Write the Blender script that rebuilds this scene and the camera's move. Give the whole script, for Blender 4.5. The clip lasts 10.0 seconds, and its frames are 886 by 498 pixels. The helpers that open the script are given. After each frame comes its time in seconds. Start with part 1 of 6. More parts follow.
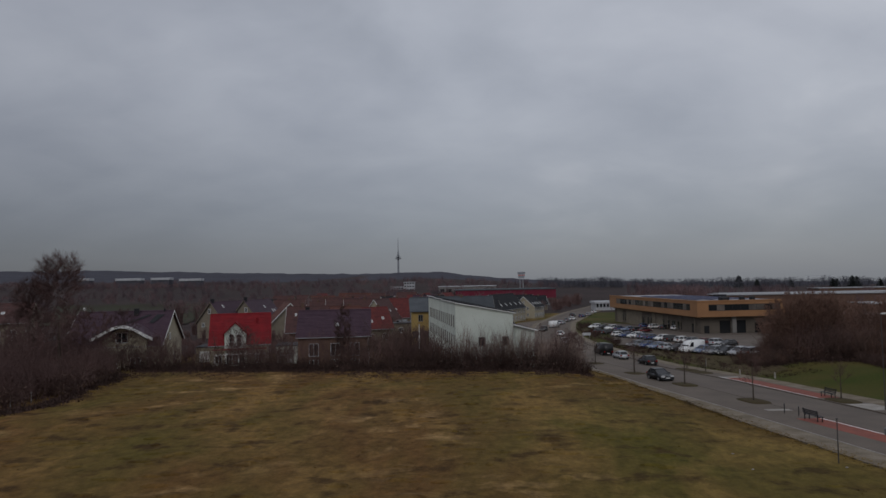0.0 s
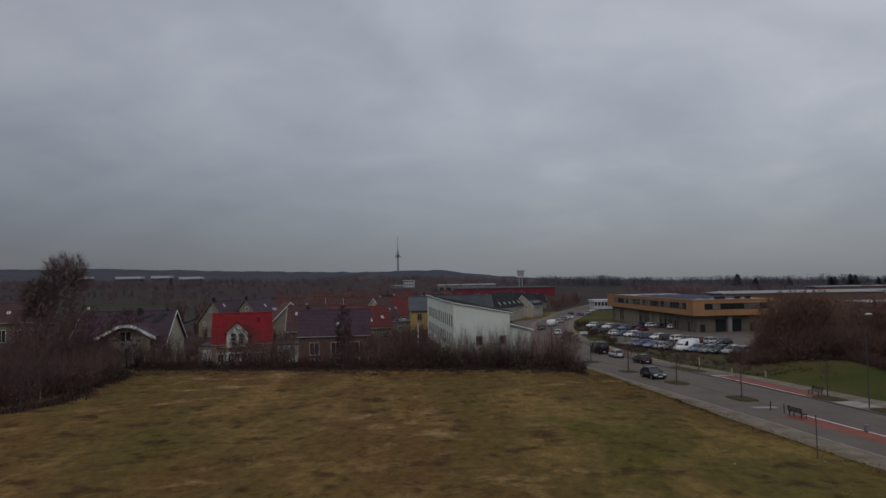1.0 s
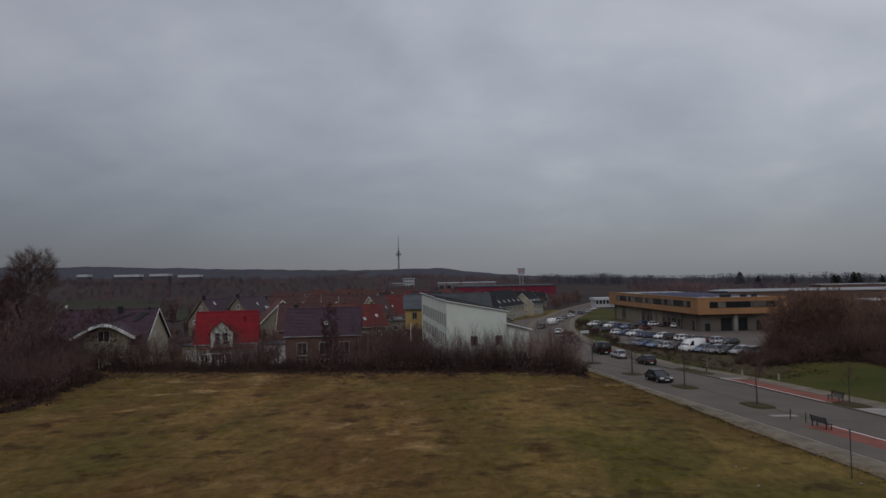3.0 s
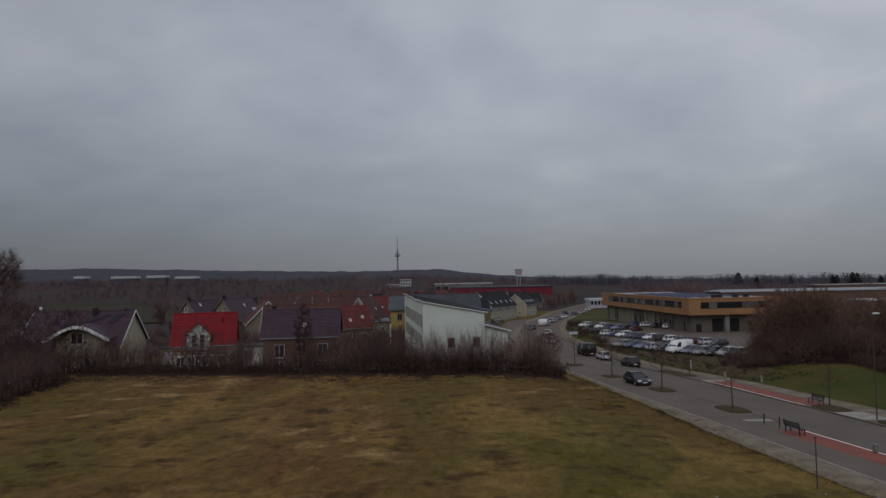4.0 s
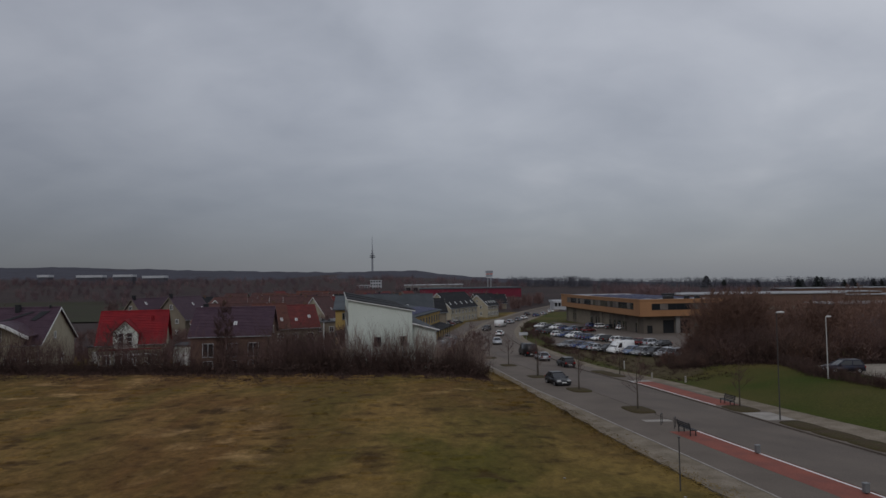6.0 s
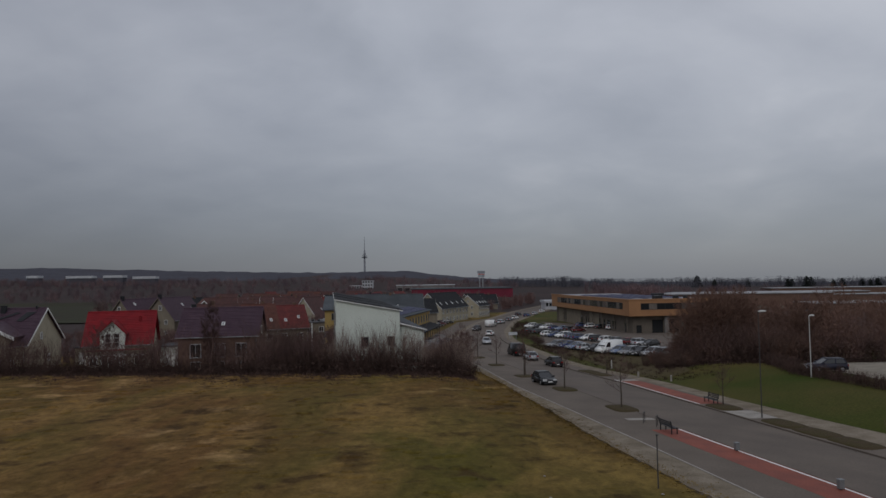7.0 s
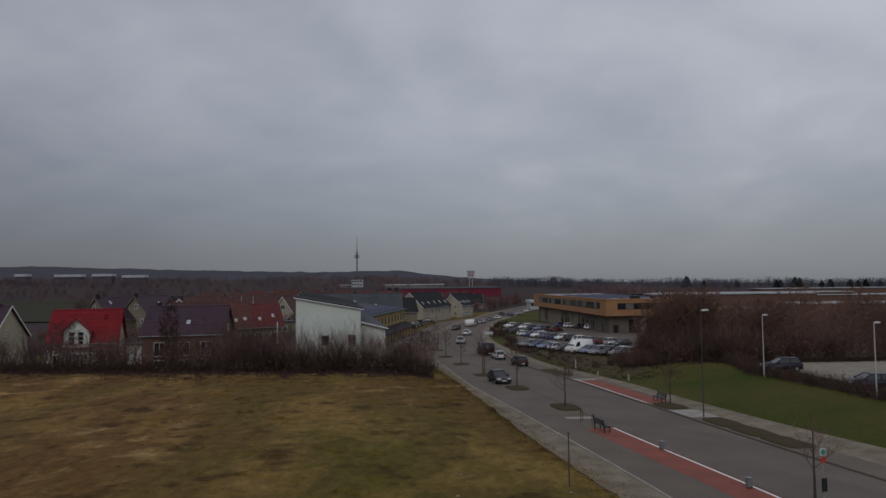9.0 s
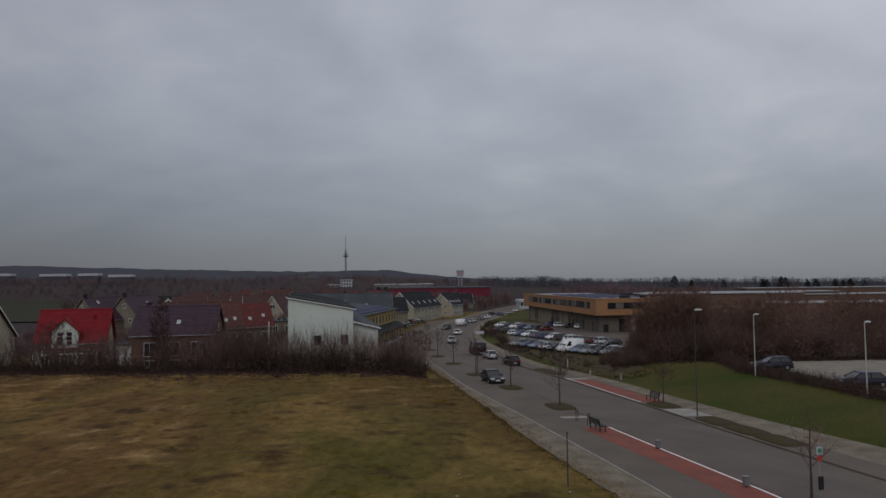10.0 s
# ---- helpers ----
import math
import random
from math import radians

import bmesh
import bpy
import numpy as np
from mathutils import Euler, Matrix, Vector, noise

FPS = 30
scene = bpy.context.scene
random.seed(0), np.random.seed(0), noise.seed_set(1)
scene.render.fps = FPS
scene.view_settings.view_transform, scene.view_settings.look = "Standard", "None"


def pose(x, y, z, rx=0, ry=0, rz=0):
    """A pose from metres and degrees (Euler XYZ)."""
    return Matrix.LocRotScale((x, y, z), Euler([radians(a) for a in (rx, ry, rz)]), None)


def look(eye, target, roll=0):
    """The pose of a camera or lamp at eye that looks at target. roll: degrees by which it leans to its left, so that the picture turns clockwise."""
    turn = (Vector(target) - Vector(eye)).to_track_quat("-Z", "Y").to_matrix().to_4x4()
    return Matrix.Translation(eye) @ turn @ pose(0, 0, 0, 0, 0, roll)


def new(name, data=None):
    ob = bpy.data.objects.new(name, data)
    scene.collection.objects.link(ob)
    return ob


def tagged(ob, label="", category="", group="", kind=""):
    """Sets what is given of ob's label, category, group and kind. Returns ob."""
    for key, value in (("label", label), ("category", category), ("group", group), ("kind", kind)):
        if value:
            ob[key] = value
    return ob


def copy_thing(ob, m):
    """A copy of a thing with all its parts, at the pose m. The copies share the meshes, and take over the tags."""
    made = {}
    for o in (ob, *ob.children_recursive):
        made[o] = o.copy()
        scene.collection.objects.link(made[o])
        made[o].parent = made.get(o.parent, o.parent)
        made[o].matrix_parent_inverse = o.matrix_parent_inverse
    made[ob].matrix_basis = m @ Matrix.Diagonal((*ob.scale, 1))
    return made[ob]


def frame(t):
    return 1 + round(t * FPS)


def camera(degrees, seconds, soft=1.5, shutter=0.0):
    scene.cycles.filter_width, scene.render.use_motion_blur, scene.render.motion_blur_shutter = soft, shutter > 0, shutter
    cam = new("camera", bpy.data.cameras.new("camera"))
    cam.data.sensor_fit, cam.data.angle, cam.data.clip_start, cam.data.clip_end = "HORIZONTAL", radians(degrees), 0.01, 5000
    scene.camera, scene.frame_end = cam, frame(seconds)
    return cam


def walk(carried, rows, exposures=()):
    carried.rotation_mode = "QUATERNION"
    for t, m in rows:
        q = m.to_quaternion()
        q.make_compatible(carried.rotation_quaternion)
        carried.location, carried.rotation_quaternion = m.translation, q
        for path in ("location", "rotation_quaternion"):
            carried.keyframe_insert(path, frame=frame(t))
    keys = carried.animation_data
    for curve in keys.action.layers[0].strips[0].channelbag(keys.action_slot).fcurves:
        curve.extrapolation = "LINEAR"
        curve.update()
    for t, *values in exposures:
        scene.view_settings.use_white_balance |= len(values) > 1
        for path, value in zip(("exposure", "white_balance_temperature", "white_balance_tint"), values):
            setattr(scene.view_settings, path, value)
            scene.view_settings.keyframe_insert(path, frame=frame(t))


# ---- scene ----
cam = camera(68.0, 10.0, soft=1.5)

PATH = [
    (0, (5.323, -2.097, 12.188), (5.297, -0.1, 12.286), -1.1),
    (0.5, (5.397, -3.474, 12.352), (5.373, -1.476, 12.449), -1.1),
    (1, (5.564, -4.053, 12.528), (5.539, -2.055, 12.62), -1.1),
    (1.5, (5.704, -3.318, 12.544), (5.679, -1.32, 12.632), -1.1),
    (2, (5.829, -1.601, 12.462), (5.801, 0.397, 12.547), -1.1),
    (3.5, (7.943, 2.756, 12.215), (7.914, 4.754, 12.303), -1.1),
    (4, (9.97, 3.748, 12.101), (9.941, 5.746, 12.191), -1.2),
    (4.5, (12.496, 4.549, 11.881), (12.468, 6.546, 11.974), -1.2),
    (5, (14.819, 5.221, 11.7), (14.797, 7.218, 11.794), -1.0),
    (5.5, (16.244, 5.66, 11.577), (16.251, 7.658, 11.671), -0.9),
    (6, (16.755, 5.715, 11.455), (16.795, 7.712, 11.549), -0.8),
    (7.5, (18.636, 5.458, 11.35), (18.7, 7.455, 11.445), -0.9),
    (8, (20.549, 5.442, 11.281), (20.602, 7.439, 11.376), -0.8),
    (8.5, (21.723, 5.523, 11.253), (21.783, 7.52, 11.347), -0.7),
    (9, (21.904, 5.602, 11.174), (21.985, 7.598, 11.268), -0.7),
    (9.5, (21.645, 5.68, 11.167), (21.743, 7.675, 11.26), -0.7),
    (10, (21.355, 5.676, 11.206), (21.47, 7.67, 11.298), -0.7),
]
walk(cam, [(t, look(eye, target, roll)) for t, eye, target, roll in PATH], [(0, 0, 6400, 11), (10, 0, 6400, 11)])

R = random.Random(7)

# ---- world and light: an overcast winter day ----
world = bpy.data.worlds.new("overcast")
scene.world = world
world.use_nodes = True
wn, wl = world.node_tree.nodes, world.node_tree.links
wn.clear()


def wnode(kind, **inputs):
    n = wn.new(kind)
    for k, v in inputs.items():
        n.inputs[k.replace("_", " ")].default_value = v
    return n


def wmath(op, a, b=None, c=None):
    n = wn.new("ShaderNodeMath")
    n.operation = op
    for i, v in enumerate((a, b, c)):
        if v is None:
            continue
        if isinstance(v, (int, float)):
            n.inputs[i].default_value = v
        else:
            wl.new(v, n.inputs[i])
    return n.outputs[0]


def wramp(fac, stops):
    n = wn.new("ShaderNodeValToRGB")
    wl.new(fac, n.inputs[0])
    e = n.color_ramp.elements
    while len(e) < len(stops):
        e.new(0.5)
    for el, (p, c) in zip(e, stops):
        el.position, el.color = p, (*c, 1)
    return n.outputs[0]


def wmix(kind, fac, a, b):
    n = wn.new("ShaderNodeMix")
    n.data_type, n.blend_type = "RGBA", kind
    for sock, v in ((n.inputs[0], fac), (n.inputs[6], a), (n.inputs[7], b)):
        if isinstance(v, (int, float)):
            sock.default_value = v
        elif isinstance(v, tuple):
            sock.default_value = v
        else:
            wl.new(v, sock)
    return n.outputs[2]


SUN_ELEV, SUN_TURN = radians(40), radians(205)
sky = wn.new("ShaderNodeTexSky")
sky.sky_type, sky.sun_disc = "NISHITA", False
sky.sun_elevation, sky.sun_rotation = SUN_ELEV, SUN_TURN
tc = wn.new("ShaderNodeTexCoord")
sep = wn.new("ShaderNodeSeparateXYZ")
wl.new(tc.outputs["Generated"], sep.inputs[0])
up = wmath("ADD", wmath("MAXIMUM", sep.outputs[2], 0.0), 0.34)
flat = wn.new("ShaderNodeCombineXYZ")
wl.new(wmath("DIVIDE", sep.outputs[0], up), flat.inputs[0])
wl.new(wmath("DIVIDE", sep.outputs[1], up), flat.inputs[1])
big = wnode("ShaderNodeTexNoise", Scale=0.80, Detail=3.0, Roughness=0.5, Distortion=0.6)
fine = wnode("ShaderNodeTexNoise", Scale=2.3, Detail=5.0, Roughness=0.48, Distortion=0.5)
shift = wn.new("ShaderNodeMapping")
shift.inputs["Location"].default_value = (3.4, 2.0, 0.4)
shift.inputs["Scale"].default_value = (0.9, 1.1, 1.0)
wl.new(flat.outputs[0], shift.inputs[0])
for n in (big, fine):
    wl.new(shift.outputs[0], n.inputs["Vector"])
curl = wnode("ShaderNodeTexNoise", Scale=6.5, Detail=5.0, Roughness=0.5, Distortion=0.3)
wl.new(shift.outputs[0], curl.inputs["Vector"])
cover = wmath("ADD", wmath("ADD", wmath("MULTIPLY", big.outputs[0], 0.56), wmath("MULTIPLY", fine.outputs[0], 0.32)), wmath("MULTIPLY", curl.outputs[0], 0.12))
# the cloud thins out a little towards one side
cover = wmath("ADD", cover, wmath("MULTIPLY", sep.outputs[0], 0.07))
clouds = wramp(cover, [(0.34, (0.230, 0.250, 0.290)), (0.46, (0.325, 0.345, 0.388)), (0.56, (0.410, 0.430, 0.470)), (0.70, (0.60, 0.61, 0.64))])
haze = wramp(sep.outputs[2], [(0.0, (0.176, 0.188, 0.208)), (0.06, (0.186, 0.199, 0.221)), (0.16, (0.250, 0.267, 0.297)), (0.25, (0.35, 0.37, 0.402)), (0.36, (0.50, 0.52, 0.555)), (1.0, (0.45, 0.47, 0.50))])
veil = wramp(sep.outputs[2], [(0.0, (1, 1, 1)), (0.08, (0.75, 0.75, 0.75)), (0.26, (0.3, 0.3, 0.3)), (1.0, (0.3, 0.3, 0.3))])
side = wramp(wmath("ADD", sep.outputs[0], 0.5), [(0.0, (0.66, 0.66, 0.67)), (0.22, (0.82, 0.82, 0.83)), (0.5, (1, 1, 1))])
haze = wmix("MULTIPLY", 1.0, haze, side)
lift = wmath("ADD", 0.88, wmath("MULTIPLY", sep.outputs[2], 0.75))
lifted = wn.new("ShaderNodeCombineXYZ")
for k in range(3):
    wl.new(lift, lifted.inputs[k])
clouds = wmix("MULTIPLY", 1.0, clouds, lifted.outputs[0])
over = wmix("MIX", veil, clouds, haze)
dim = wramp(wmath("ADD", sep.outputs[0], 0.6), [(0.0, (0.87, 0.87, 0.88)), (0.3, (0.955, 0.955, 0.96)), (0.6, (1, 1, 1)), (1.0, (1.08, 1.07, 1.06))])
over = wmix("MULTIPLY", 1.0, over, dim)
skydim = wmix("MULTIPLY", 1.0, sky.outputs[0], (0.1, 0.1, 0.1, 1))
final = wmix("MIX", 0.93, skydim, over)
bg = wnode("ShaderNodeBackground", Strength=1.0)
wl.new(final, bg.inputs[0])
out = wn.new("ShaderNodeOutputWorld")
wl.new(bg.outputs[0], out.inputs[0])

sun_data = bpy.data.lights.new("sun", "SUN")
sun_data.energy, sun_data.angle, sun_data.color = 0.5, radians(25), (1.0, 0.97, 0.93)
sun = new("sun", sun_data)
sun.matrix_world = look((0, 0, 0), (-math.sin(SUN_TURN) * math.cos(SUN_ELEV), -math.cos(SUN_TURN) * math.cos(SUN_ELEV), -math.sin(SUN_ELEV)))


# ---- materials ----
def material(name, color, rough=0.8, scale=4.0, vary=0.25, tint=None, patch=0.15, bump=0.2, metal=0.0, world_space=False, per_object=0.0, spec=0.3, grit=6.0):
    """A surface with grain and stains at two scales; tint: a second colour that the stains lean to."""
    m = bpy.data.materials.new(name)
    m.use_nodes = True
    nt = m.node_tree
    n, l = nt.nodes, nt.links
    b = n["Principled BSDF"]
    if world_space:
        where = n.new("ShaderNodeNewGeometry").outputs["Position"]
    else:
        where = n.new("ShaderNodeTexCoord").outputs["Object"]
    a = n.new("ShaderNodeTexNoise")
    a.inputs["Scale"].default_value, a.inputs["Detail"].default_value = scale * patch, 4
    f = n.new("ShaderNodeTexNoise")
    f.inputs["Scale"].default_value, f.inputs["Detail"].default_value = scale * grit, 5
    l.new(where, a.inputs["Vector"])
    l.new(where, f.inputs["Vector"])
    second = tint or tuple(c * (1 - vary) for c in color)
    r = n.new("ShaderNodeValToRGB")
    r.color_ramp.elements[0].position, r.color_ramp.elements[1].position = 0.35, 0.65
    r.color_ramp.elements[0].color, r.color_ramp.elements[1].color = (*second, 1), (*color, 1)
    l.new(a.outputs[0], r.inputs[0])
    mr = n.new("ShaderNodeMapRange")
    mr.inputs["To Min"].default_value, mr.inputs["To Max"].default_value = 1 - vary, 1 + vary
    mr.inputs["From Min"].default_value, mr.inputs["From Max"].default_value = 0.3, 0.7
    l.new(f.outputs[0], mr.inputs[0])
    hs = n.new("ShaderNodeHueSaturation")
    l.new(r.outputs[0], hs.inputs["Color"])
    value = mr.outputs[0]
    if per_object:
        oi = n.new("ShaderNodeObjectInfo")
        pr = n.new("ShaderNodeMapRange")
        pr.inputs["To Min"].default_value, pr.inputs["To Max"].default_value = 1 - per_object, 1 + per_object
        l.new(oi.outputs["Random"], pr.inputs[0])
        mu = n.new("ShaderNodeMath")
        mu.operation = "MULTIPLY"
        l.new(value, mu.inputs[0])
        l.new(pr.outputs[0], mu.inputs[1])
        value = mu.outputs[0]
    l.new(value, hs.inputs["Value"])
    l.new(hs.outputs[0], b.inputs["Base Color"])
    b.inputs["Roughness"].default_value, b.inputs["Metallic"].default_value = rough, metal
    b.inputs["Specular IOR Level"].default_value = spec
    if bump:
        bp = n.new("ShaderNodeBump")
        bp.inputs["Strength"].default_value, bp.inputs["Distance"].default_value = bump, 0.03
        l.new(f.outputs[0], bp.inputs["Height"])
        l.new(bp.outputs[0], b.inputs["Normal"])
    return m


def glassy(name, color, rough=0.08):
    m = bpy.data.materials.new(name)
    m.use_nodes = True
    b = m.node_tree.nodes["Principled BSDF"]
    b.inputs["Base Color"].default_value = (*color, 1)
    b.inputs["Roughness"].default_value = rough
    b.inputs["Specular IOR Level"].default_value = 0.6
    return m


def field_material():
    """Rough winter meadow: olive grass, straw patches, bare brown earth."""
    m = bpy.data.materials.new("meadow")
    m.use_nodes = True
    n, l = m.node_tree.nodes, m.node_tree.links
    b = n["Principled BSDF"]
    g = n.new("ShaderNodeNewGeometry")

    def noise_at(scale, detail, stretch=(1, 1, 1), rough=0.55, dist=0.0):
        mp = n.new("ShaderNodeMapping")
        mp.inputs["Scale"].default_value = stretch
        l.new(g.outputs["Position"], mp.inputs[0])
        t = n.new("ShaderNodeTexNoise")
        t.inputs["Scale"].default_value, t.inputs["Detail"].default_value = scale, detail
        t.inputs["Roughness"].default_value, t.inputs["Distortion"].default_value = rough, dist
        l.new(mp.outputs[0], t.inputs["Vector"])
        return t.outputs[0]

    def ramp(fac, stops):
        r = n.new("ShaderNodeValToRGB")
        l.new(fac, r.inputs[0])
        e = r.color_ramp.elements
        while len(e) < len(stops):
            e.new(0.5)
        for el, (p, c) in zip(e, stops):
            el.position, el.color = p, (*c, 1) if not isinstance(c, float) else (c, c, c, 1)
        return r.outputs[0]

    def mix(kind, fac, a, c):
        x = n.new("ShaderNodeMix")
        x.data_type, x.blend_type = "RGBA", kind
        for sock, v in ((x.inputs[0], fac), (x.inputs[6], a), (x.inputs[7], c)):
            if isinstance(v, (int, float)):
                sock.default_value = v
            elif isinstance(v, tuple):
                sock.default_value = (*v, 1)
            else:
                l.new(v, sock)
        return x.outputs[2]

    base = ramp(noise_at(0.05, 4, (1.2, 0.6, 1), 0.55, 0.4), [(0.34, (0.090, 0.075, 0.020)), (0.45, (0.108, 0.078, 0.026)), (0.56, (0.116, 0.068, 0.026)), (0.68, (0.094, 0.076, 0.022))])
    # lusher grass towards the street
    xyz = n.new("ShaderNodeSeparateXYZ")
    l.new(g.outputs["Position"], xyz.inputs[0])
    sway = n.new("ShaderNodeMath")
    sway.operation = "MULTIPLY_ADD"
    l.new(noise_at(0.06, 3), sway.inputs[0])
    sway.inputs[1].default_value = 26.0
    l.new(xyz.outputs[0], sway.inputs[2])
    near = n.new("ShaderNodeMapRange")
    near.inputs["From Min"].default_value, near.inputs["From Max"].default_value = 16.0, 40.0
    l.new(sway.outputs[0], near.inputs[0])
    straw = ramp(noise_at(0.085, 5, (1.25, 0.6, 1), 0.6, 0.5), [(0.50, 0.0), (0.63, 0.8)])
    c = mix("MIX", straw, base, (0.195, 0.128, 0.050))
    bare = ramp(noise_at(0.33, 5, (0.8, 0.9, 1), 0.6, 0.15), [(0.35, 0.85), (0.46, 0.0)])
    c = mix("MIX", bare, c, (0.050, 0.031, 0.013))
    pale = ramp(noise_at(0.26, 5, (0.8, 0.9, 1), 0.6, 0.3), [(0.53, 0.0), (0.70, 0.85)])
    c = mix("MIX", mix("MULTIPLY", 1.0, pale, ramp(noise_at(0.05, 2, (1, 0.6, 1)), [(0.45, 0.0), (0.58, 1.0)])), c, (0.34, 0.235, 0.12))
    tufts = ramp(noise_at(1.1, 6, (1.0, 0.7, 1), 0.68, 0.3), [(0.30, 0.60), (0.5, 0.97), (0.70, 1.34)])
    c = mix("MULTIPLY", 1.0, c, tufts)
    blades = ramp(noise_at(6.0, 4, (1, 1, 1), 0.7), [(0.3, 0.84), (0.7, 1.14)])
    c = mix("MULTIPLY", 1.0, c, blades)
    c = mix("MULTIPLY", 1.0, c, (1.06, 0.945, 0.81))
    green = n.new("ShaderNodeMath")
    green.operation = "MULTIPLY"
    l.new(near.outputs[0], green.inputs[0])
    green.inputs[1].default_value = 0.5
    c = mix("MULTIPLY", green.outputs[0], c, (0.78, 1.0, 0.72))
    l.new(c, b.inputs["Base Color"])
    b.inputs["Roughness"].default_value = 0.95
    b.inputs["Specular IOR Level"].default_value = 0.1
    bp = n.new("ShaderNodeBump")
    bp.inputs["Strength"].default_value, bp.inputs["Distance"].default_value = 0.35, 0.2
    l.new(noise_at(2.2, 6, (1, 1, 1), 0.7), bp.inputs["Height"])
    l.new(bp.outputs[0], b.inputs["Normal"])
    return m


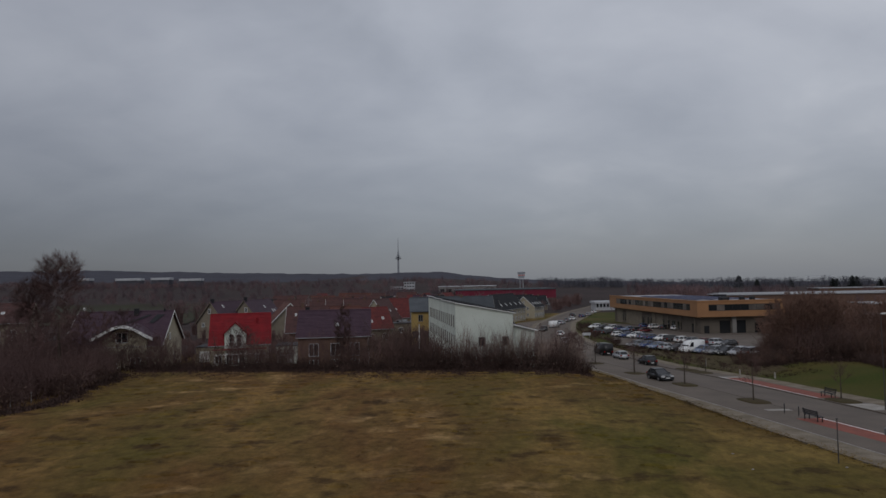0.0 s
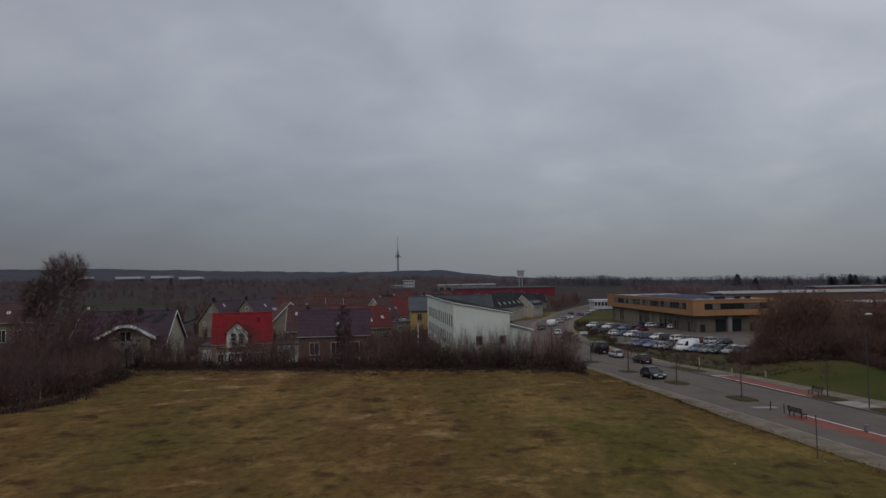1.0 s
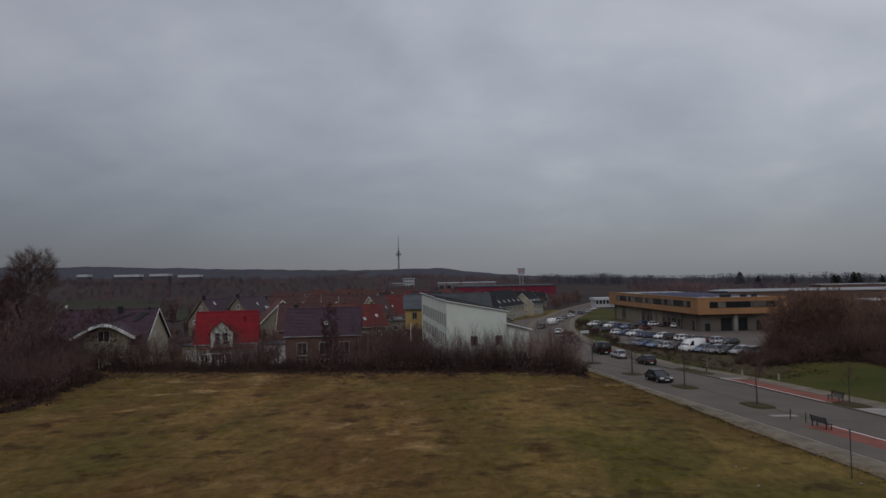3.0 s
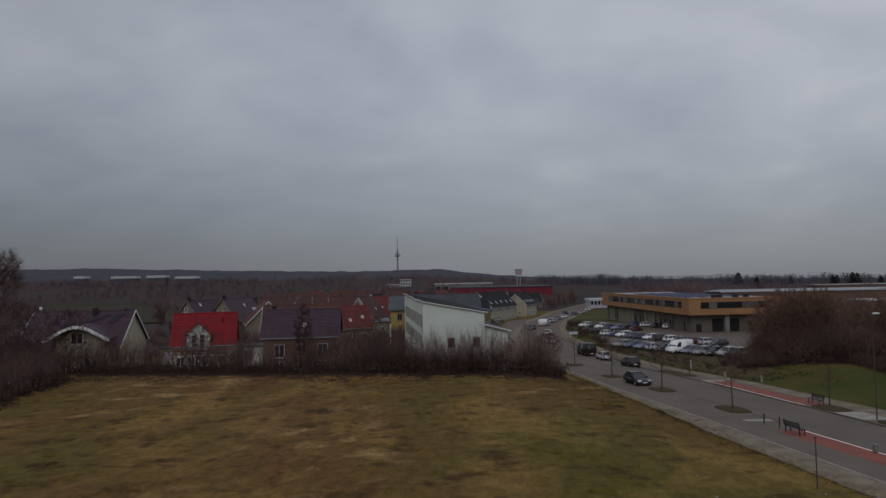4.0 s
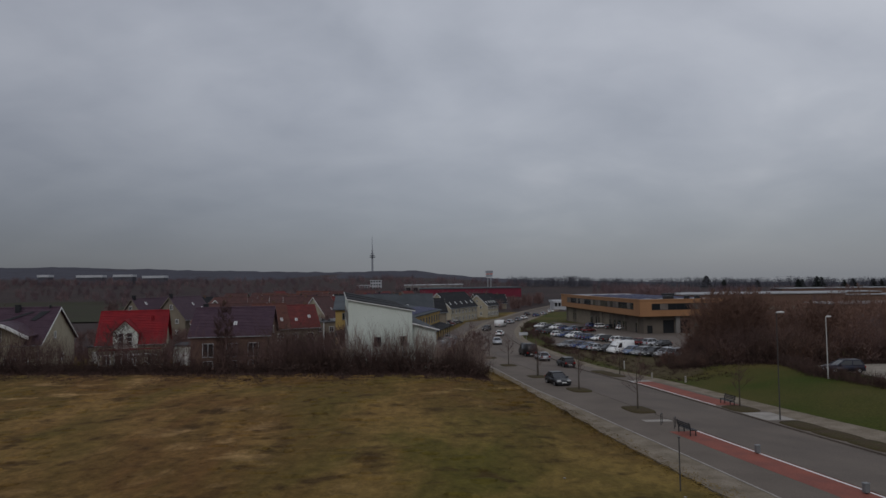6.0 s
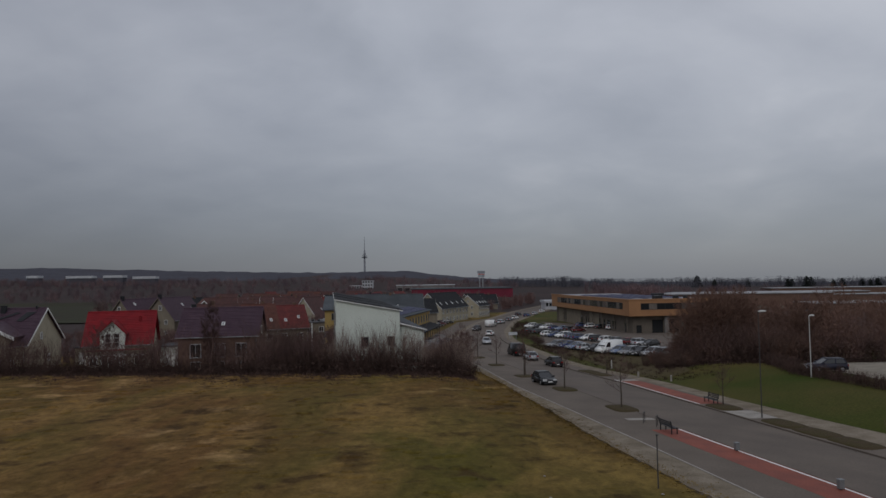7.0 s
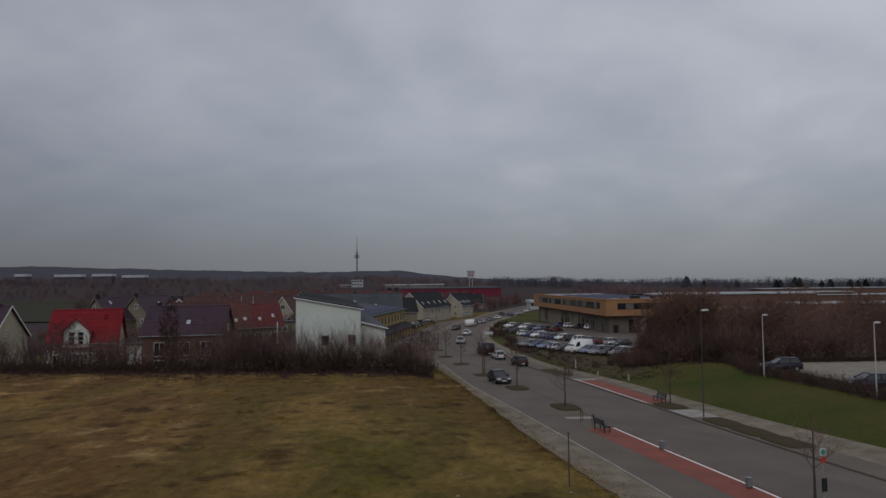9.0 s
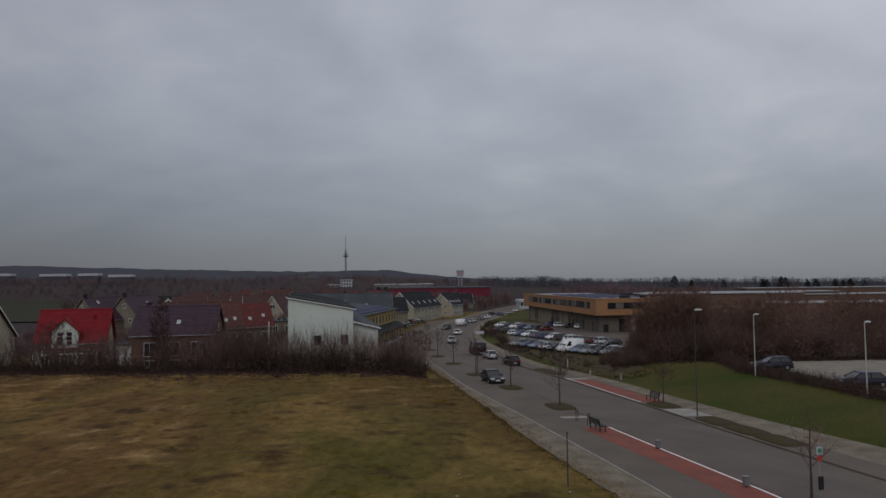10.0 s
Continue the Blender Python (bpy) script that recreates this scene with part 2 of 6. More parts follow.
M = {
    "meadow": field_material(),
    "lawn": material("lawn", (0.036, 0.049, 0.006), 0.95, 1.0, 0.32, (0.076, 0.061, 0.017), 0.07, 0.5, world_space=True, spec=0.1),
    "dull_grass": material("dull_grass", (0.050, 0.047, 0.018), 0.95, 1.0, 0.32, (0.060, 0.046, 0.024), 0.15, 0.5, world_space=True, spec=0.1),
    "verge": material("dry_verge", (0.074, 0.055, 0.031), 0.95, 1.0, 0.32, (0.064, 0.054, 0.020), 0.2, 0.5, world_space=True, spec=0.1),
    "dull_felt": material("weathered_roof_felt", (0.128, 0.128, 0.134), 0.95, 0.8, 0.3, (0.080, 0.078, 0.084), 0.5, 0.1, spec=0.1),
    "metal_mid": material("dull_painted_steel", (0.060, 0.056, 0.054), 0.6, 3.0, 0.2, None, 0.4, 0.05),
    "asphalt": material("asphalt", (0.133, 0.109, 0.090), 0.88, 2.0, 0.18, (0.103, 0.084, 0.071), 0.10, 0.2, world_space=True, spec=0.2),
    "cycle_path": material("grey_paving", (0.136, 0.111, 0.091), 0.88, 2.0, 0.16, (0.108, 0.088, 0.072), 0.12, 0.2, world_space=True, spec=0.2),
    "pale_paving": material("pale_paving", (0.205, 0.170, 0.128), 0.9, 2.0, 0.22, (0.130, 0.104, 0.072), 0.35, 0.2, world_space=True, spec=0.2),
    "red_paving": material("red_paving", (0.234, 0.068, 0.045), 0.85, 2.5, 0.16, (0.171, 0.056, 0.041), 0.25, 0.2, world_space=True),
    "kerb": material("concrete_kerb", (0.30, 0.275, 0.245), 0.85, 3.0, 0.18, (0.22, 0.20, 0.175), 0.3, 0.2, world_space=True),
    "soil": material("bed_soil", (0.062, 0.045, 0.027), 0.95, 3.0, 0.35, (0.054, 0.045, 0.019), 0.3, 0.6, world_space=True, spec=0.1),
    "gravel": material("gravel", (0.243, 0.211, 0.171), 0.95, 3.0, 0.2, (0.180, 0.158, 0.122), 0.2, 0.4, world_space=True),
    "twig": material("bare_twigs", (0.130, 0.080, 0.072), 0.9, 3.0, 0.3, (0.092, 0.058, 0.054), 0.3, 0.2, per_object=0.25, spec=0.1),
    "twig_red": material("reddish_twigs", (0.168, 0.098, 0.074), 0.9, 3.0, 0.3, (0.120, 0.073, 0.057), 0.3, 0.2, per_object=0.2, spec=0.1),
    "twig_pale": material("pale_twigs", (0.270, 0.205, 0.172), 0.9, 3.0, 0.3, (0.190, 0.140, 0.120), 0.3, 0.2, per_object=0.25, spec=0.1),
    "bark": material("bark", (0.085, 0.066, 0.052), 0.9, 4.0, 0.3, (0.055, 0.046, 0.036), 0.3, 0.6, per_object=0.15, spec=0.1),
    "deadleaf": material("withered_leaves", (0.150, 0.094, 0.074), 0.9, 3.0, 0.3, (0.100, 0.066, 0.057), 0.3, 0.2, per_object=0.2, spec=0.1),
    "needle": material("dark_needles", (0.034, 0.040, 0.036), 0.9, 2.0, 0.3, None, 0.3, 0.3, per_object=0.2, spec=0.1),
    "dull_glass_roof": material("weathered_glass_roof", (0.33, 0.33, 0.34), 0.8, 0.3, 0.2, (0.22, 0.22, 0.22), 0.3, 0.0),
    # twig colour darkened: shade low in the hedge is put into it
    "twig_darkened": material("darkened_twigs", (0.074, 0.045, 0.038), 0.95, 3.0, 0.3, (0.050, 0.034, 0.029), 0.3, 0.2, per_object=0.25, spec=0.08),
    "twig_dark": material("dark_twigs", (0.098, 0.063, 0.053), 0.95, 3.0, 0.3, (0.070, 0.047, 0.040), 0.3, 0.2, per_object=0.25, spec=0.08),
    # haze over the far woods and hill is put into both base colours
    "far_wood": material("hazed_winter_wood", (0.175, 0.113, 0.112), 0.95, 0.05, 0.25, (0.094, 0.070, 0.080), 0.3, 0.0, world_space=True, spec=0.05),
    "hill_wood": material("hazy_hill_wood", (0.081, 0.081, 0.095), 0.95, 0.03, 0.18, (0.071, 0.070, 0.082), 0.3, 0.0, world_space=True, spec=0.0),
    "far_field": material("far_fields", (0.055, 0.042, 0.040), 0.95, 0.05, 0.2, (0.044, 0.035, 0.034), 0.3, 0.0, world_space=True, spec=0.05),
    "roof_red": material("red_roof_tiles", (0.215, 0.016, 0.020), 0.6, 3.0, 0.22, (0.155, 0.014, 0.018), 0.3, 0.3, spec=0.12),
    "roof_plum": material("plum_roof_tiles", (0.069, 0.041, 0.055), 0.5, 3.0, 0.2, (0.055, 0.032, 0.045), 0.3, 0.3, spec=0.12),
    "roof_brown": material("brown_roof_tiles", (0.101, 0.050, 0.046), 0.7, 3.0, 0.2, (0.071, 0.041, 0.039), 0.3, 0.3, spec=0.12),
    "roof_orange": material("orange_roof_tiles", (0.128, 0.055, 0.043), 0.75, 3.0, 0.22, (0.090, 0.041, 0.034), 0.3, 0.3, spec=0.12),
    "roof_red_dull": material("faded_red_tiles", (0.150, 0.040, 0.037), 0.75, 3.0, 0.2, (0.105, 0.033, 0.032), 0.3, 0.3, spec=0.12),
    # white of the distant buildings, dulled in colour in place of haze
    "hazy_white": material("hazy_white_render", (0.48, 0.485, 0.50), 0.85, 0.5, 0.12, (0.39, 0.395, 0.41), 0.4, 0.0, spec=0.1),
    "membrane": material("pale_roof_membrane", (0.30, 0.30, 0.32), 0.7, 0.6, 0.15, (0.22, 0.21, 0.22), 0.3, 0.05, spec=0.2),
    # brownish window reflections, put into the panes' base colour
    "brown_pane": material("reflection_toned_panes", (0.15, 0.125, 0.105), 0.5, 1.0, 0.15, (0.09, 0.075, 0.065), 0.5, 0.0, spec=0.4, per_object=0.3),
    "stubble": material("pale_stubble", (0.135, 0.115, 0.088), 0.95, 0.15, 0.2, (0.10, 0.088, 0.068), 0.2, 0.0, world_space=True, spec=0.05),
    "base_wall": material("brown_grey_render", (0.138, 0.116, 0.094), 0.9, 1.0, 0.1, (0.108, 0.091, 0.074), 0.4, 0.1),
    "roof_dark": material("slate_roof", (0.034, 0.034, 0.037), 0.9, 3.0, 0.2, (0.025, 0.026, 0.028), 0.3, 0.3, spec=0.12),
    "roof_felt": material("grey_roof_felt", (0.084, 0.092, 0.100), 0.92, 1.0, 0.15, (0.064, 0.070, 0.076), 0.3, 0.1, spec=0.12),
    "wall_white": material("white_render", (0.590, 0.630, 0.570), 0.85, 1.0, 0.07, (0.520, 0.560, 0.500), 0.3, 0.08),
    "wall_cream": material("cream_render", (0.375, 0.335, 0.250), 0.85, 1.0, 0.09, (0.310, 0.278, 0.205), 0.4, 0.08),
    "wall_sand": material("sand_render", (0.216, 0.184, 0.137), 0.85, 1.5, 0.1, (0.180, 0.151, 0.115), 0.4, 0.1),
    "wall_brick": material("brown_brick", (0.14, 0.085, 0.06), 0.85, 3.0, 0.2, (0.11, 0.065, 0.05), 0.4, 0.3),
    "wall_yellow": material("yellow_render", (0.375, 0.262, 0.092), 0.85, 1.0, 0.14, (0.300, 0.205, 0.074), 0.4, 0.08),
    "wall_grey": material("grey_concrete", (0.22, 0.21, 0.195), 0.85, 1.0, 0.1, (0.18, 0.17, 0.16), 0.4, 0.1),
    "trim_white": material("white_paint", (0.718, 0.718, 0.699), 0.5, 2.0, 0.06, (0.644, 0.644, 0.626), 0.4, 0.05),
    "ochre": material("ochre_cladding", (0.335, 0.172, 0.080), 0.65, 0.6, 0.1, (0.285, 0.145, 0.068), 0.4, 0.05),
    "red_metal": material("red_cladding", (0.165, 0.016, 0.036), 0.5, 0.4, 0.1, (0.135, 0.014, 0.030), 0.4, 0.0),
    "far_white": material("off_white", (0.50, 0.51, 0.53), 0.8, 0.5, 0.1, (0.42, 0.43, 0.45), 0.4, 0.0),
    # paled and blued in colour to stand for distance haze
    "tower_grey": material("hazy_concrete", (0.250, 0.258, 0.280), 0.9, 0.2, 0.06, None, 0.4, 0.0),
    "crop": material("winter_crop", (0.043, 0.044, 0.027), 0.95, 0.2, 0.2, (0.043, 0.038, 0.029), 0.2, 0.0, world_space=True, spec=0.05),
    "timber": material("honey_timber", (0.30, 0.18, 0.08), 0.7, 3.0, 0.2, None, 0.4, 0.1),
    "metal_grey": material("galvanised_steel", (0.36, 0.37, 0.38), 0.45, 3.0, 0.12, None, 0.4, 0.05, metal=0.5),
    "metal_dark": material("black_painted_steel", (0.022, 0.022, 0.024), 0.5, 3.0, 0.2, None, 0.4, 0.05),
    "pole_white": material("pale_lamp_paint", (0.48, 0.47, 0.45), 0.5, 3.0, 0.1, None, 0.4, 0.03),
    "litter_grey": material("grey_bin_metal", (0.165, 0.17, 0.172), 0.5, 3.0, 0.12, None, 0.4, 0.05),
    "tyre": material("tyre_rubber", (0.016, 0.016, 0.017), 0.85, 6.0, 0.2, None, 0.4, 0.1),
    "rim": material("alloy", (0.35, 0.35, 0.36), 0.35, 4.0, 0.1, None, 0.4, 0.0, metal=0.8),
    "plastic": material("black_trim", (0.02, 0.02, 0.021), 0.6, 4.0, 0.1, None, 0.4, 0.05),
    "sign_green": material("green_sign_paint", (0.05, 0.26, 0.15), 0.5, 4.0, 0.05, None, 0.4, 0.0),
    "sign_red": material("red_sign_paint", (0.42, 0.05, 0.03), 0.5, 4.0, 0.05, None, 0.4, 0.0),
    "solar": material("solar_glass", (0.040, 0.042, 0.085), 0.6, 2.0, 0.15, None, 0.3, 0.0, spec=0.12),
    "glass": glassy("dark_window_glass", (0.018, 0.020, 0.022)),
    "car_glass": glassy("tinted_car_glass", (0.014, 0.015, 0.018), 0.18),
    # pale base colour stands for the sky gleam on roof windows
    "skylight_glass": glassy("sky_lit_glass", (0.30, 0.31, 0.32), 0.2),
    "lamp_lens": glassy("clear_lens", (0.55, 0.55, 0.55), 0.1),
    "tail_lens": glassy("red_lens", (0.25, 0.008, 0.008), 0.1),
}


def paint(name, color, metal=0.2):
    m = material("car_paint_" + name, color, 0.36, 3.0, 0.05, None, 0.4, 0.0, metal=metal, spec=0.35)
    m.node_tree.nodes["Principled BSDF"].inputs["Coat Weight"].default_value = 0.12
    return m


# ---- mesh helpers ----
def mesh_object(name, verts, faces, mat, parent=None, label="", smooth=False):
    me = bpy.data.meshes.new(name)
    me.from_pydata([tuple(v) for v in verts], [], [tuple(f) for f in faces])
    me.materials.append(M[mat] if isinstance(mat, str) else mat)
    if smooth:
        me.polygons.foreach_set("use_smooth", [True] * len(me.polygons))
    me.update()
    ob = new(name, me)
    if parent is not None:
        ob.parent = parent
    if label:
        ob["label"] = label
    return ob


def part(name, bm, mat, parent, label=""):
    bmesh.ops.recalc_face_normals(bm, faces=bm.faces)
    me = bpy.data.meshes.new(name)
    bm.to_mesh(me)
    bm.free()
    me.materials.append(M[mat] if isinstance(mat, str) else mat)
    ob = new(name, me)
    if parent is not None:
        ob.parent = parent
    if label:
        ob["label"] = label
    return ob


def box(bm, x0, x1, y0, y1, z0, z1, bevel=0.0):
    r = bmesh.ops.create_cube(bm, size=1.0)
    vs = r["verts"]
    for v in vs:
        v.co = Vector(((x0 + x1) / 2 + v.co.x * (x1 - x0), (y0 + y1) / 2 + v.co.y * (y1 - y0), (z0 + z1) / 2 + v.co.z * (z1 - z0)))
    if bevel:
        es = list({e for v in vs for e in v.link_edges})
        bmesh.ops.bevel(bm, geom=es, offset=bevel, segments=1, affect="EDGES")
    return bm


def cyl(bm, p, q, r0, r1=None, sides=8):
    p, q = Vector(p), Vector(q)
    d = q - p
    m = Matrix.Translation((p + q) / 2) @ d.to_track_quat("Z", "Y").to_matrix().to_4x4()
    bmesh.ops.create_cone(bm, cap_ends=True, segments=sides, radius1=r0, radius2=r0 if r1 is None else r1, depth=d.length, matrix=m)
    return bm


def prism(bm, outline, y0, y1, axis="y"):
    """A closed outline in (a, z), drawn out along y (or x)."""
    def place(a, s, z):
        return (a, s, z) if axis == "y" else (s, a, z)
    f = [bm.verts.new(place(a, y0, z)) for a, z in outline]
    g = [bm.verts.new(place(a, y1, z)) for a, z in outline]
    k = len(outline)
    bm.faces.new(f)
    bm.faces.new(g[::-1])
    for i in range(k):
        j = (i + 1) % k
        bm.faces.new((f[i], g[i], g[j], f[j]))
    return bm


def thing(name, at=(0, 0, 0), turn=0.0, label="", category="", group="", kind=""):
    ob = new(name)
    ob.empty_display_size = 0.3
    ob.matrix_basis = pose(*at, 0, 0, turn)
    return tagged(ob, label, category, group, kind)


# ---- terrain ----
def step(a, b, x):
    t = np.clip((np.asarray(x, float) - a) / (b - a), 0, 1)
    return t * t * (3 - 2 * t)


ROAD_Y = [-200, 40, 55, 65, 85, 110, 135, 200, 300, 6000]
ROAD_Z = [0, 0, -0.25, -0.4, -0.9, -2.0, -2.8, -4.0, -5.0, -5.0]
HILL_X = [-4000, -1400, -1100, -965, -756, -513, -300, -130, -30, 74, 176, 350, 690, 1300, 4000]
HILL_Z = [60, 64, 62, 57, 48, 42, 35, 36, 38, 24, 13, 3, -8, -16, -20]


def height(x, y):
    x, y = np.asarray(x, float), np.asarray(y, float)
    d = y - (88.6 - 0.115 * x)
    field = -2.7 * step(0, 24, d) - 1.9 * step(60, 260, d)
    w = step(16, 28, x)
    z = field * (1 - w) + np.interp(y, ROAD_Y, ROAD_Z) * w
    z = z + 0.7 * step(48, 60, x) * (1 - step(90, 140, y))
    # the carriageway falls towards the far kerb
    near, far = street_x(3, y), street_x(4, y)
    z = z - 0.7 * np.clip((x - near) / (far - near), 0, 1) * (1 - step(50, 62, x)) * (1 - step(105, 140, y))
    hill = np.interp(x, HILL_X, HILL_Z) + 5
    z = z + hill * np.clip((y - 520) / 1480, 0, 1) ** 0.75 - 60 * step(2100, 3500, y)
    return z


def zat(x, y):
    return float(height(x, y))


# stations of the street: y, meadow edge, path edge, kerb, far kerb, inner and outer edge of the far path
STREET = [
    (-60, 45.0, 48.2, 55.8, 66.5, 69.2, 72.4),
    (20, 34.6, 37.4, 43.8, 53.3, 55.7, 58.8),
    (39, 32.3, 34.3, 40.0, 49.5, 51.8, 54.8),
    (44, 31.1, 33.7, 39.1, 48.5, 50.8, 53.8),
    (48, 30.4, 33.1, 38.2, 47.8, 50.1, 53.0),
    (57, 29.3, 31.4, 36.6, 45.95, 48.6, 51.4),
    (68, 28.2, 29.7, 35.0, 44.25, 47.2, 49.4),
    (76, 27.3, 28.2, 33.7, 43.1, 46.3, 48.4),
    (85, 26.1, 26.9, 32.4, 42.0, 45.3, 47.3),
    (100, 24.5, 26.2, 31.0, 40.1, 42.9, 44.9),
    (120, 23.1, 24.7, 29.3, 38.1, 39.9, 41.7),
    (145, 22.4, 24.0, 28.0, 36.2, 37.8, 39.6),
    (168, 23.2, 24.8, 28.4, 36.3, 37.9, 39.7),
    (202, 27.8, 29.4, 32.2, 39.8, 41.4, 43.2),
    (247, 36.0, 37.6, 40.0, 48.2, 49.8, 51.6),
    (307, 52.5, 54.0, 56.4, 66.0, 67.6, 69.4),
    (335, 61.5, 63.0, 65.6, 75.4, 77.0, 78.8),
    (420, 95.0, 96.5, 99.0, 109.0, 110.6, 112.4),
    (520, 140.0, 141.5, 144.0, 154.0, 155.6, 157.4),
]
SY = np.array([s[0] for s in STREET], float)


def street_x(k, y):
    """The k-th line of the street at y, smoothed."""
    col = np.array([s[k] for s in STREET])
    y = np.asarray(y, float)
    return sum(np.interp(y + o, SY, col) for o in (-8, -4, 0, 4, 8)) / 5


def axis_steps(marks):
    out = [marks[0][0]]
    for a, b, s in marks:
        n = max(1, int(round((b - a) / s)))
        out += [a + (b - a) * (i + 1) / n for i in range(n)]
    return np.array(out)


gx = axis_steps([(-4000, -1000, 200), (-1000, -300, 50), (-300, -90, 15), (-90, 110, 1.6), (110, 330, 12), (330, 1000, 50), (1000, 4000, 200)])
gy = axis_steps([(-300, 0, 25), (0, 20, 4), (20, 330, 1.6), (330, 600, 10), (600, 2100, 50), (2100, 4800, 200)])
X, Y = np.meshgrid(gx, gy)
Z = height(X, Y)
inside = (X > street_x(1, Y) + 1.2) & (X < street_x(6, Y) - 0.4) & (Y < 520)
lumps = np.array([[noise.noise((a * 0.11, b * 0.11, 0)) * 0.16 + noise.noise((a * 0.45, b * 0.45, 5)) * 0.06 if -90 < a < 35 and 10 < b < 90 else 0 for a in gx] for b in gy])
Z = np.where(inside, Z - 0.22, Z + lumps * step(2, 8, street_x(1, Y) - X))
nx, ny = len(gx), len(gy)
gv = np.stack([X.ravel(), Y.ravel(), Z.ravel()], 1)
gf = [(j * nx + i, j * nx + i + 1, (j + 1) * nx + i + 1, (j + 1) * nx + i) for j in range(ny - 1) for i in range(nx - 1)]
ground = mesh_object("ground", gv, gf, "meadow", smooth=True)
ground.data.materials.append(M["lawn"])
ground.data.materials.append(M["far_field"])
ground.data.materials.append(M["gravel"])
ci = np.array([(gv[f[0]][0] + gv[f[2]][0], gv[f[0]][1] + gv[f[2]][1]) for f in gf]) / 2
edge = street_x(6, ci[:, 1])
idx = np.zeros(len(gf), int)
idx[(ci[:, 0] > street_x(3, ci[:, 1])) & (ci[:, 1] < 330)] = 1
idx[(ci[:, 1] > 330) | (ci[:, 0] > 150) | (ci[:, 0] < -120) | ((ci[:, 1] > 140) & (ci[:, 0] < 14))] = 2
ground.data.polygons.foreach_set("material_index", idx.tolist())
tagged(ground, "rough olive and straw-coloured winter meadow", "ground", kind="structure")


def ribbon(name, left, right, y0, y1, up, mat, label, dy=2.0, thick=0.3, kind="structure", category="pavement"):
    """A slab between two lines of the street."""
    n = max(2, int((y1 - y0) / dy))
    ys = np.linspace(y0, y1, n + 1)
    xl, xr = left(ys), right(ys)
    v, f = [], []
    for a, b, y in zip(xl, xr, ys):
        zl, zr = zat(a, y) + up, zat(b, y) + up
        v += [(a, y, zl), (b, y, zr), (a, y, zl - thick), (b, y, zr - thick)]
    for i in range(n):
        p, q = 4 * i, 4 * i + 4
        f += [(p, p + 1, q + 1, q), (p + 2, p, q, q + 2), (p + 1, p + 3, q + 3, q + 1)]
    f += [(2, 3, 1, 0), (4 * n, 4 * n + 1, 4 * n + 3, 4 * n + 2)]
    return tagged(mesh_object(name, v, f, mat), label, category, kind=kind)


def L(k, off=0.0):
    return lambda y: street_x(k, y) + off


ribbon("road", L(3), L(4), -60, 515, 0.02, "asphalt", "grey worn asphalt carriageway of the street", category="road")
def ragged(y):
    """The meadow's uneven edge along the path."""
    return street_x(1, y) + np.array([0.35 * noise.noise((v * 0.35, 3, 0)) + 0.25 * noise.noise((v * 1.3, 7, 0)) for v in np.atleast_1d(y)])


ribbon("footpath", ragged, L(2), -60, 515, 0.10, "pale_paving", "pale gravelly footpath beside the meadow", dy=0.7)
ribbon("kerb", L(2, 0.002), L(2, 0.14), -60, 300, 0.13, "kerb", "pale concrete edging stones", category="kerb")
ribbon("pavement", L(2, 0.142), L(3, -0.16), -60, 515, 0.115, "cycle_path", "grey paved strip with parking bays and tree beds")
ribbon("kerb", L(3, -0.158), L(3, -0.002), -60, 300, 0.135, "cycle_path", "grey concrete kerb of the carriageway", category="kerb")
ribbon("kerb", L(4, 0.002), L(4, 0.158), -60, 300, 0.135, "cycle_path", "grey concrete kerb of the carriageway", category="kerb")
ribbon("pavement", L(4, 0.16), L(5), -60, 515, 0.115, "cycle_path", "grey paved strip with parking bays and tree beds")
ribbon("footpath", L(5, 0.002), L(6), -60, 515, 0.12, "pale_paving", "pale paved footpath beside the lawn")

# ---- street furniture of the ground: bays, beds ----
ribbon("red_bay", L(3, -2.45), L(3, -0.165), -40, 55.2, 0.122, "red_paving", "red paved parking bay along the kerb")
ribbon("red_bay", L(4, 0.165), L(4, 2.7), 69.7, 88.0, 0.122, "red_paving", "red paved parking bay along the kerb")
ribbon("paved_strip", L(4, 0.165), L(4, 2.9), 88.1, 89.6, 0.126, "kerb", "pale stone strip at the end of the bay")
ribbon("paved_strip", L(4, 0.165), L(5, -0.05), 62.0, 65.6, 0.124, "kerb", "pale stone crossing strip at the kerb")
ribbon("paved_strip", L(3, -2.4), L(3, -0.165), 58.9, 59.7, 0.124, "kerb", "pale stone strip at the end of the bay")


ribbon("white_line", L(3, -0.42), L(3, -0.27), -40, 55.2, 0.128, "trim_white", "white painted line along the red bay", thick=0.01)
ribbon("white_line", L(4, 0.27), L(4, 0.40), 69.7, 89.6, 0.128, "trim_white", "white painted line along the red bay", thick=0.01)


def bed(x, y, lx, ly, turn, label="dark soil bed round a street tree"):
    """A low rounded mound of soil."""
    n, v, f = 20, [], []
    z = zat(x, y)
    for ring, (s, up) in enumerate(((1.0, 0.05), (0.97, 0.16), (0.6, 0.20), (0.2, 0.22))):
        for i in range(n):
            a = 2 * math.pi * i / n
            e = 1 + 0.06 * noise.noise((x + i, y, ring))
            px = math.copysign(abs(math.cos(a)) ** 0.6, math.cos(a)) * lx * s * e
            py = math.copysign(abs(math.sin(a)) ** 0.6, math.sin(a)) * ly * s * e
            v.append((px, py, up))
    for r in range(3):
        for i in range(n):
            j = (i + 1) % n
            f.append((r * n + i, r * n + j, r * n + n + j, r * n + n + i))
    f.append(tuple(3 * n + i for i in range(n)))
    ob = mesh_object("planting_bed", v, f, "soil", smooth=True)
    gl = math.degrees(math.atan2(zat(x, y + 4) - zat(x, y - 4), 8))
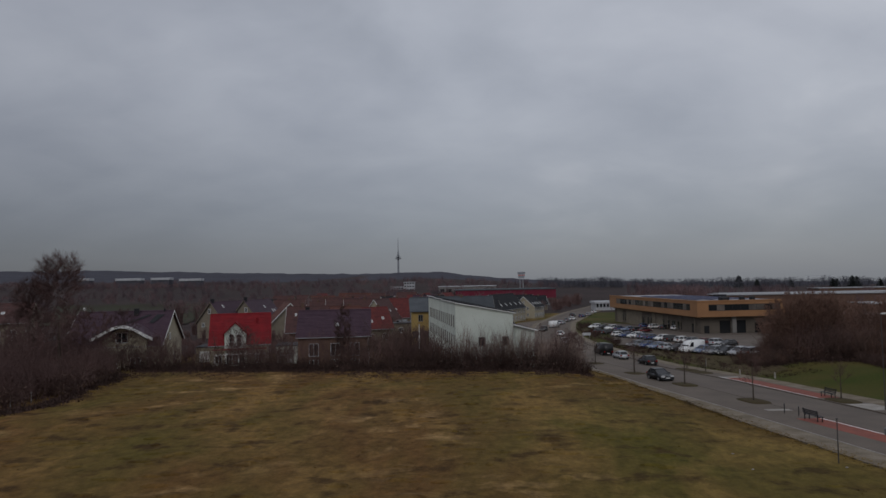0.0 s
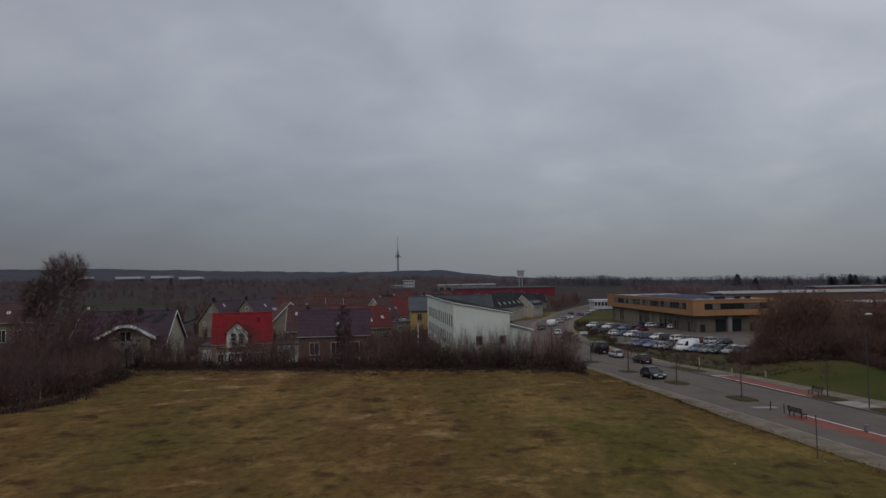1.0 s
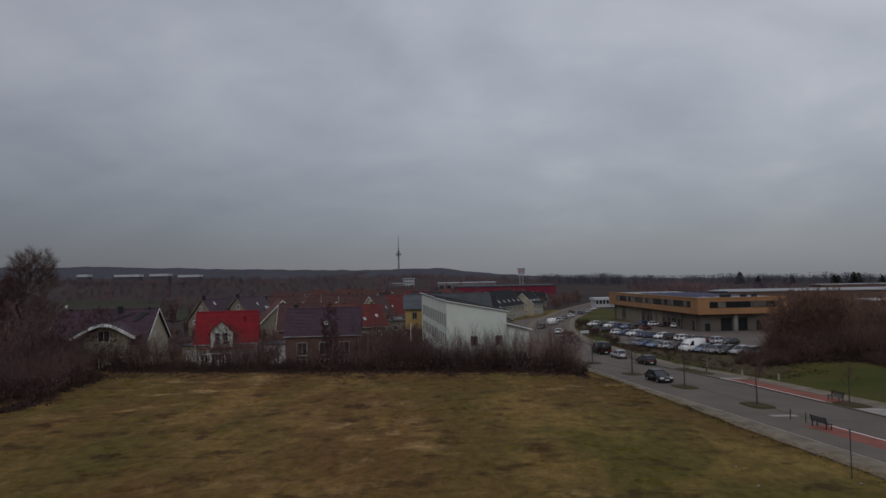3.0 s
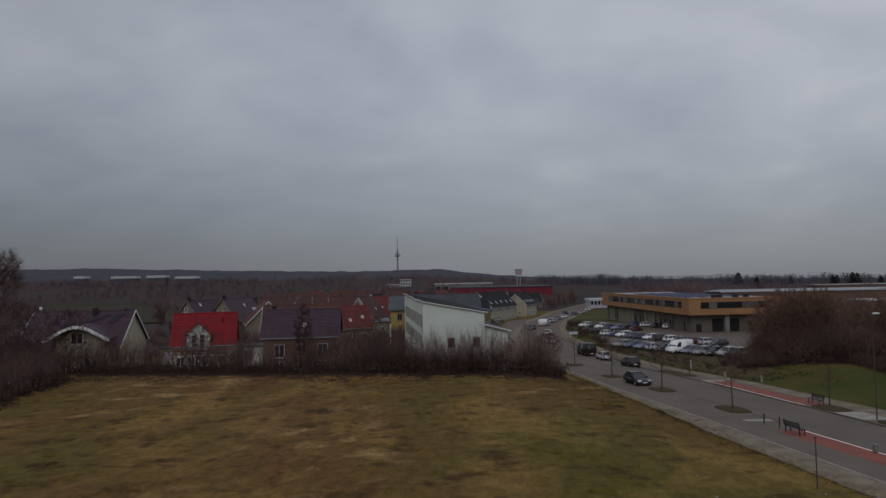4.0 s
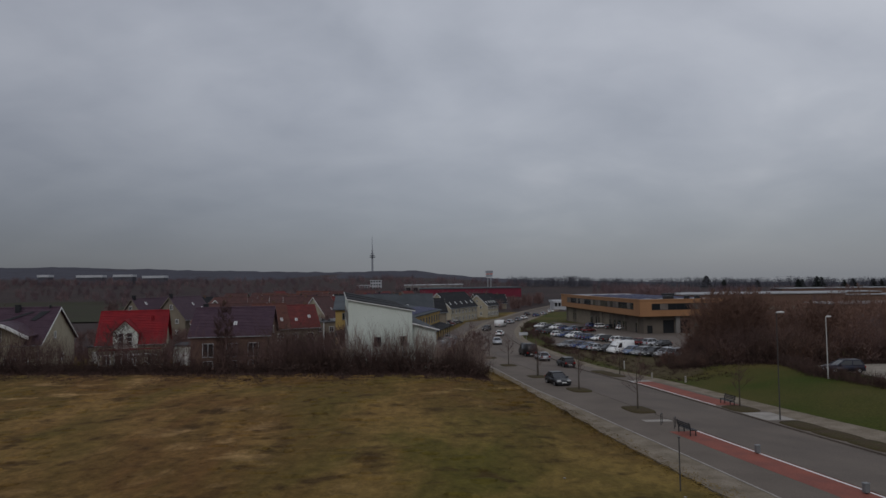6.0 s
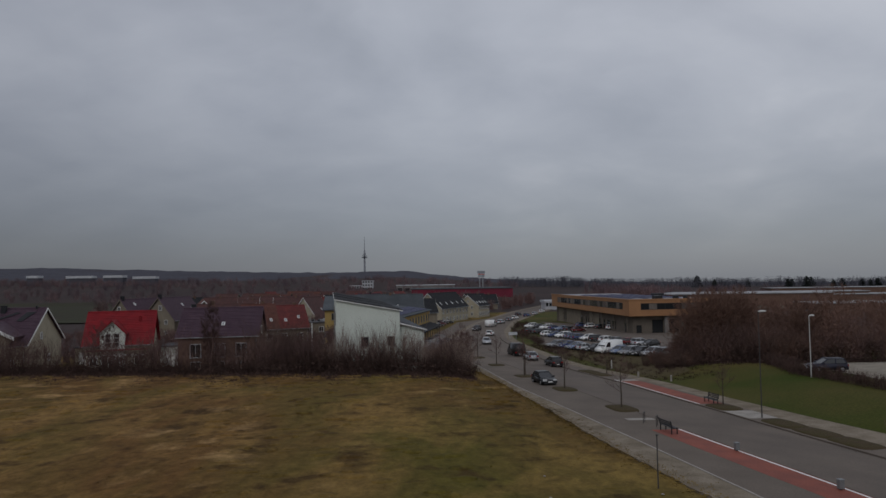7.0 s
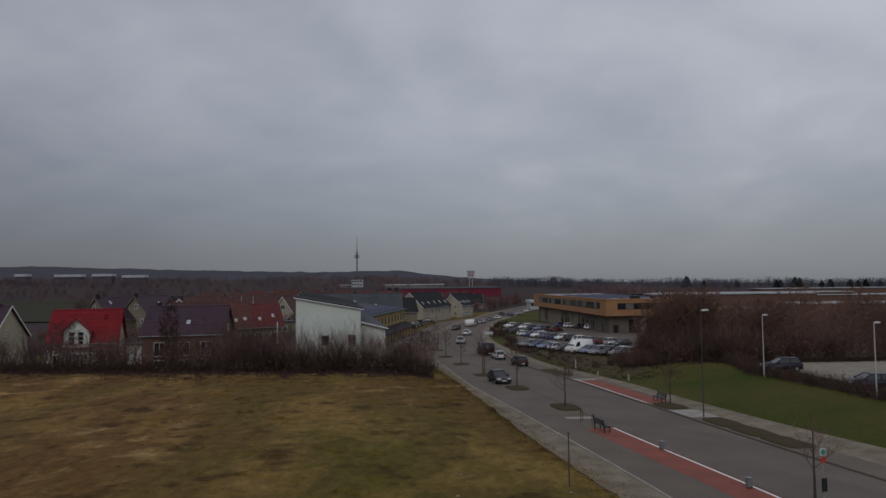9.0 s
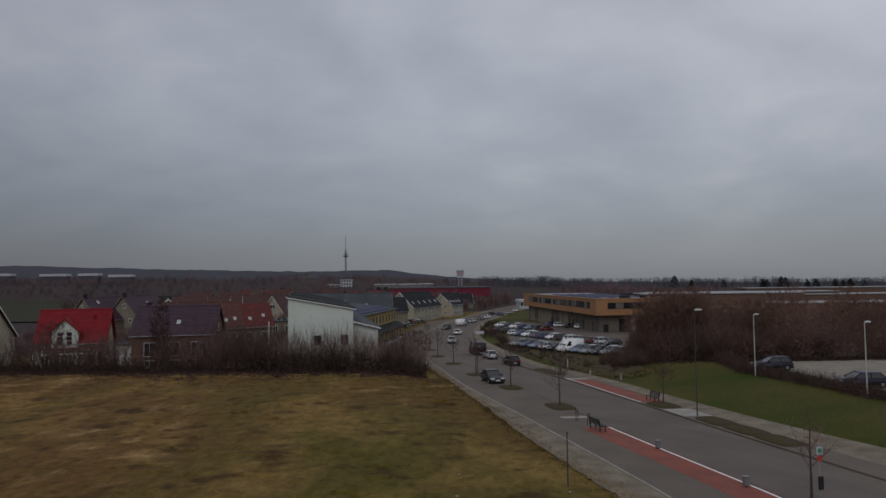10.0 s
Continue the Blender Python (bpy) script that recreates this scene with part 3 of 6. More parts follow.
    ob.matrix_basis = pose(x, y, z, gl, 0, turn)
    return tagged(ob, label, "bed", group="planting beds along the street")


TREES_LEFT = [(35.0, 64.2), (32.6, 76.7), (30.2, 89.5), (28.6, 107.0), (26.9, 121.3), (25.9, 136.0), (25.8, 152.0)]
for x, y in TREES_LEFT:
    bed(x, y, 1.15, 1.9, 8)
bed(45.8, 67.6, 1.3, 1.9, 8)
for y in (59.5, 56.0, 52.5):
    bed(float(street_x(4, y)) + 1.5, y, 1.2, 2.1, 9, "weedy soil strip between kerb and footpath")
for y in (96.5, 101.0):
    bed(float(street_x(4, y)) + 1.3, y, 1.1, 2.6, 8, "weedy soil strip between kerb and footpath")


def drape(name, corners, up, mat, label, category, n=24):
    """A sheet over the terrain between four corners."""
    a, b, c, d = (np.array(p, float) for p in corners)
    v, f = [], []
    for j in range(n + 1):
        for i in range(n + 1):
            s, t = i / n, j / n
            p = (a * (1 - s) + b * s) * (1 - t) + (d * (1 - s) + c * s) * t
            v.append((p[0], p[1], zat(*p) + up))
    for j in range(n):
        for i in range(n):
            k = j * (n + 1) + i
            f.append((k, k + 1, k + n + 2, k + n + 1))
    return tagged(mesh_object(name, v, f, mat, smooth=True), label, category, kind="structure")


drape("parking_lot", ((43, 150), (58, 113), (80, 150), (56, 222)), 0.09, "asphalt", "grey asphalt car park in front of the ochre building", "car park")
drape("gravel_lot", ((65.2, 55), (110, 55), (115, 92), (66.5, 92)), 0.08, "gravel", "pale gravel car park behind a hedge", "car park")
drape("forecourt", ((61, 150), (70, 126), (104, 170), (60, 246)), 0.06, "asphalt", "grey asphalt forecourt of the ochre building", "pavement")

drape("verge", ((47.4, 90.5), (54.0, 95), (57.2, 113.6), (42.6, 147)), 0.05, "verge", "brown withered verge in front of the car park", "verge")
drape("verge", ((41.6, 122), (43.6, 120), (50.5, 232), (45.5, 226)), 0.055, "dull_grass", "dull green verge beside the street", "verge")
drape("side_lot", ((19.5, 176), (26.0, 178), (46.5, 280), (30.0, 252)), 0.05, "asphalt", "grey asphalt side lot by the row houses", "car park")


# ---- houses ----
def window(parent, at, w, h, face="front", mullions=1, frame_mat="trim_white", bars=0):
    """A framed window set on a wall; face: front (-y), back, left, right."""
    fw, dep = 0.09, 0.10
    bm = bmesh.new()
    box(bm, -w / 2, -w / 2 + fw, -dep, 0.02, 0, h)
    box(bm, w / 2 - fw, w / 2, -dep, 0.02, 0, h)
    box(bm, -w / 2 + fw, w / 2 - fw, -dep, 0.02, h - fw, h)
    box(bm, -w / 2 + fw, w / 2 - fw, -dep, 0.02, 0, fw)
    for k in range(mullions):
        c = -w / 2 + w * (k + 1) / (mullions + 1)
        box(bm, c - 0.04, c + 0.04, -dep + 0.01, 0.02, fw, h - fw)
    for k in range(bars):
        c = h * (k + 1) / (bars + 1)
        box(bm, -w / 2 + fw, w / 2 - fw, -dep + 0.02, 0.01, c - 0.03, c + 0.03)
    ob = part("window", bm, frame_mat, parent)
    ob.matrix_basis = pose(*at, 0, 0, {"front": 0, "right": 90, "back": 180, "left": -90}[face])
    pm = bmesh.new()
    box(pm, -w / 2 + fw, w / 2 - fw, -0.045, -0.02, fw, h - fw)
    part("pane", pm, "glass", ob)
    sm = bmesh.new()
    box(sm, -w / 2 - 0.06, w / 2 + 0.06, -0.18, 0.0, -0.06, -0.004)
    part("sill", sm, "wall_grey", ob)
    return ob


def slope(name, w, run, rise, mat, parent, at, turn=0, exposure=0.36, label=""):
    """A pitched roof plane with lapped courses, its eave along x at the origin, rising towards +y."""
    length = math.hypot(run, rise)
    n = max(3, int(length / exposure))
    a = math.atan2(rise, run)
    profile = []
    for i in range(n):
        profile += [(length * i / n, 0.07 + 0.006 * ((i * 7) % 5 - 2)), (length * (i + 1) / n, 0.02)]
    profile += [(length, -0.16), (0.0, -0.16)]
    v, f = [], []
    for s, up in profile:
        y, z = s * math.cos(a) - up * math.sin(a), s * math.sin(a) + up * math.cos(a)
        v += [(-w / 2, y, z), (w / 2, y, z)]
    k = len(profile)
    for i in range(k):
        p, q = 2 * i, 2 * ((i + 1) % k)
        f.append((p, p + 1, q + 1, q))
    for o in (0, 1):
        f.append(tuple(2 * i + o for i in range(k)))
    ob = mesh_object(name, v, f, mat, parent, label)
    ob.matrix_basis = pose(*at, 0, 0, turn)
    return ob


def skylight(parent, x, y, z, pitch, w=0.66, h=1.0):
    bm = bmesh.new()
    box(bm, -w / 2, w / 2, 0, h, 0.0, 0.14, 0.02)
    ob = part("skylight", bm, "trim_white", parent, "white-framed roof window")
    ob.matrix_basis = pose(x, y, z, pitch, 0, 0)
    pm = bmesh.new()
    box(pm, -w / 2 + 0.1, w / 2 - 0.1, 0.1, h - 0.1, 0.145, 0.16)
    part("pane", pm, "skylight_glass", ob)


def gable_house(at, turn, w, d, eave, ridge, wall, roof, label, name="house", over=0.45, chimney=None, lights=(), front=(), gable=(), trim="trim_white", ridge_shift=0.0, light_size=(0.52, 0.85)):
    """A house with its ridge along local x; heights above its base."""
    ob = thing(name, at, turn, label, "house", "houses of the village")
    bm = bmesh.new()
    h = d / 2
    prism(bm, [(-h, -0.6), (h, -0.6), (h, eave), (ridge_shift, ridge - 0.12), (-h, eave)], -w / 2, w / 2, axis="x")
    part("wall", bm, wall, ob)
    run = h + over + ridge_shift
    pitch = math.atan2(ridge - eave, h + ridge_shift)
    drop = over * math.tan(pitch)
    front_slope = slope("roof", w + 2 * over, run, ridge - eave + drop, roof, ob, (0, -h - over, eave - drop + 0.06))
    run2 = h + over - ridge_shift
    drop2 = over * (ridge - eave) / (h - ridge_shift)
    slope("roof", w + 2 * over, run2, ridge - eave + drop2, roof, ob, (0, h + over, eave - drop2 + 0.06), 180)
    bm = bmesh.new()
    cyl(bm, (-w / 2 - over, ridge_shift, ridge + 0.08), (w / 2 + over, ridge_shift, ridge + 0.08), 0.14, sides=8)
    part("ridge_cap", bm, roof, ob)
    for sx in (-1, 1):
        bm = bmesh.new()
        x0, x1 = sorted((sx * (w / 2 + over), sx * (w / 2 + over + 0.06)))
        zr = ridge + 0.10
        prism(bm, [(-h - over, eave - drop - 0.16), (-h - over, eave - drop + 0.10), (ridge_shift, zr), (h + over, eave - drop2 + 0.10), (h + over, eave - drop2 - 0.16), (ridge_shift, zr - 0.28)], x0, x1, axis="x")
        part("verge_board", bm, trim, ob)
    for sy in (-1, 1):
        bm = bmesh.new()
        yy, zz = sy * (h + over + 0.06), eave - (drop if sy < 0 else drop2)
        cyl(bm, (-w / 2 - over, yy, zz), (w / 2 + over, yy, zz), 0.07, sides=6)
        part("gutter", bm, "metal_grey", ob)
    bm = bmesh.new()
    cyl(bm, (w / 2 - 0.15, -h - 0.08, -0.3), (w / 2 - 0.15, -h - 0.08, eave - drop), 0.05, sides=6)
    part("downpipe", bm, "metal_grey", ob)
    if chimney:
        cx, cy, ch = chimney
        bm = bmesh.new()
        box(bm, cx - 0.35, cx + 0.35, cy - 0.35, cy + 0.35, ridge - 1.6, ridge + ch)
        box(bm, cx - 0.42, cx + 0.42, cy - 0.42, cy + 0.42, ridge + ch, ridge + ch + 0.1)
        part("chimney", bm, "roof_dark" if roof == "roof_plum" else "wall_brick", ob, "dark clad chimney stack" if roof == "roof_plum" else "brick chimney stack")
    for lx, t in lights:
        skylight(ob, lx, -h - over + run * t, eave - drop + (ridge - eave + drop) * t + 0.10, math.degrees(pitch), *light_size)
    for wx, wz, ww, wh, mu in front:
        window(ob, (wx, -h - 0.004, wz), ww, wh, "front", mu, "far_white" if wall == "wall_brick" else "trim_white")
    for side, wy, wz, ww, wh in gable:
        window(ob, ((w / 2 + 0.004) * (1 if side == "right" else -1), wy, wz), ww, wh, side, 1)
    return ob


def gable_dormer(ob, x, y_face, y_back, z0, z1, apex, w, wall, roof):
    """A wall dormer with its own small gable, flush with the front."""
    bm = bmesh.new()
    prism(bm, [(x - w / 2, z0), (x + w / 2, z0), (x + w / 2, z1), (x, apex - 0.1), (x - w / 2, z1)], y_face, y_back)
    dm = part("dormer", bm, wall, ob, "white rendered gabled dormer")
    o = 0.35
    k = (apex - z1) / (w / 2)
    for s in (-1, 1):
        bm = bmesh.new()
        pts = [(x, apex + 0.12), (x + s * (w / 2 + o), z1 - k * o + 0.12), (x + s * (w / 2 + o), z1 - k * o - 0.02), (x, apex - 0.04)]
        prism(bm, pts, y_face - o, y_back)
        part("dormer_roof", bm, roof, dm)
        bm = bmesh.new()
        pts = [(x, apex + 0.16), (x + s * (w / 2 + o + 0.05), z1 - k * o + 0.14), (x + s * (w / 2 + o + 0.05), z1 - k * o - 0.1), (x, apex - 0.1)]
        prism(bm, pts, y_face - o - 0.05, y_face - o - 0.004)
        part("verge_board", bm, "roof_red" if roof == "roof_red" else "trim_white", dm)
    return dm


def front_row(xs, z, w, h, mu=1):
    return [(x, z, w, h, mu) for x in xs]


BASE = -2.65
# plum-roofed house with an arched canopy
plum = gable_house((-54.6, 118.4, BASE), 10, 15.6, 15.6, 4.9, 10.3, "wall_cream", "roof_plum", "cream house with plum tiled roof and arched white canopy",
                   chimney=(1.9, -0.9, 0.5), front=front_row((-5.6, -4.4, 4.6, 5.8), 0.7, 0.9, 1.9), gable=[("right", -1.5, 5.2, 0.9, 1.2), ("right", 1.8, 1.2, 1.0, 1.3)])
bm = bmesh.new()
n = 18
arc_o, arc_i = [], []
for i in range(n + 1):
    u = -1 + 2 * i / n
    arc_o.append((u * 5.0, 6.2 + 2.2 * (0.2 * math.cos(u * math.pi) + 0.2 + 0.6 * math.cos(u * math.pi / 2))))
    arc_i.append((u * 5.0, 5.7 + 2.2 * (0.2 * math.cos(u * math.pi) + 0.2 + 0.6 * math.cos(u * math.pi / 2))))
prism(bm, arc_o + arc_i[::-1], -10.1, -9.85)
canopy = part("canopy_arch", bm, "trim_white", plum, "white curved canopy board")
canopy.matrix_basis = pose(2.0, 0, 0)
bm = bmesh.new()
prism(bm, [(u, z + 0.02) for u, z in arc_o] + [(u, z - 0.1) for u, z in arc_o[::-1]], -9.846, -2.5)
cr = part("canopy_roof", bm, "roof_plum", canopy)
bm = bmesh.new()
prism(bm, [(u * 0.72, z - 0.02) for u, z in arc_i] + [(3.6, -0.6), (-3.6, -0.6)], -8.3, -7.0)
bay = part("bay_wall", bm, "wall_cream", plum)
bay.matrix_basis = pose(2.0, 0, 0)
for x, z, w, h in ((1.6, 5.3, 1.9, 1.8), (0.0, 0.6, 1.8, 2.1), (3.8, 0.6, 1.8, 2.1)):
    window(plum, (x, -8.304, z), w, h, "front", 1)

# valley shading and chimney shadow on the plum roof, as dark strips
pp = math.atan2(5.4, 7.8)
for pts in ([(-4.2, 3.2), (-3.6, 3.0), (4.6, 8.6), (4.0, 8.8)], [(4.6, 6.4), (5.4, 6.2), (6.9, 8.8), (5.5, 8.8)]):
    bm = bmesh.new()
    lo = [bm.verts.new((x, s * math.cos(pp) - 0.06 * math.sin(pp), s * math.sin(pp) + 0.11 * math.cos(pp))) for x, s in pts]
    hi = [bm.verts.new((v.co.x, v.co.y - 0.02, v.co.z + 0.03)) for v in lo]
    bm.faces.new(lo[::-1])
    bm.faces.new(hi)
    for i in range(4):
        j = (i + 1) % 4
        bm.faces.new((lo[i], lo[j], hi[j], hi[i]))
    fl = part("roof_shade_strip", bm, "roof_dark", plum, "dark strip standing for roof shading")
    fl.matrix_basis = pose(0, -7.8 - 0.45, 4.9 - 0.31 + 0.06)

# red-roofed house with a gabled dormer
red = gable_house((-34.4, 121.1, BASE), 15.5, 9.9, 9.4, 4.47, 9.4, "wall_cream", "roof_red", "white house with bright red roof and gabled dormer", trim="roof_red",
                  front=front_row((-3.7, 3.1), 0.8, 1.2, 1.5), gable=[("right", -1.0, 5.0, 0.9, 1.2), ("right", 1.8, 1.0, 1.0, 1.3), ("right", -2.2, 1.0, 1.0, 1.3)])
gable_dormer(red, -0.8, -5.25, 0.8, -0.6, 6.25, 8.15, 3.7, "wall_white", "roof_red")
for x in (-1.45, -0.15):
    window(red, (x, -5.254, 3.9), 0.95, 2.2, "front", 0, bars=2)
for x in (-1.9, -0.8, 0.3):
    window(red, (x, -5.254, 0.5), 1.0, 2.1, "front", 1)
bm = bmesh.new()
box(bm, -4.6, 4.7, -6.3, -5.3, 3.35, 3.5, 0.02)
part("porch_roof", bm, "roof_red", red, "shallow red porch roof")
veranda = thing("veranda", (-34.4, 121.1, BASE), 15.5, "white-posted veranda on a pale terrace at the red-roofed house", "veranda")
bm = bmesh.new()
box(bm, -4.4, 4.6, -8.6, -6.4, -0.5, 0.25, 0.04)
part("terrace", bm, "wall_grey", veranda, "pale concrete terrace")
for x in (-4.1, -2.4, 0.9, 2.7, 4.3):
    bm = bmesh.new()
    box(bm, x - 0.07, x + 0.07, -8.4, -8.26, 0.254, 2.7, 0.01)
    part("post", bm, "trim_white", veranda)
bm = bmesh.new()
box(bm, -4.3, 4.5, -8.42, -8.24, 2.704, 2.86, 0.01)
part("beam", bm, "trim_white", veranda)
bm = bmesh.new()
box(bm, -4.3, -2.4, -8.37, -8.30, 1.0, 1.08, 0.01)
part("rail", bm, "trim_white", veranda)
bm = bmesh.new()
cyl(bm, (2.9, -1.5, 7.2), (2.9, -1.5, 8.7), 0.22, 0.22, 8)
part("flue", bm, "roof_red", red)

# broad house with plum roof and brown brick
broad = gable_house((-16.1, 117.6, BASE), 7, 12.2, 11.0, 5.75, 9.9, "wall_brick", "roof_plum", "brown brick house with broad plum tiled roof", trim="roof_plum", over=0.35,
                    chimney=(-5.0, 0.8, 0.6), lights=[(0.5, 0.36)], front=front_row((-3.4, 0.3, 3.6), 2.3, 1.7, 2.2, 1) + front_row((-3.4, 0.3, 3.6), -0.2, 1.6, 1.9),
                    gable=[("right", 0, 5.6, 1.0, 1.3), ("right", -2.5, 0.9, 1.0, 1.3)])

# house half hidden at the thicket
gable_house((-78.3, 114.0, BASE), 25, 15.2, 11.6, 9.2, 12.2, "wall_sand", "roof_brown", "sand-coloured house with brown tiled roof", trim="wall_sand", lights=[(3.6, 0.42)],
            front=front_row((-2.0, 3.0, 5.4), 5.6, 1.3, 2.2) + front_row((-2.0, 3.0, 5.4), 1.4, 1.3, 1.7))

# vents and a dish on the plum roof
for x, s in ((-6.4, 7.4), (6.6, 7.6)):
    bm = bmesh.new()
    z = 4.9 + s * 5.4 / 7.8
    cyl(bm, (x, -7.8 + s, z - 0.2), (x, -7.8 + s, z + 0.55), 0.16, 0.16, 8)
    cyl(bm, (x, -7.8 + s, z + 0.55), (x, -7.8 + s, z + 0.62), 0.24, 0.2, 8)
    part("roof_vent", bm, "metal_dark", plum)
bm = bmesh.new()
cyl(bm, (-7.4, 0.4, 9.6), (-7.4, 0.4, 11.0), 0.04, 0.04, 6)
mast = part("dish_mast", bm, "metal_grey", plum)
bm = bmesh.new()
bmesh.ops.create_uvsphere(bm, u_segments=12, v_segments=8, radius=0.27)
for v in bm.verts:
    v.co = Vector((v.co.x, v.co.y * 0.3, v.co.z)) + Vector((-7.4, 0.25, 11.0))
part("satellite_dish", bm, "trim_white", mast, "white satellite dish")

# low white annexes and garages between the houses
def shed(at, turn, w, d, h, wall, roof, label, door=True):
    ob = thing("garage", at, turn, label, "garage")
    bm = bmesh.new()
    box(bm, -w / 2, w / 2, -d / 2, d / 2, -0.6, h)
    part("wall", bm, wall, ob)
    bm = bmesh.new()
    box(bm, -w / 2 - 0.2, w / 2 + 0.2, -d / 2 - 0.2, d / 2 + 0.2, h + 0.004, h + 0.22, 0.03)
    part("roof", bm, roof, ob)
    if door:
        bm = bmesh.new()
        for k in range(5):
            box(bm, -w * 0.3, w * 0.3, -d / 2 - 0.06, -d / 2 + 0.0, 0.1 + k * 0.42, 0.48 + k * 0.42, 0.02)
        part("garage_door", bm, "trim_white", ob)
    return ob


shed((-26.2, 123.5, BASE), 8, 3.8, 6.0, 3.3, "wall_white", "roof_felt", "low cream garage with flat roof")
shed((-42.8, 128.0, BASE), 0, 3.4, 6.0, 2.9, "wall_cream", "roof_felt", "low cream garage with flat roof")
shed((-23.0, 140.0, BASE - 0.4), 0, 6.0, 8.0, 3.2, "wall_cream", "roof_felt", "low cream garage with flat roof", False)

# houses further back
B2 = -3.6
gable_house((-61.0, 190.5, B2), 68, 13.0, 10.0, 5.4, 11.0, "wall_sand", "roof_plum", "sand-coloured house with steep plum roof", chimney=(-6.0, 0, 0.9), gable=[("left", 0.6, 7.8, 1.0, 1.4), ("left", -2.8, 4.0, 1.0, 1.2), ("left", 2.8, 4.0, 1.0, 1.2), ("left", -2.8, 1.0, 1.0, 1.2)], lights=[(-3.0, 0.72), (4.4, 0.45), (5.4, 0.45)], trim="wall_sand", light_size=(0.55, 0.95))
gable_house((-53.9, 196.8, B2), 75, 14.0, 10.0, 5.4, 11.2, "wall_sand", "roof_plum", "sand-coloured house with steep plum roof", chimney=(-6.4, 0, 0.9), gable=[("left", -0.6, 7.8, 1.0, 1.4), ("left", 2.4, 4.0, 1.0, 1.2), ("left", -2.4, 4.0, 1.0, 1.2), ("left", -2.4, 1.0, 1.0, 1.2)], lights=[(1, 0.6), (4.0, 0.4), (5.2, 0.4)], trim="wall_sand", light_size=(0.55, 0.95))
gable_house((-41.5, 184.0, B2), 110, 14.0, 11.0, 5.0, 10.6, "wall_sand", "roof_orange", "brick house with orange tiled roof", lights=[(-1, 0.5), (2, 0.5)], gable=[("left", 0, 6.4, 1.0, 1.2), ("left", -2.6, 1.2, 1.2, 1.3)])
gable_house((-21.6, 163.0, B2), 24, 7.0, 11.0, 4.6, 9.9, "wall_sand", "roof_orange", "house with faded orange tiled roof and skylights", lights=[(-2.2, 0.45), (0.2, 0.25), (2.2, 0.3)], chimney=(1, 0.3, 0.6), trim="roof_orange", front=front_row((-2.0, 1.6), 1.6, 1.3, 1.6), light_size=(0.6, 0.9))
gable_house((-15.2, 165.9, B2), 24, 7.0, 10.6, 4.6, 9.4, "wall_sand", "roof_red_dull", "house with faded red tiled roof", lights=[(-1.4, 0.3), (1.8, 0.42)], chimney=(1.6, 0.3, 0.6), trim="roof_red_dull", front=front_row((-2.0, 1.6), 1.6, 1.3, 1.6), light_size=(0.6, 0.9))
gable_house((-30.0, 166.0, B2), 8, 13.0, 11.0, 4.2, 10.0, "wall_brick", "roof_brown", "brick house with brown tiled roof", lights=[(-4.5, 0.62), (-3, 0.35), (-1.2, 0.35), (0.6, 0.6), (3, 0.5), (4.4, 0.7)], chimney=(-3, 0, 0.8))
gable_house((-19.3, 224.8, -4.2), 75, 13.0, 9.5, 4.0, 10.6, "wall_cream", "roof_brown", "white gabled house with brown tiled roof", gable=[("left", 0, 6.6, 1.6, 1.4), ("left", -2.5, 1.2, 1.0, 1.2), ("left", 2.5, 1.2, 1.0, 1.2)], lights=[(1, 0.4)])
gable_house((-13.0, 236.0, -4.2), 20, 11.0, 10.0, 4.2, 10.2, "wall_sand", "roof_red_dull", "house with faded red tiled roof", lights=[(-3, 0.4)])
gable_house((-27.0, 232.0, -4.2), 10, 12.0, 10.0, 4.6, 10.6, "wall_brick", "roof_brown", "brick house with brown tiled roof", chimney=(1, 0, 0.8))
for x, y, tn, rf, w2 in ((52, 372, 8, "roof_dark", "slate grey"), (30, 372, 10, "roof_orange", "orange"), (48, 398, 20, "roof_dark", "slate grey")):
    gable_house((x, y, zat(x, y)), tn, 12, 10, 3.4, 8.0, "wall_sand", rf, "village house by the street with " + w2 + " roof", chimney=(2, 0, 0.7))
VR = random.Random(21)
for k in range(26):
    x = -68 + (k % 9) * 9.5 + VR.uniform(-2.5, 2.5)
    y = 262 + (k // 9) * 34 + VR.uniform(-8, 8)
    roof = VR.choice(("roof_brown", "roof_brown", "roof_orange", "roof_plum", "roof_red_dull", "roof_dark"))
    words = {"roof_brown": "brown", "roof_orange": "orange", "roof_plum": "plum", "roof_red_dull": "faded red", "roof_dark": "slate grey"}[roof]
    gable_house((x, y, zat(x, y)), VR.choice((0, 12, 70, -75)) + VR.uniform(-6, 6), VR.uniform(10, 13), VR.uniform(9, 10.5), 3.6, VR.uniform(8.6, 10.0), VR.choice(("wall_sand", "wall_brick", "wall_cream")), roof,
                "village house with " + words + " tiled roof", lights=[(VR.uniform(-4, -2), 0.45), (VR.uniform(-1, 1), 0.5), (VR.uniform(2, 4), 0.42)], chimney=(VR.uniform(-3, 3), 0, 0.7), trim=VR.choice(("wall_grey", "trim_white", "roof_brown")))


FV = random.Random(33)
for k in range(16):
    x, y = -92 + (k % 8) * 13 + FV.uniform(-4, 4), 372 + (k // 8) * 55 + FV.uniform(-14, 14)
    roof = FV.choice(("roof_red_dull", "roof_brown", "roof_brown", "roof_orange"))
    gable_house((x, y, zat(x, y)), FV.choice((5, -20, 70)) + FV.uniform(-8, 8), FV.uniform(10, 14), 10, 4.0, FV.uniform(8.8, 10.2), FV.choice(("wall_sand", "wall_cream")), roof,
                "far village house with " + {"roof_red_dull": "faded red", "roof_brown": "brown", "roof_orange": "orange"}[roof] + " tiled roof", trim="wall_grey")


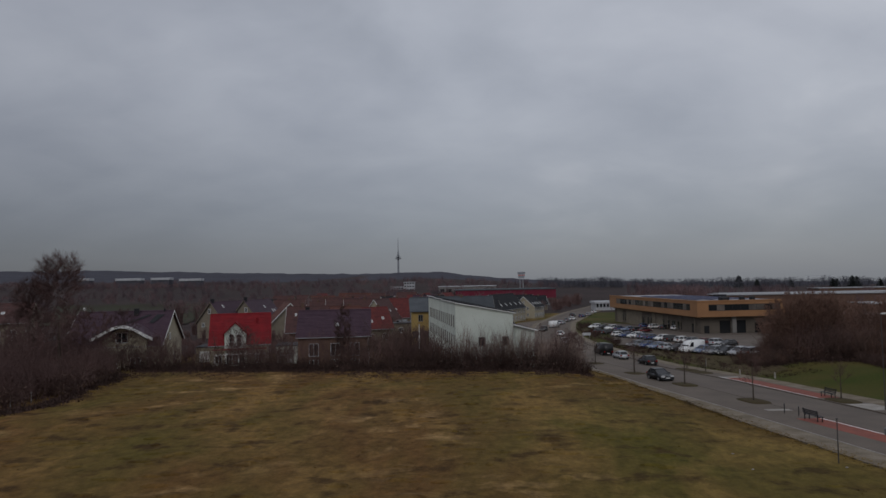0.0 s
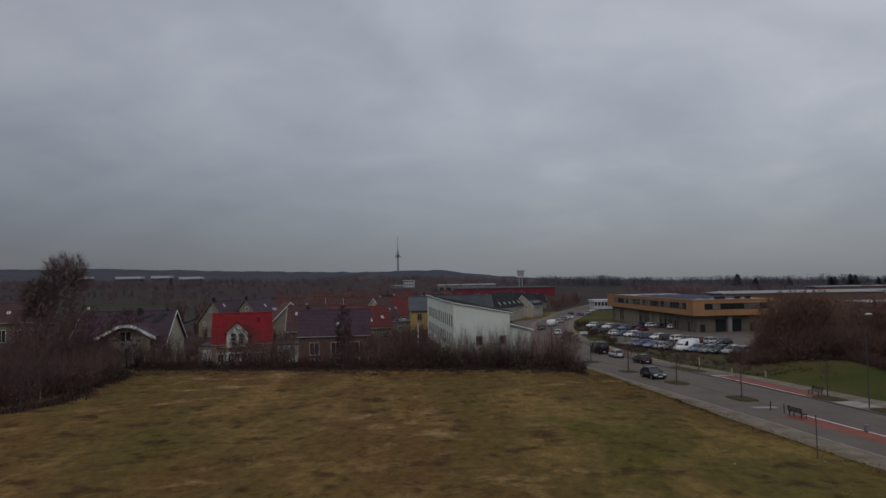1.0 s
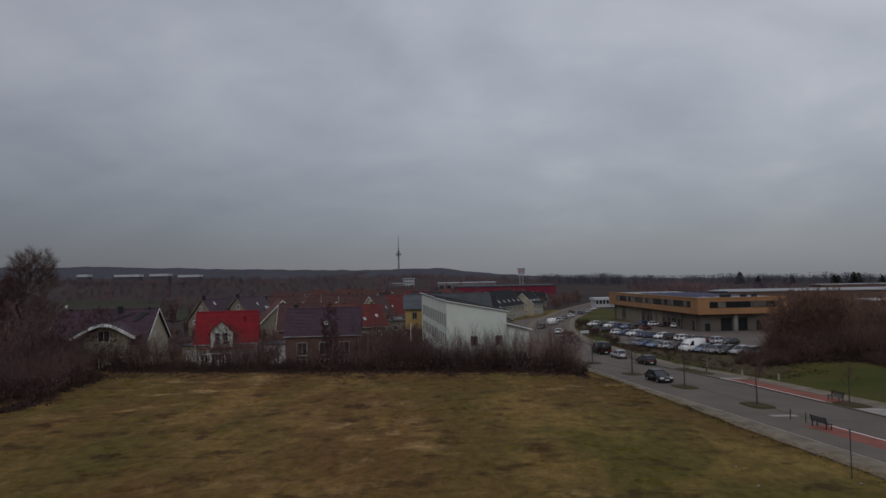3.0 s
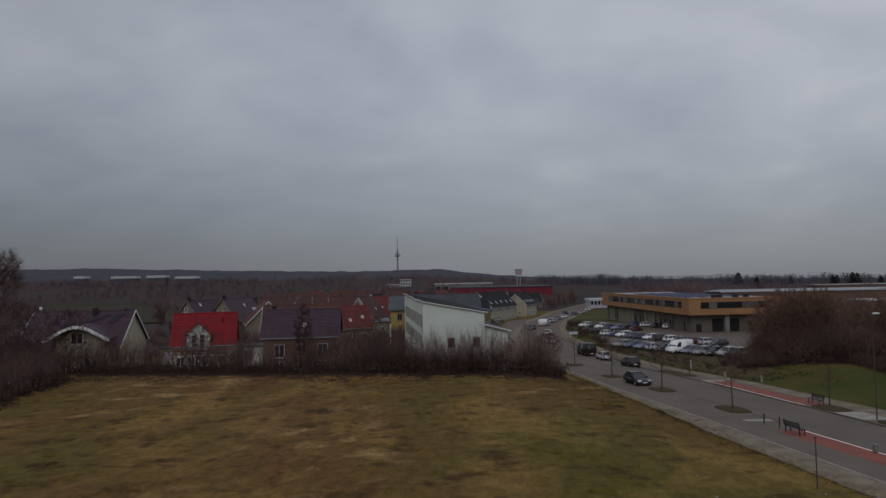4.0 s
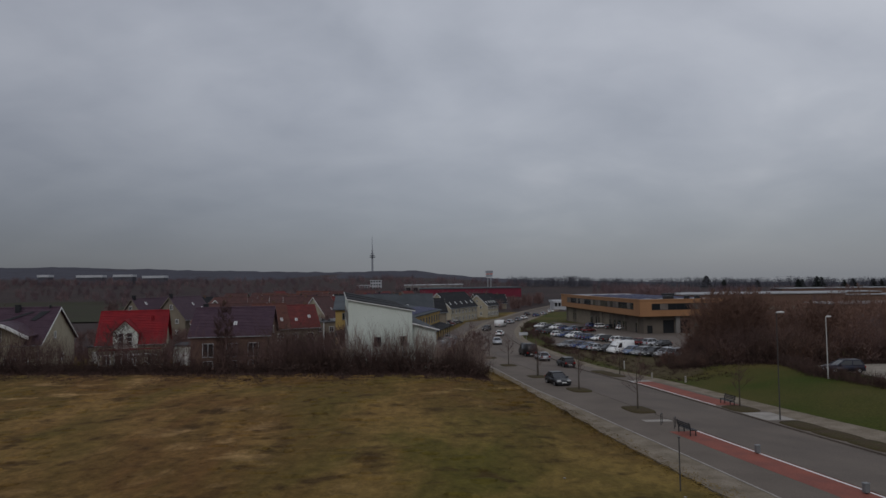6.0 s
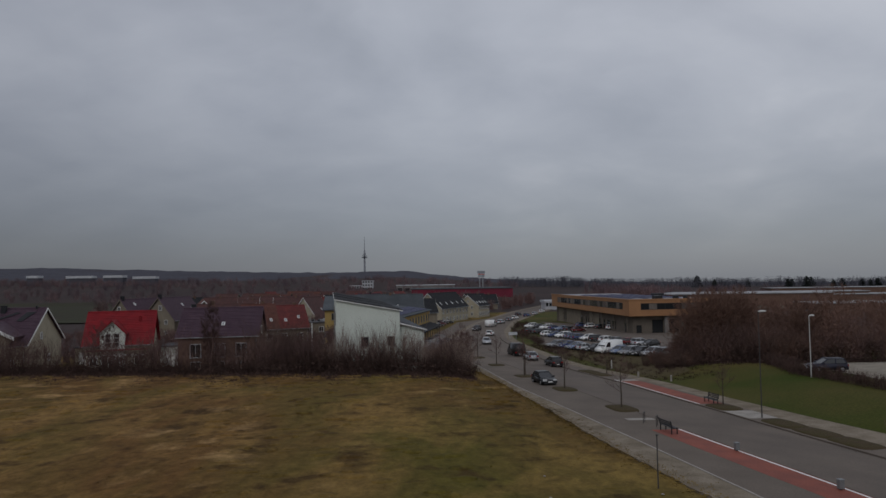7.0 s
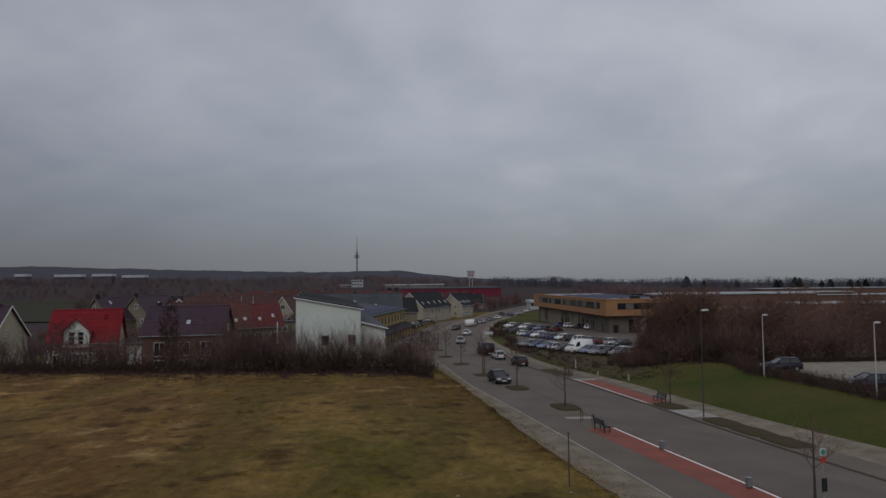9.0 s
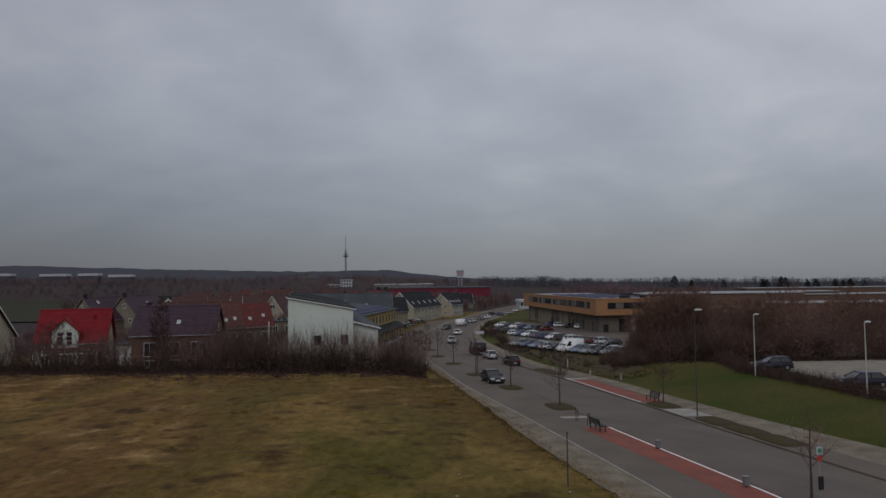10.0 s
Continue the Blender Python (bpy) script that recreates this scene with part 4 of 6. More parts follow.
# ---- the white apartment block with pent roofs ----
block = thing("apartment_block", (5.7, 94.6, -1.9), 8.0, "white three-storey apartment block with grey pent roof", "building")
BL, BW = 38.0, 8.6
bm = bmesh.new()
prism(bm, [(0, -0.8), (BW, -0.8), (BW, 9.2), (0, 10.8)], 0.0, BL)
part("wall", bm, "wall_white", block)
for k in range(3):
    a, b = ((-0.25, 14.0), (14.004, 26.0), (26.004, BL + 0.4))[k]
    lift = (0.0, 0.12, 0.24)[k]
    bm = bmesh.new()
    prism(bm, [(-0.20, 10.90 + lift), (BW + 0.35, 9.22 + lift * 0.3), (BW + 0.35, 9.40 + lift * 0.3), (-0.20, 11.08 + lift)], a, b)
    rf = part("roof", bm, "roof_dark", block)
    if k == 0:
        bm = bmesh.new()
        prism(bm, [(-0.25, 10.84 + lift), (BW + 0.40, 9.12 + lift * 0.3), (BW + 0.40, 9.24 + lift * 0.3), (-0.25, 10.96 + lift)], a - 0.05, a - 0.004)
        part("fascia", bm, "trim_white", rf, "white fascia board")
    bm = bmesh.new()
    box(bm, -0.26, -0.204, a, b, 10.88 + lift, 11.04 + lift)
    part("fascia", bm, "trim_white", rf, "white fascia board")
for x in (3.85, 7.4):
    window(block, (x, -0.004, 4.45), 1.05, 1.35, "front", 0, "wall_grey")
    window(block, (x, -0.004, 1.2), 1.05, 1.35, "front", 0, "wall_grey")
for row, z in enumerate((1.2, 4.4, 7.3)):
    for k in range(14):
        window(block, (-0.004, 1.6 + k * 2.5, z), 0.5, 1.7, "left", 0, "wall_grey")
bm = bmesh.new()
prism(bm, [(BW + 0.004, -0.8), (BW + 3.4, -0.8), (BW + 3.4, 6.45), (BW + 0.004, 7.35)], 0.6, BL - 2)
part("annex_wall", bm, "wall_white", block)
bm = bmesh.new()
prism(bm, [(BW + 0.004, 7.40), (BW + 3.7, 6.42), (BW + 3.7, 6.62), (BW + 0.004, 7.60)], 0.1, BL - 1.6)
ar = part("annex_roof", bm, "roof_felt", block)
bm = bmesh.new()
prism(bm, [(BW + 0.004, 7.40), (BW + 3.76, 6.42), (BW + 3.76, 6.58), (BW + 0.004, 7.56)], 0.03, 0.096)
part("fascia", bm, "trim_white", ar)


def terrace(at, turn, w, d, eave, ridge, wall, roof, label, units=3, lights=4):
    """A row of houses: ridge along local x, the fronts to -y."""
    ob = gable_house(at, turn, w, d, eave, ridge, wall, roof, label, name="terraced_houses", lights=[(-w / 2 + w * (k + 0.5) / lights, 0.24) for k in range(lights)], light_size=(0.5, 1.3),
                     front=[(-w / 2 + w * (k + 0.5) / (units * 2), z, 1.2, 1.5, 1) for k in range(units * 2) for z in (1.0, 3.7)], gable=[("left", -1.8, 1.0, 1.0, 1.4), ("left", 1.8, 3.8, 1.0, 1.4), ("left", -1.8, 3.8, 1.0, 1.4), ("left", 0, 6.6, 0.8, 1.0)])
    return ob


terrace((25.0, 264.6, -5.0), 64, 26.0, 11.0, 6.0, 11.4, "wall_cream", "roof_dark", "cream terraced houses with slate roof and skylights", 4, 5)
terrace((39.6, 294.5, -5.0), 60, 11.0, 10.0, 5.4, 9.6, "wall_cream", "roof_dark", "cream terraced houses with slate roof", 3, 4)


pole = thing("white_pole", (-0.6, 113.0, zat(-0.6, 113)), 0, "plain white pole in the gardens", "pole")
bm = bmesh.new()
cyl(bm, (0, 0, -0.3), (0, 0, 7.4), 0.11, 0.09, 10)
part("shaft", bm, "trim_white", pole)
bm = bmesh.new()
cyl(bm, (0, 0, 7.4), (0, 0, 7.5), 0.13, 0.06, 10)
part("cap", bm, "metal_grey", pole)


def pent(at, turn, w, d, hi, lo, wall, label, lower=3.2, front_windows=5):
    """A yellow pent-roofed row: high to the back, a lower grey lean-to roof in front."""
    ob = thing("row_houses", at, turn, label, "building")
    bm = bmesh.new()
    prism(bm, [(-d / 2, -0.8), (d / 2, -0.8), (d / 2, hi), (-d / 2, lo)], -w / 2, w / 2, axis="x")
    part("wall", bm, wall, ob)
    bm = bmesh.new()
    k = (hi - lo) / d
    prism(bm, [(-d / 2 - 0.5, lo - k * 0.5 + 0.04), (d / 2 + 0.5, hi + k * 0.5 + 0.04), (d / 2 + 0.5, hi + k * 0.5 + 0.24), (-d / 2 - 0.5, lo - k * 0.5 + 0.24)], -w / 2 - 0.5, w / 2 + 0.5, axis="x")
    part("roof", bm, "roof_felt", ob)
    for i in range(front_windows):
        x = -w / 2 + w * (i + 0.5) / front_windows
        window(ob, (x, -d / 2 - 0.004, lo - 2.2), 1.1, 1.5, "front", 1, "wall_grey")
    bm = bmesh.new()
    reach = 2.6 if w > 20 else 5.5
    prism(bm, [(-d / 2 - reach, lower - 0.9), (-d / 2 - 0.01, lower), (-d / 2 - 0.01, lower + 0.2), (-d / 2 - reach, lower - 0.7)], -w / 2, w / 2, axis="x")
    part("lean_to_roof", bm, "roof_dark", ob, "dark carport roof")
    for i in range(front_windows + 1):
        x = -w / 2 + 0.2 + (w - 0.4) * i / front_windows
        bm = bmesh.new()
        box(bm, x - 0.08, x + 0.08, -d / 2 - reach + 0.2, -d / 2 - reach + 0.36, -0.6, lower - 0.88)
        part("carport_post", bm, "metal_mid", ob)
    return ob


yellow = pent((11.2, 149.8, -3.4), 79, 30.0, 10.0, 8.9, 7.6, "wall_yellow", "yellow row houses with grey pent roof and carports", 4.7, 10)
for i in range(10):
    for j in range(2):
        bm = bmesh.new()
        k = 0.13
        y0 = -4.4 + j * 2.3
        prism(bm, [(y0, 7.6 + 0.31 + (y0 + 5) * k), (y0 + 2.1, 7.6 + 0.31 + (y0 + 7.1) * k), (y0 + 2.1, 7.6 + 0.36 + (y0 + 7.1) * k), (y0, 7.6 + 0.36 + (y0 + 5) * k)], -14.2 + i * 2.9, -11.5 + i * 2.9, axis="x")
        part("solar_panel", bm, "solar", yellow, "dark blue solar panel")


def flat_block(at, turn, w, d, h, label, kind_name="row_houses"):
    """A plain flat-roofed building with roof kerb, units and a window row."""
    ob = thing(kind_name, at, turn, label, "building")
    bm = bmesh.new()
    box(bm, -w / 2, w / 2, -d / 2, d / 2, -0.8, h)
    part("wall", bm, "wall_sand", ob)
    bm = bmesh.new()
    box(bm, -w / 2 - 0.3, w / 2 + 0.3, -d / 2 - 0.3, d / 2 + 0.3, h + 0.004, h + 0.3, 0.03)
    part("roof", bm, "dull_felt", ob)
    rr = random.Random(int(w * 10))
    for k in range(7):
        x, y, a = rr.uniform(-w / 2 + 1, w / 2 - 2), rr.uniform(-d / 2 + 1, d / 2 - 2), rr.uniform(0.5, 1.3)
        bm = bmesh.new()
        box(bm, x, x + a, y, y + a, h + 0.304, h + 0.3 + rr.uniform(0.3, 0.7), 0.03)
        part("roof_unit", bm, rr.choice(("metal_grey", "wall_grey", "metal_dark")), ob)
    for k in range(int(w / 3)):
        window(ob, (-w / 2 + 1.5 + k * 3.0, -d / 2 - 0.004, h - 2.4), 1.2, 1.4, "front", 1)
    return ob


gable_house((5.0, 196.0, -3.6), 4, 24.0, 15.0, 5.0, 11.0, "wall_sand", "roof_felt", "long house with weathered grey roof", lights=[(-6, 0.5), (-1, 0.6), (5, 0.45)], chimney=(3, 0, 0.6), trim="wall_grey")
gable_house((12.0, 226.0, -4.0), 10, 18.0, 13.0, 5.0, 9.2, "wall_sand", "roof_dark", "long house with slate grey roof", chimney=(-3, 0, 0.6), trim="wall_grey")

low = flat_block((-9.6, 178.0, -3.6), 2, 7.4, 5.0, 4.6, "low pale garden building with flat roof", "garden_building")
# stacked rails in the garden of the white block
rails = thing("timber_stack", (1.6, 112.0, zat(1.6, 112)), 6, "loose stack of pale timber rails in the garden", "timber")
for k in range(6):
    bm = bmesh.new()
    box(bm, -1.5, 1.5, -0.6 + 0.1 * (k % 3), -0.5 + 0.1 * (k % 3), k * 0.62 + 0.1, k * 0.62 + 0.24, 0.01)
    part("rail", bm, "timber", rails)
for x in (-1.3, 1.3):
    bm = bmesh.new()
    box(bm, x - 0.07, x + 0.07, -0.38, -0.24, -0.3, 3.7, 0.01)
    part("post", bm, "timber", rails)
pent((-0.6, 156.0, -3.1), 5, 8.0, 9.0, 10.8, 8.3, "wall_yellow", "small yellow house with grey pent roof", 3.6, 2)


# ---- the ochre school-like building ----
ochre = thing("office_building", (72.0, 178.6, -4.5), 4.3, "ochre-clad two-storey building over a recessed grey ground floor", "building")
OW, OL = 25.0, 76.0
bm = bmesh.new()
box(bm, 0, OW, 0, OL, 5.5, 9.7, 0.03)
part("upper_storey", bm, "ochre", ochre, "ochre panel cladding")
bm = bmesh.new()
box(bm, 1.6, OW - 1, 1.8, OL - 1, -1.0, 5.496)
part("ground_floor", bm, "base_wall", ochre, "brown-grey recessed ground floor wall")
bm = bmesh.new()
box(bm, 0.25, OW - 0.25, 0.25, OL - 0.25, 9.704, 9.78)
part("roof", bm, "membrane", ochre, "pale membrane flat roof")
for x0, x1, y0, y1 in ((-0.12, 0.3, -0.12, OL + 0.1), (0.304, OW, -0.12, 0.3)):
    bm = bmesh.new()
    box(bm, x0, x1, y0, y1, 9.705, 10.05)
    part("parapet", bm, "ochre", ochre)


def ribbon_window(parent, face, a, b, z0, z1, panes):
    """A long strip of panes let into the cladding."""
    bm = bmesh.new()
    if face == "left":
        box(bm, -0.03, 0.2, a, b, z0, z1)
    else:
        box(bm, a, b, -0.03, 0.2, z0, z1)
    ob = part("ribbon_window", bm, "metal_dark", parent, "dark strip of windows")
    for k in range(panes):
        c0, c1 = a + (b - a) * k / panes + 0.06, a + (b - a) * (k + 1) / panes - 0.06
        bm = bmesh.new()
        if face == "left":
            box(bm, -0.05, -0.034, c0, c1, z0 + 0.1, z1 - 0.1)
        else:
            box(bm, c0, c1, -0.05, -0.034, z0 + 0.1, z1 - 0.1)
        # some panes take a brown tone in place of reflections
        part("pane", bm, "brown_pane" if (k * 5) % 7 in (2, 4, 5) else "glass", ob, "brownish pane toned like a reflection" if (k * 5) % 7 in (2, 4, 5) else "")
    return ob


ribbon_window(ochre, "left", 4.5, 68.0, 7.2, 9.0, 28)
ribbon_window(ochre, "front", 3.2, 23.5, 7.2, 8.9, 9)
for k in range(12):
    a = 6 + k * 5.3 + (k * 7) % 4
    bm = bmesh.new()
    box(bm, 1.52, 1.62, a, a + (2.6 if k % 3 else 1.2), 0.2 if k % 4 == 0 else 1.1, 3.4)
    part("window", bm, "glass", ochre)
for a, w, z in ((7.0, 3.0, 4.4), (11.6, 2.8, 4.4), (2.6, 1.4, 3.0), (17.0, 2.2, 3.6)):
    bm = bmesh.new()
    box(bm, a, a + w, 1.72, 1.82, 0.2, z)
    part("window", bm, "glass", ochre)
bm = bmesh.new()
box(bm, 10.25, 11.35, 0.9, 1.7, -0.9, 5.49)
part("column", bm, "wall_grey", ochre, "broad pale concrete pier")
for a, w in ((28.0, 9.0), (46.0, 16.0), (66.0, 6.0)):
    bm = bmesh.new()
    box(bm, 1.50, 1.596, a, a + w, -0.6, 4.9)
    part("facade_panel", bm, "wall_sand", ochre, "sand-grey wall panel")
for k in range(4):
    bm = bmesh.new()
    cyl(bm, (0.9, 4 + k * 9.5, -1.0), (0.9, 4 + k * 9.5, 5.495), 0.16, sides=8)
    part("column", bm, "base_wall", ochre)
for k in range(4):
    for j in range(9):
        bm = bmesh.new()
        prism(bm, [(0, 9.86), (2.4, 10.06), (2.4, 10.12), (0, 9.92)], 0, 4.2)
        sp = part("solar_panel", bm, "solar", ochre, "dark blue solar panel")
        sp.matrix_basis = pose(4 + k * 4.6, 10 + j * 5.0, 0)
for x, y, w in ((9, 4, 2.2), (15, 5, 1.2), (18, 5, 1.2), (20.5, 30, 3.0)):
    bm = bmesh.new()
    box(bm, x, x + w, y, y + w, 9.784, 10.75, 0.06)
    part("roof_unit", bm, "metal_dark", ochre, "dark ventilation box")


# ---- bare trees and shrubs ----
class Twigs:
    """Collects tapered three-sided branch pieces."""

    def __init__(self, seed):
        self.r = random.Random(seed)
        self.v, self.f = [], []
        self.thin = 0.5

    def piece(self, p, q, a, b):
        d = (q - p)
        if d.length < 1e-4:
            return
        d.normalize()
        u = d.orthogonal().normalized()
        w = d.cross(u)
        k = len(self.v)
        for c, r in ((p, a), (q, b)):
            for i in range(3):
                an = 2.0944 * i
                self.v.append(c + (u * math.cos(an) + w * math.sin(an)) * r)
        self.f += [(k, k + 1, k + 4, k + 3), (k + 1, k + 2, k + 5, k + 4), (k + 2, k, k + 3, k + 5)]

    def grow(self, p, d, length, r0, level, spread, upward, kids):
        r = self.r
        segs = 3 if level > 1 else 2
        pts = [p]
        for s in range(segs):
            d = (d + Vector((r.uniform(-1, 1), r.uniform(-1, 1), r.uniform(-0.6, 1) * upward)) * 0.22).normalized()
            q = p + d * (length / segs)
            self.piece(p, q, r0 * (1 - s / segs * 0.6), r0 * (1 - (s + 1) / segs * 0.6))
            p = q
            pts.append(p)
        if level <= 0:
            return
        for k in range(kids[level - 1]):
            t = r.uniform(0.25, 1.0)
            i = min(segs - 1, int(t * segs))
            at = pts[i].lerp(pts[i + 1], t * segs - i)
            side = Vector((r.uniform(-1, 1), r.uniform(-1, 1), r.uniform(-0.2, 0.8))).normalized()
            nd = (d * (1 - spread) + side * spread + Vector((0, 0, upward * 0.3))).normalized()
            self.grow(at, nd, length * r.uniform(0.45, 0.72), r0 * self.thin, level - 1, spread, upward, kids)

    def leaves(self, n, c, rad, size):
        """Withered leaves and fine twig tips as small crossed scraps."""
        r = self.r
        for _ in range(n):
            o = Vector((r.gauss(0, 0.45), r.gauss(0, 0.45), r.uniform(-1, 1)))
            p = c + Vector((o.x * rad.x, o.y * rad.y, o.z * rad.z))
            a = Vector((r.uniform(-1, 1), r.uniform(-1, 1), r.uniform(-1, 1))).normalized() * size * r.uniform(0.5, 1.4)
            b = a.orthogonal().normalized() * size * r.uniform(0.15, 0.4)
            k = len(self.v)
            self.v += [p - a, p + b, p + a, p - b]
            self.f.append((k, k + 1, k + 2, k + 3))

    def mesh(self, name, mat, split=None):
        me = bpy.data.meshes.new(name)
        me.from_pydata([tuple(v) for v in self.v], [], self.f)
        me.materials.append(M[mat])
        if split is not None:
            me.materials.append(M["twig_darkened" if mat == "twig_darkened" else "twig_dark" if mat == "twig_dark" else "deadleaf"])
            me.polygons.foreach_set("material_index", [0 if i < split else 1 for i in range(len(self.f))])
        me.update()
        return me


def shrub_mesh(seed, h, spread, stems, fill, mat="twig", thick=0.03, loose=0.42, lift=0.8):
    t = Twigs(seed)
    for s in range(stems):
        a = t.r.uniform(0, 6.283)
        rad = spread * math.sqrt(t.r.random()) * 0.5
        p = Vector((math.cos(a) * rad, math.sin(a) * rad, -0.1))
        d = Vector((math.cos(a) * 0.25, math.sin(a) * 0.25, 1)).normalized()
        t.grow(p, d, h * t.r.uniform(0.55, 1.0) * 0.8, thick, 2, loose, lift, (3, 5))
    split = len(t.f)
    t.leaves(fill, Vector((0, 0, h * 0.26)), Vector((spread * 0.8, spread * 0.8, h * 0.26)), 0.22)
    return t.mesh("shrub", mat, split)


def tree_meshes(seed, h, crown, kids=(3, 4, 7), trunk_r=0.2, mat="twig", first=0.35, bend=0.012, thin=0.56, upright=(0.5, 1.3), tips=0):
    r = random.Random(seed)
    t = Twigs(seed)
    k = Twigs(seed + 1)
    k.thin = thin
    p, rad = Vector((0, 0, -0.2)), trunk_r
    top, n = h * 0.72, 6
    for s in range(n):
        q = Vector((r.uniform(-1, 1) * h * bend * s, r.uniform(-1, 1) * h * bend * s, top * (s + 1) / n))
        v = len(t.v)
        for c, a in ((p, rad), (q, rad * 0.84)):
            for i in range(7):
                an = 6.2832 * i / 7
                t.v.append(c + Vector((math.cos(an) * a, math.sin(an) * a, 0)))
        t.f += [(v + i, v + (i + 1) % 7, v + 7 + (i + 1) % 7, v + 7 + i) for i in range(7)]
        if (s + 1) / n > first:
            for b in range(3):
                an = r.uniform(0, 6.283)
                d = Vector((math.cos(an), math.sin(an), r.uniform(*upright))).normalized()
                k.grow(q - Vector((0, 0, r.uniform(0, top / n))), d, crown * r.uniform(0.75, 1.1) * (1.15 - 0.5 * s / n), rad * 0.42, 3, 0.45, 0.5, kids)
        p, rad = q, rad * 0.84
    k.grow(p, Vector((0, 0, 1)), (h - top) * (0.62 if tips else 1.0), rad * 0.8, 3, 0.45, 0.8, kids)
    ends = [v.copy() for v in k.v[::6] if v.z > h * 0.4]
    for _ in range(tips):
        c = r.choice(ends)
        a = Vector((r.uniform(-1, 1), r.uniform(-1, 1), r.uniform(-0.3, 1))).normalized() * r.uniform(0.3, 0.8)
        k.piece(c, c + a, 0.012, 0.006)
    return t.mesh("trunk", "bark"), k.mesh("crown", mat)


def crown_tree(seed, h, rx, rz, lift, mat, trunk_r, reach=420, tips=5, twig=0.016, low=0.0):
    """A bare tree whose branches fork towards points spread through a rounded crown."""
    r = random.Random(seed)
    t, k = Twigs(seed), Twigs(seed + 1)
    fork = h * lift
    p, rad, n = Vector((0, 0, -0.2)), trunk_r, 5
    nodes, radii = [], []
    for s in range(n):
        q = Vector((r.uniform(-1, 1) * 0.012 * h, r.uniform(-1, 1) * 0.012 * h, fork * (s + 1) / n))
        v = len(t.v)
        for c, a in ((p, rad), (q, rad * 0.88)):
            for i in range(7):
                an = 6.2832 * i / 7
                t.v.append(c + Vector((math.cos(an) * a, math.sin(an) * a, 0)))
        t.f += [(v + i, v + (i + 1) % 7, v + 7 + (i + 1) % 7, v + 7 + i) for i in range(7)]
        p, rad = q, rad * 0.88
        if s >= 2:
            nodes.append(tuple(q))
            radii.append(rad)
    cz = h - rz
    goals = []
    while len(goals) < reach:
        o = Vector((r.uniform(-1, 1), r.uniform(-1, 1), r.uniform(-1, 1)))
        bulge = 1 + 0.22 * noise.noise((o.x * 2 + seed, o.y * 2, o.z * 2))
        if 0.25 < o.length < bulge:
            goals.append(Vector((o.x * rx, o.y * rx, cz + o.z * rz)))
    for i in range(int(low * reach)):
        a, d = r.uniform(0, 6.283), rx * 0.75 * math.sqrt(r.random())
        goals.append(Vector((math.cos(a) * d, math.sin(a) * d, r.uniform(h * 0.22, h * 0.55))))
    goals.sort(key=lambda g: (g - p).length)
    for g in goals:
        a = np.array(nodes)
        d = np.linalg.norm(a - np.array(g), axis=1) + 0.6 * np.maximum(0, a[:, 2] - g.z)
        b = int(np.argmin(d))
        s0, r0 = Vector(nodes[b]), max(twig * 1.3, radii[b] * 0.74)
        step_to = g - s0
        bow = Vector((r.uniform(-1, 1), r.uniform(-1, 1), r.uniform(-1.2, 0.2))) * step_to.length * 0.12
        last = s0
        for i in range(3):
            u = (i + 1) / 3
            nx_ = s0 + step_to * u + bow * (4 * u * (1 - u))
            k.piece(last, nx_, r0 * (1 - 0.22 * i), r0 * (1 - 0.22 * (i + 1)))
            nodes.append(tuple(nx_))
            radii.append(r0 * (1 - 0.22 * (i + 1)))
            last = nx_
        out = (g - Vector((0, 0, cz - rz * 0.6))).normalized()
        for i in range(tips):
            e = (out + Vector((r.uniform(-1, 1), r.uniform(-1, 1), r.uniform(-0.6, 1.0))) * 0.8).normalized()
            c = s0 + step_to * r.uniform(0.4, 1.0)
            k.piece(c, c + e * r.uniform(0.35, 0.9) * h / 15 * 1.2, twig, twig * 0.5)
    return t.mesh("trunk", "bark"), k.mesh("crown", mat)


SHRUB_LOW = [shrub_mesh(100 + i, 2.9, 2.6, 13, 150, "twig_darkened") for i in range(5)]
SHRUB_TALL = [shrub_mesh(120 + i, 5.2, 2.4, 12, 60, "twig", 0.034) for i in range(5)]
SHRUB_PALE = [shrub_mesh(130 + i, 5.2, 2.2, 12, 20, "twig_pale", 0.028, 0.36, 0.9) for i in range(4)]
SHRUB_BIG = [shrub_mesh(140 + i, 6.5, 4.5, 20, 420, "twig", 0.045, 0.6, 0.35) for i in range(5)]
SHRUB_DARK = [shrub_mesh(150 + i, 6.5, 4.2, 22, 480, "twig_dark", 0.04, 0.6, 0.35) for i in range(4)]
SHRUB_RED = [shrub_mesh(160 + i, 6.5, 4.5, 20, 340, "twig_red", 0.045, 0.6, 0.35) for i in range(4)]
TREE_TALL = [crown_tree(200 + i, 15.0, 2.6, 3.0, 0.45, "twig", 0.26, 480, 9, 0.011, 0.35) for i in range(2)]
TREE_MID = [crown_tree(220 + i, 10.0, 2.9, 3.4, 0.3, "twig", 0.17, 300, 8, 0.013, 0.2) for i in range(3)]
TREE_MID_RED = [crown_tree(240 + i, 10.0, 3.0, 3.6, 0.3, "twig_red", 0.17, 320, 8, 0.014, 0.3) for i in range(3)]
TREE_SLIM = [crown_tree(250 + i, 10.0, 1.3, 4.2, 0.3, "twig_darkened", 0.15, 240, 8, 0.013, 0.3) for i in range(2)]
TREE_STREET = [tree_meshes(260 + i, 5.2, 1.3, (2, 3, 4), 0.085, "twig", 0.45, 0.002, 0.46, tips=70) for i in range(3)]


def shrub(meshes, x, y, s, label, group, sz=None):
    ob = new("bare_shrub", R.choice(meshes))
    ob.matrix_basis = Matrix.Translation((x, y, zat(x, y))) @ Euler((0, 0, R.uniform(0, 6.28))).to_matrix().to_4x4()
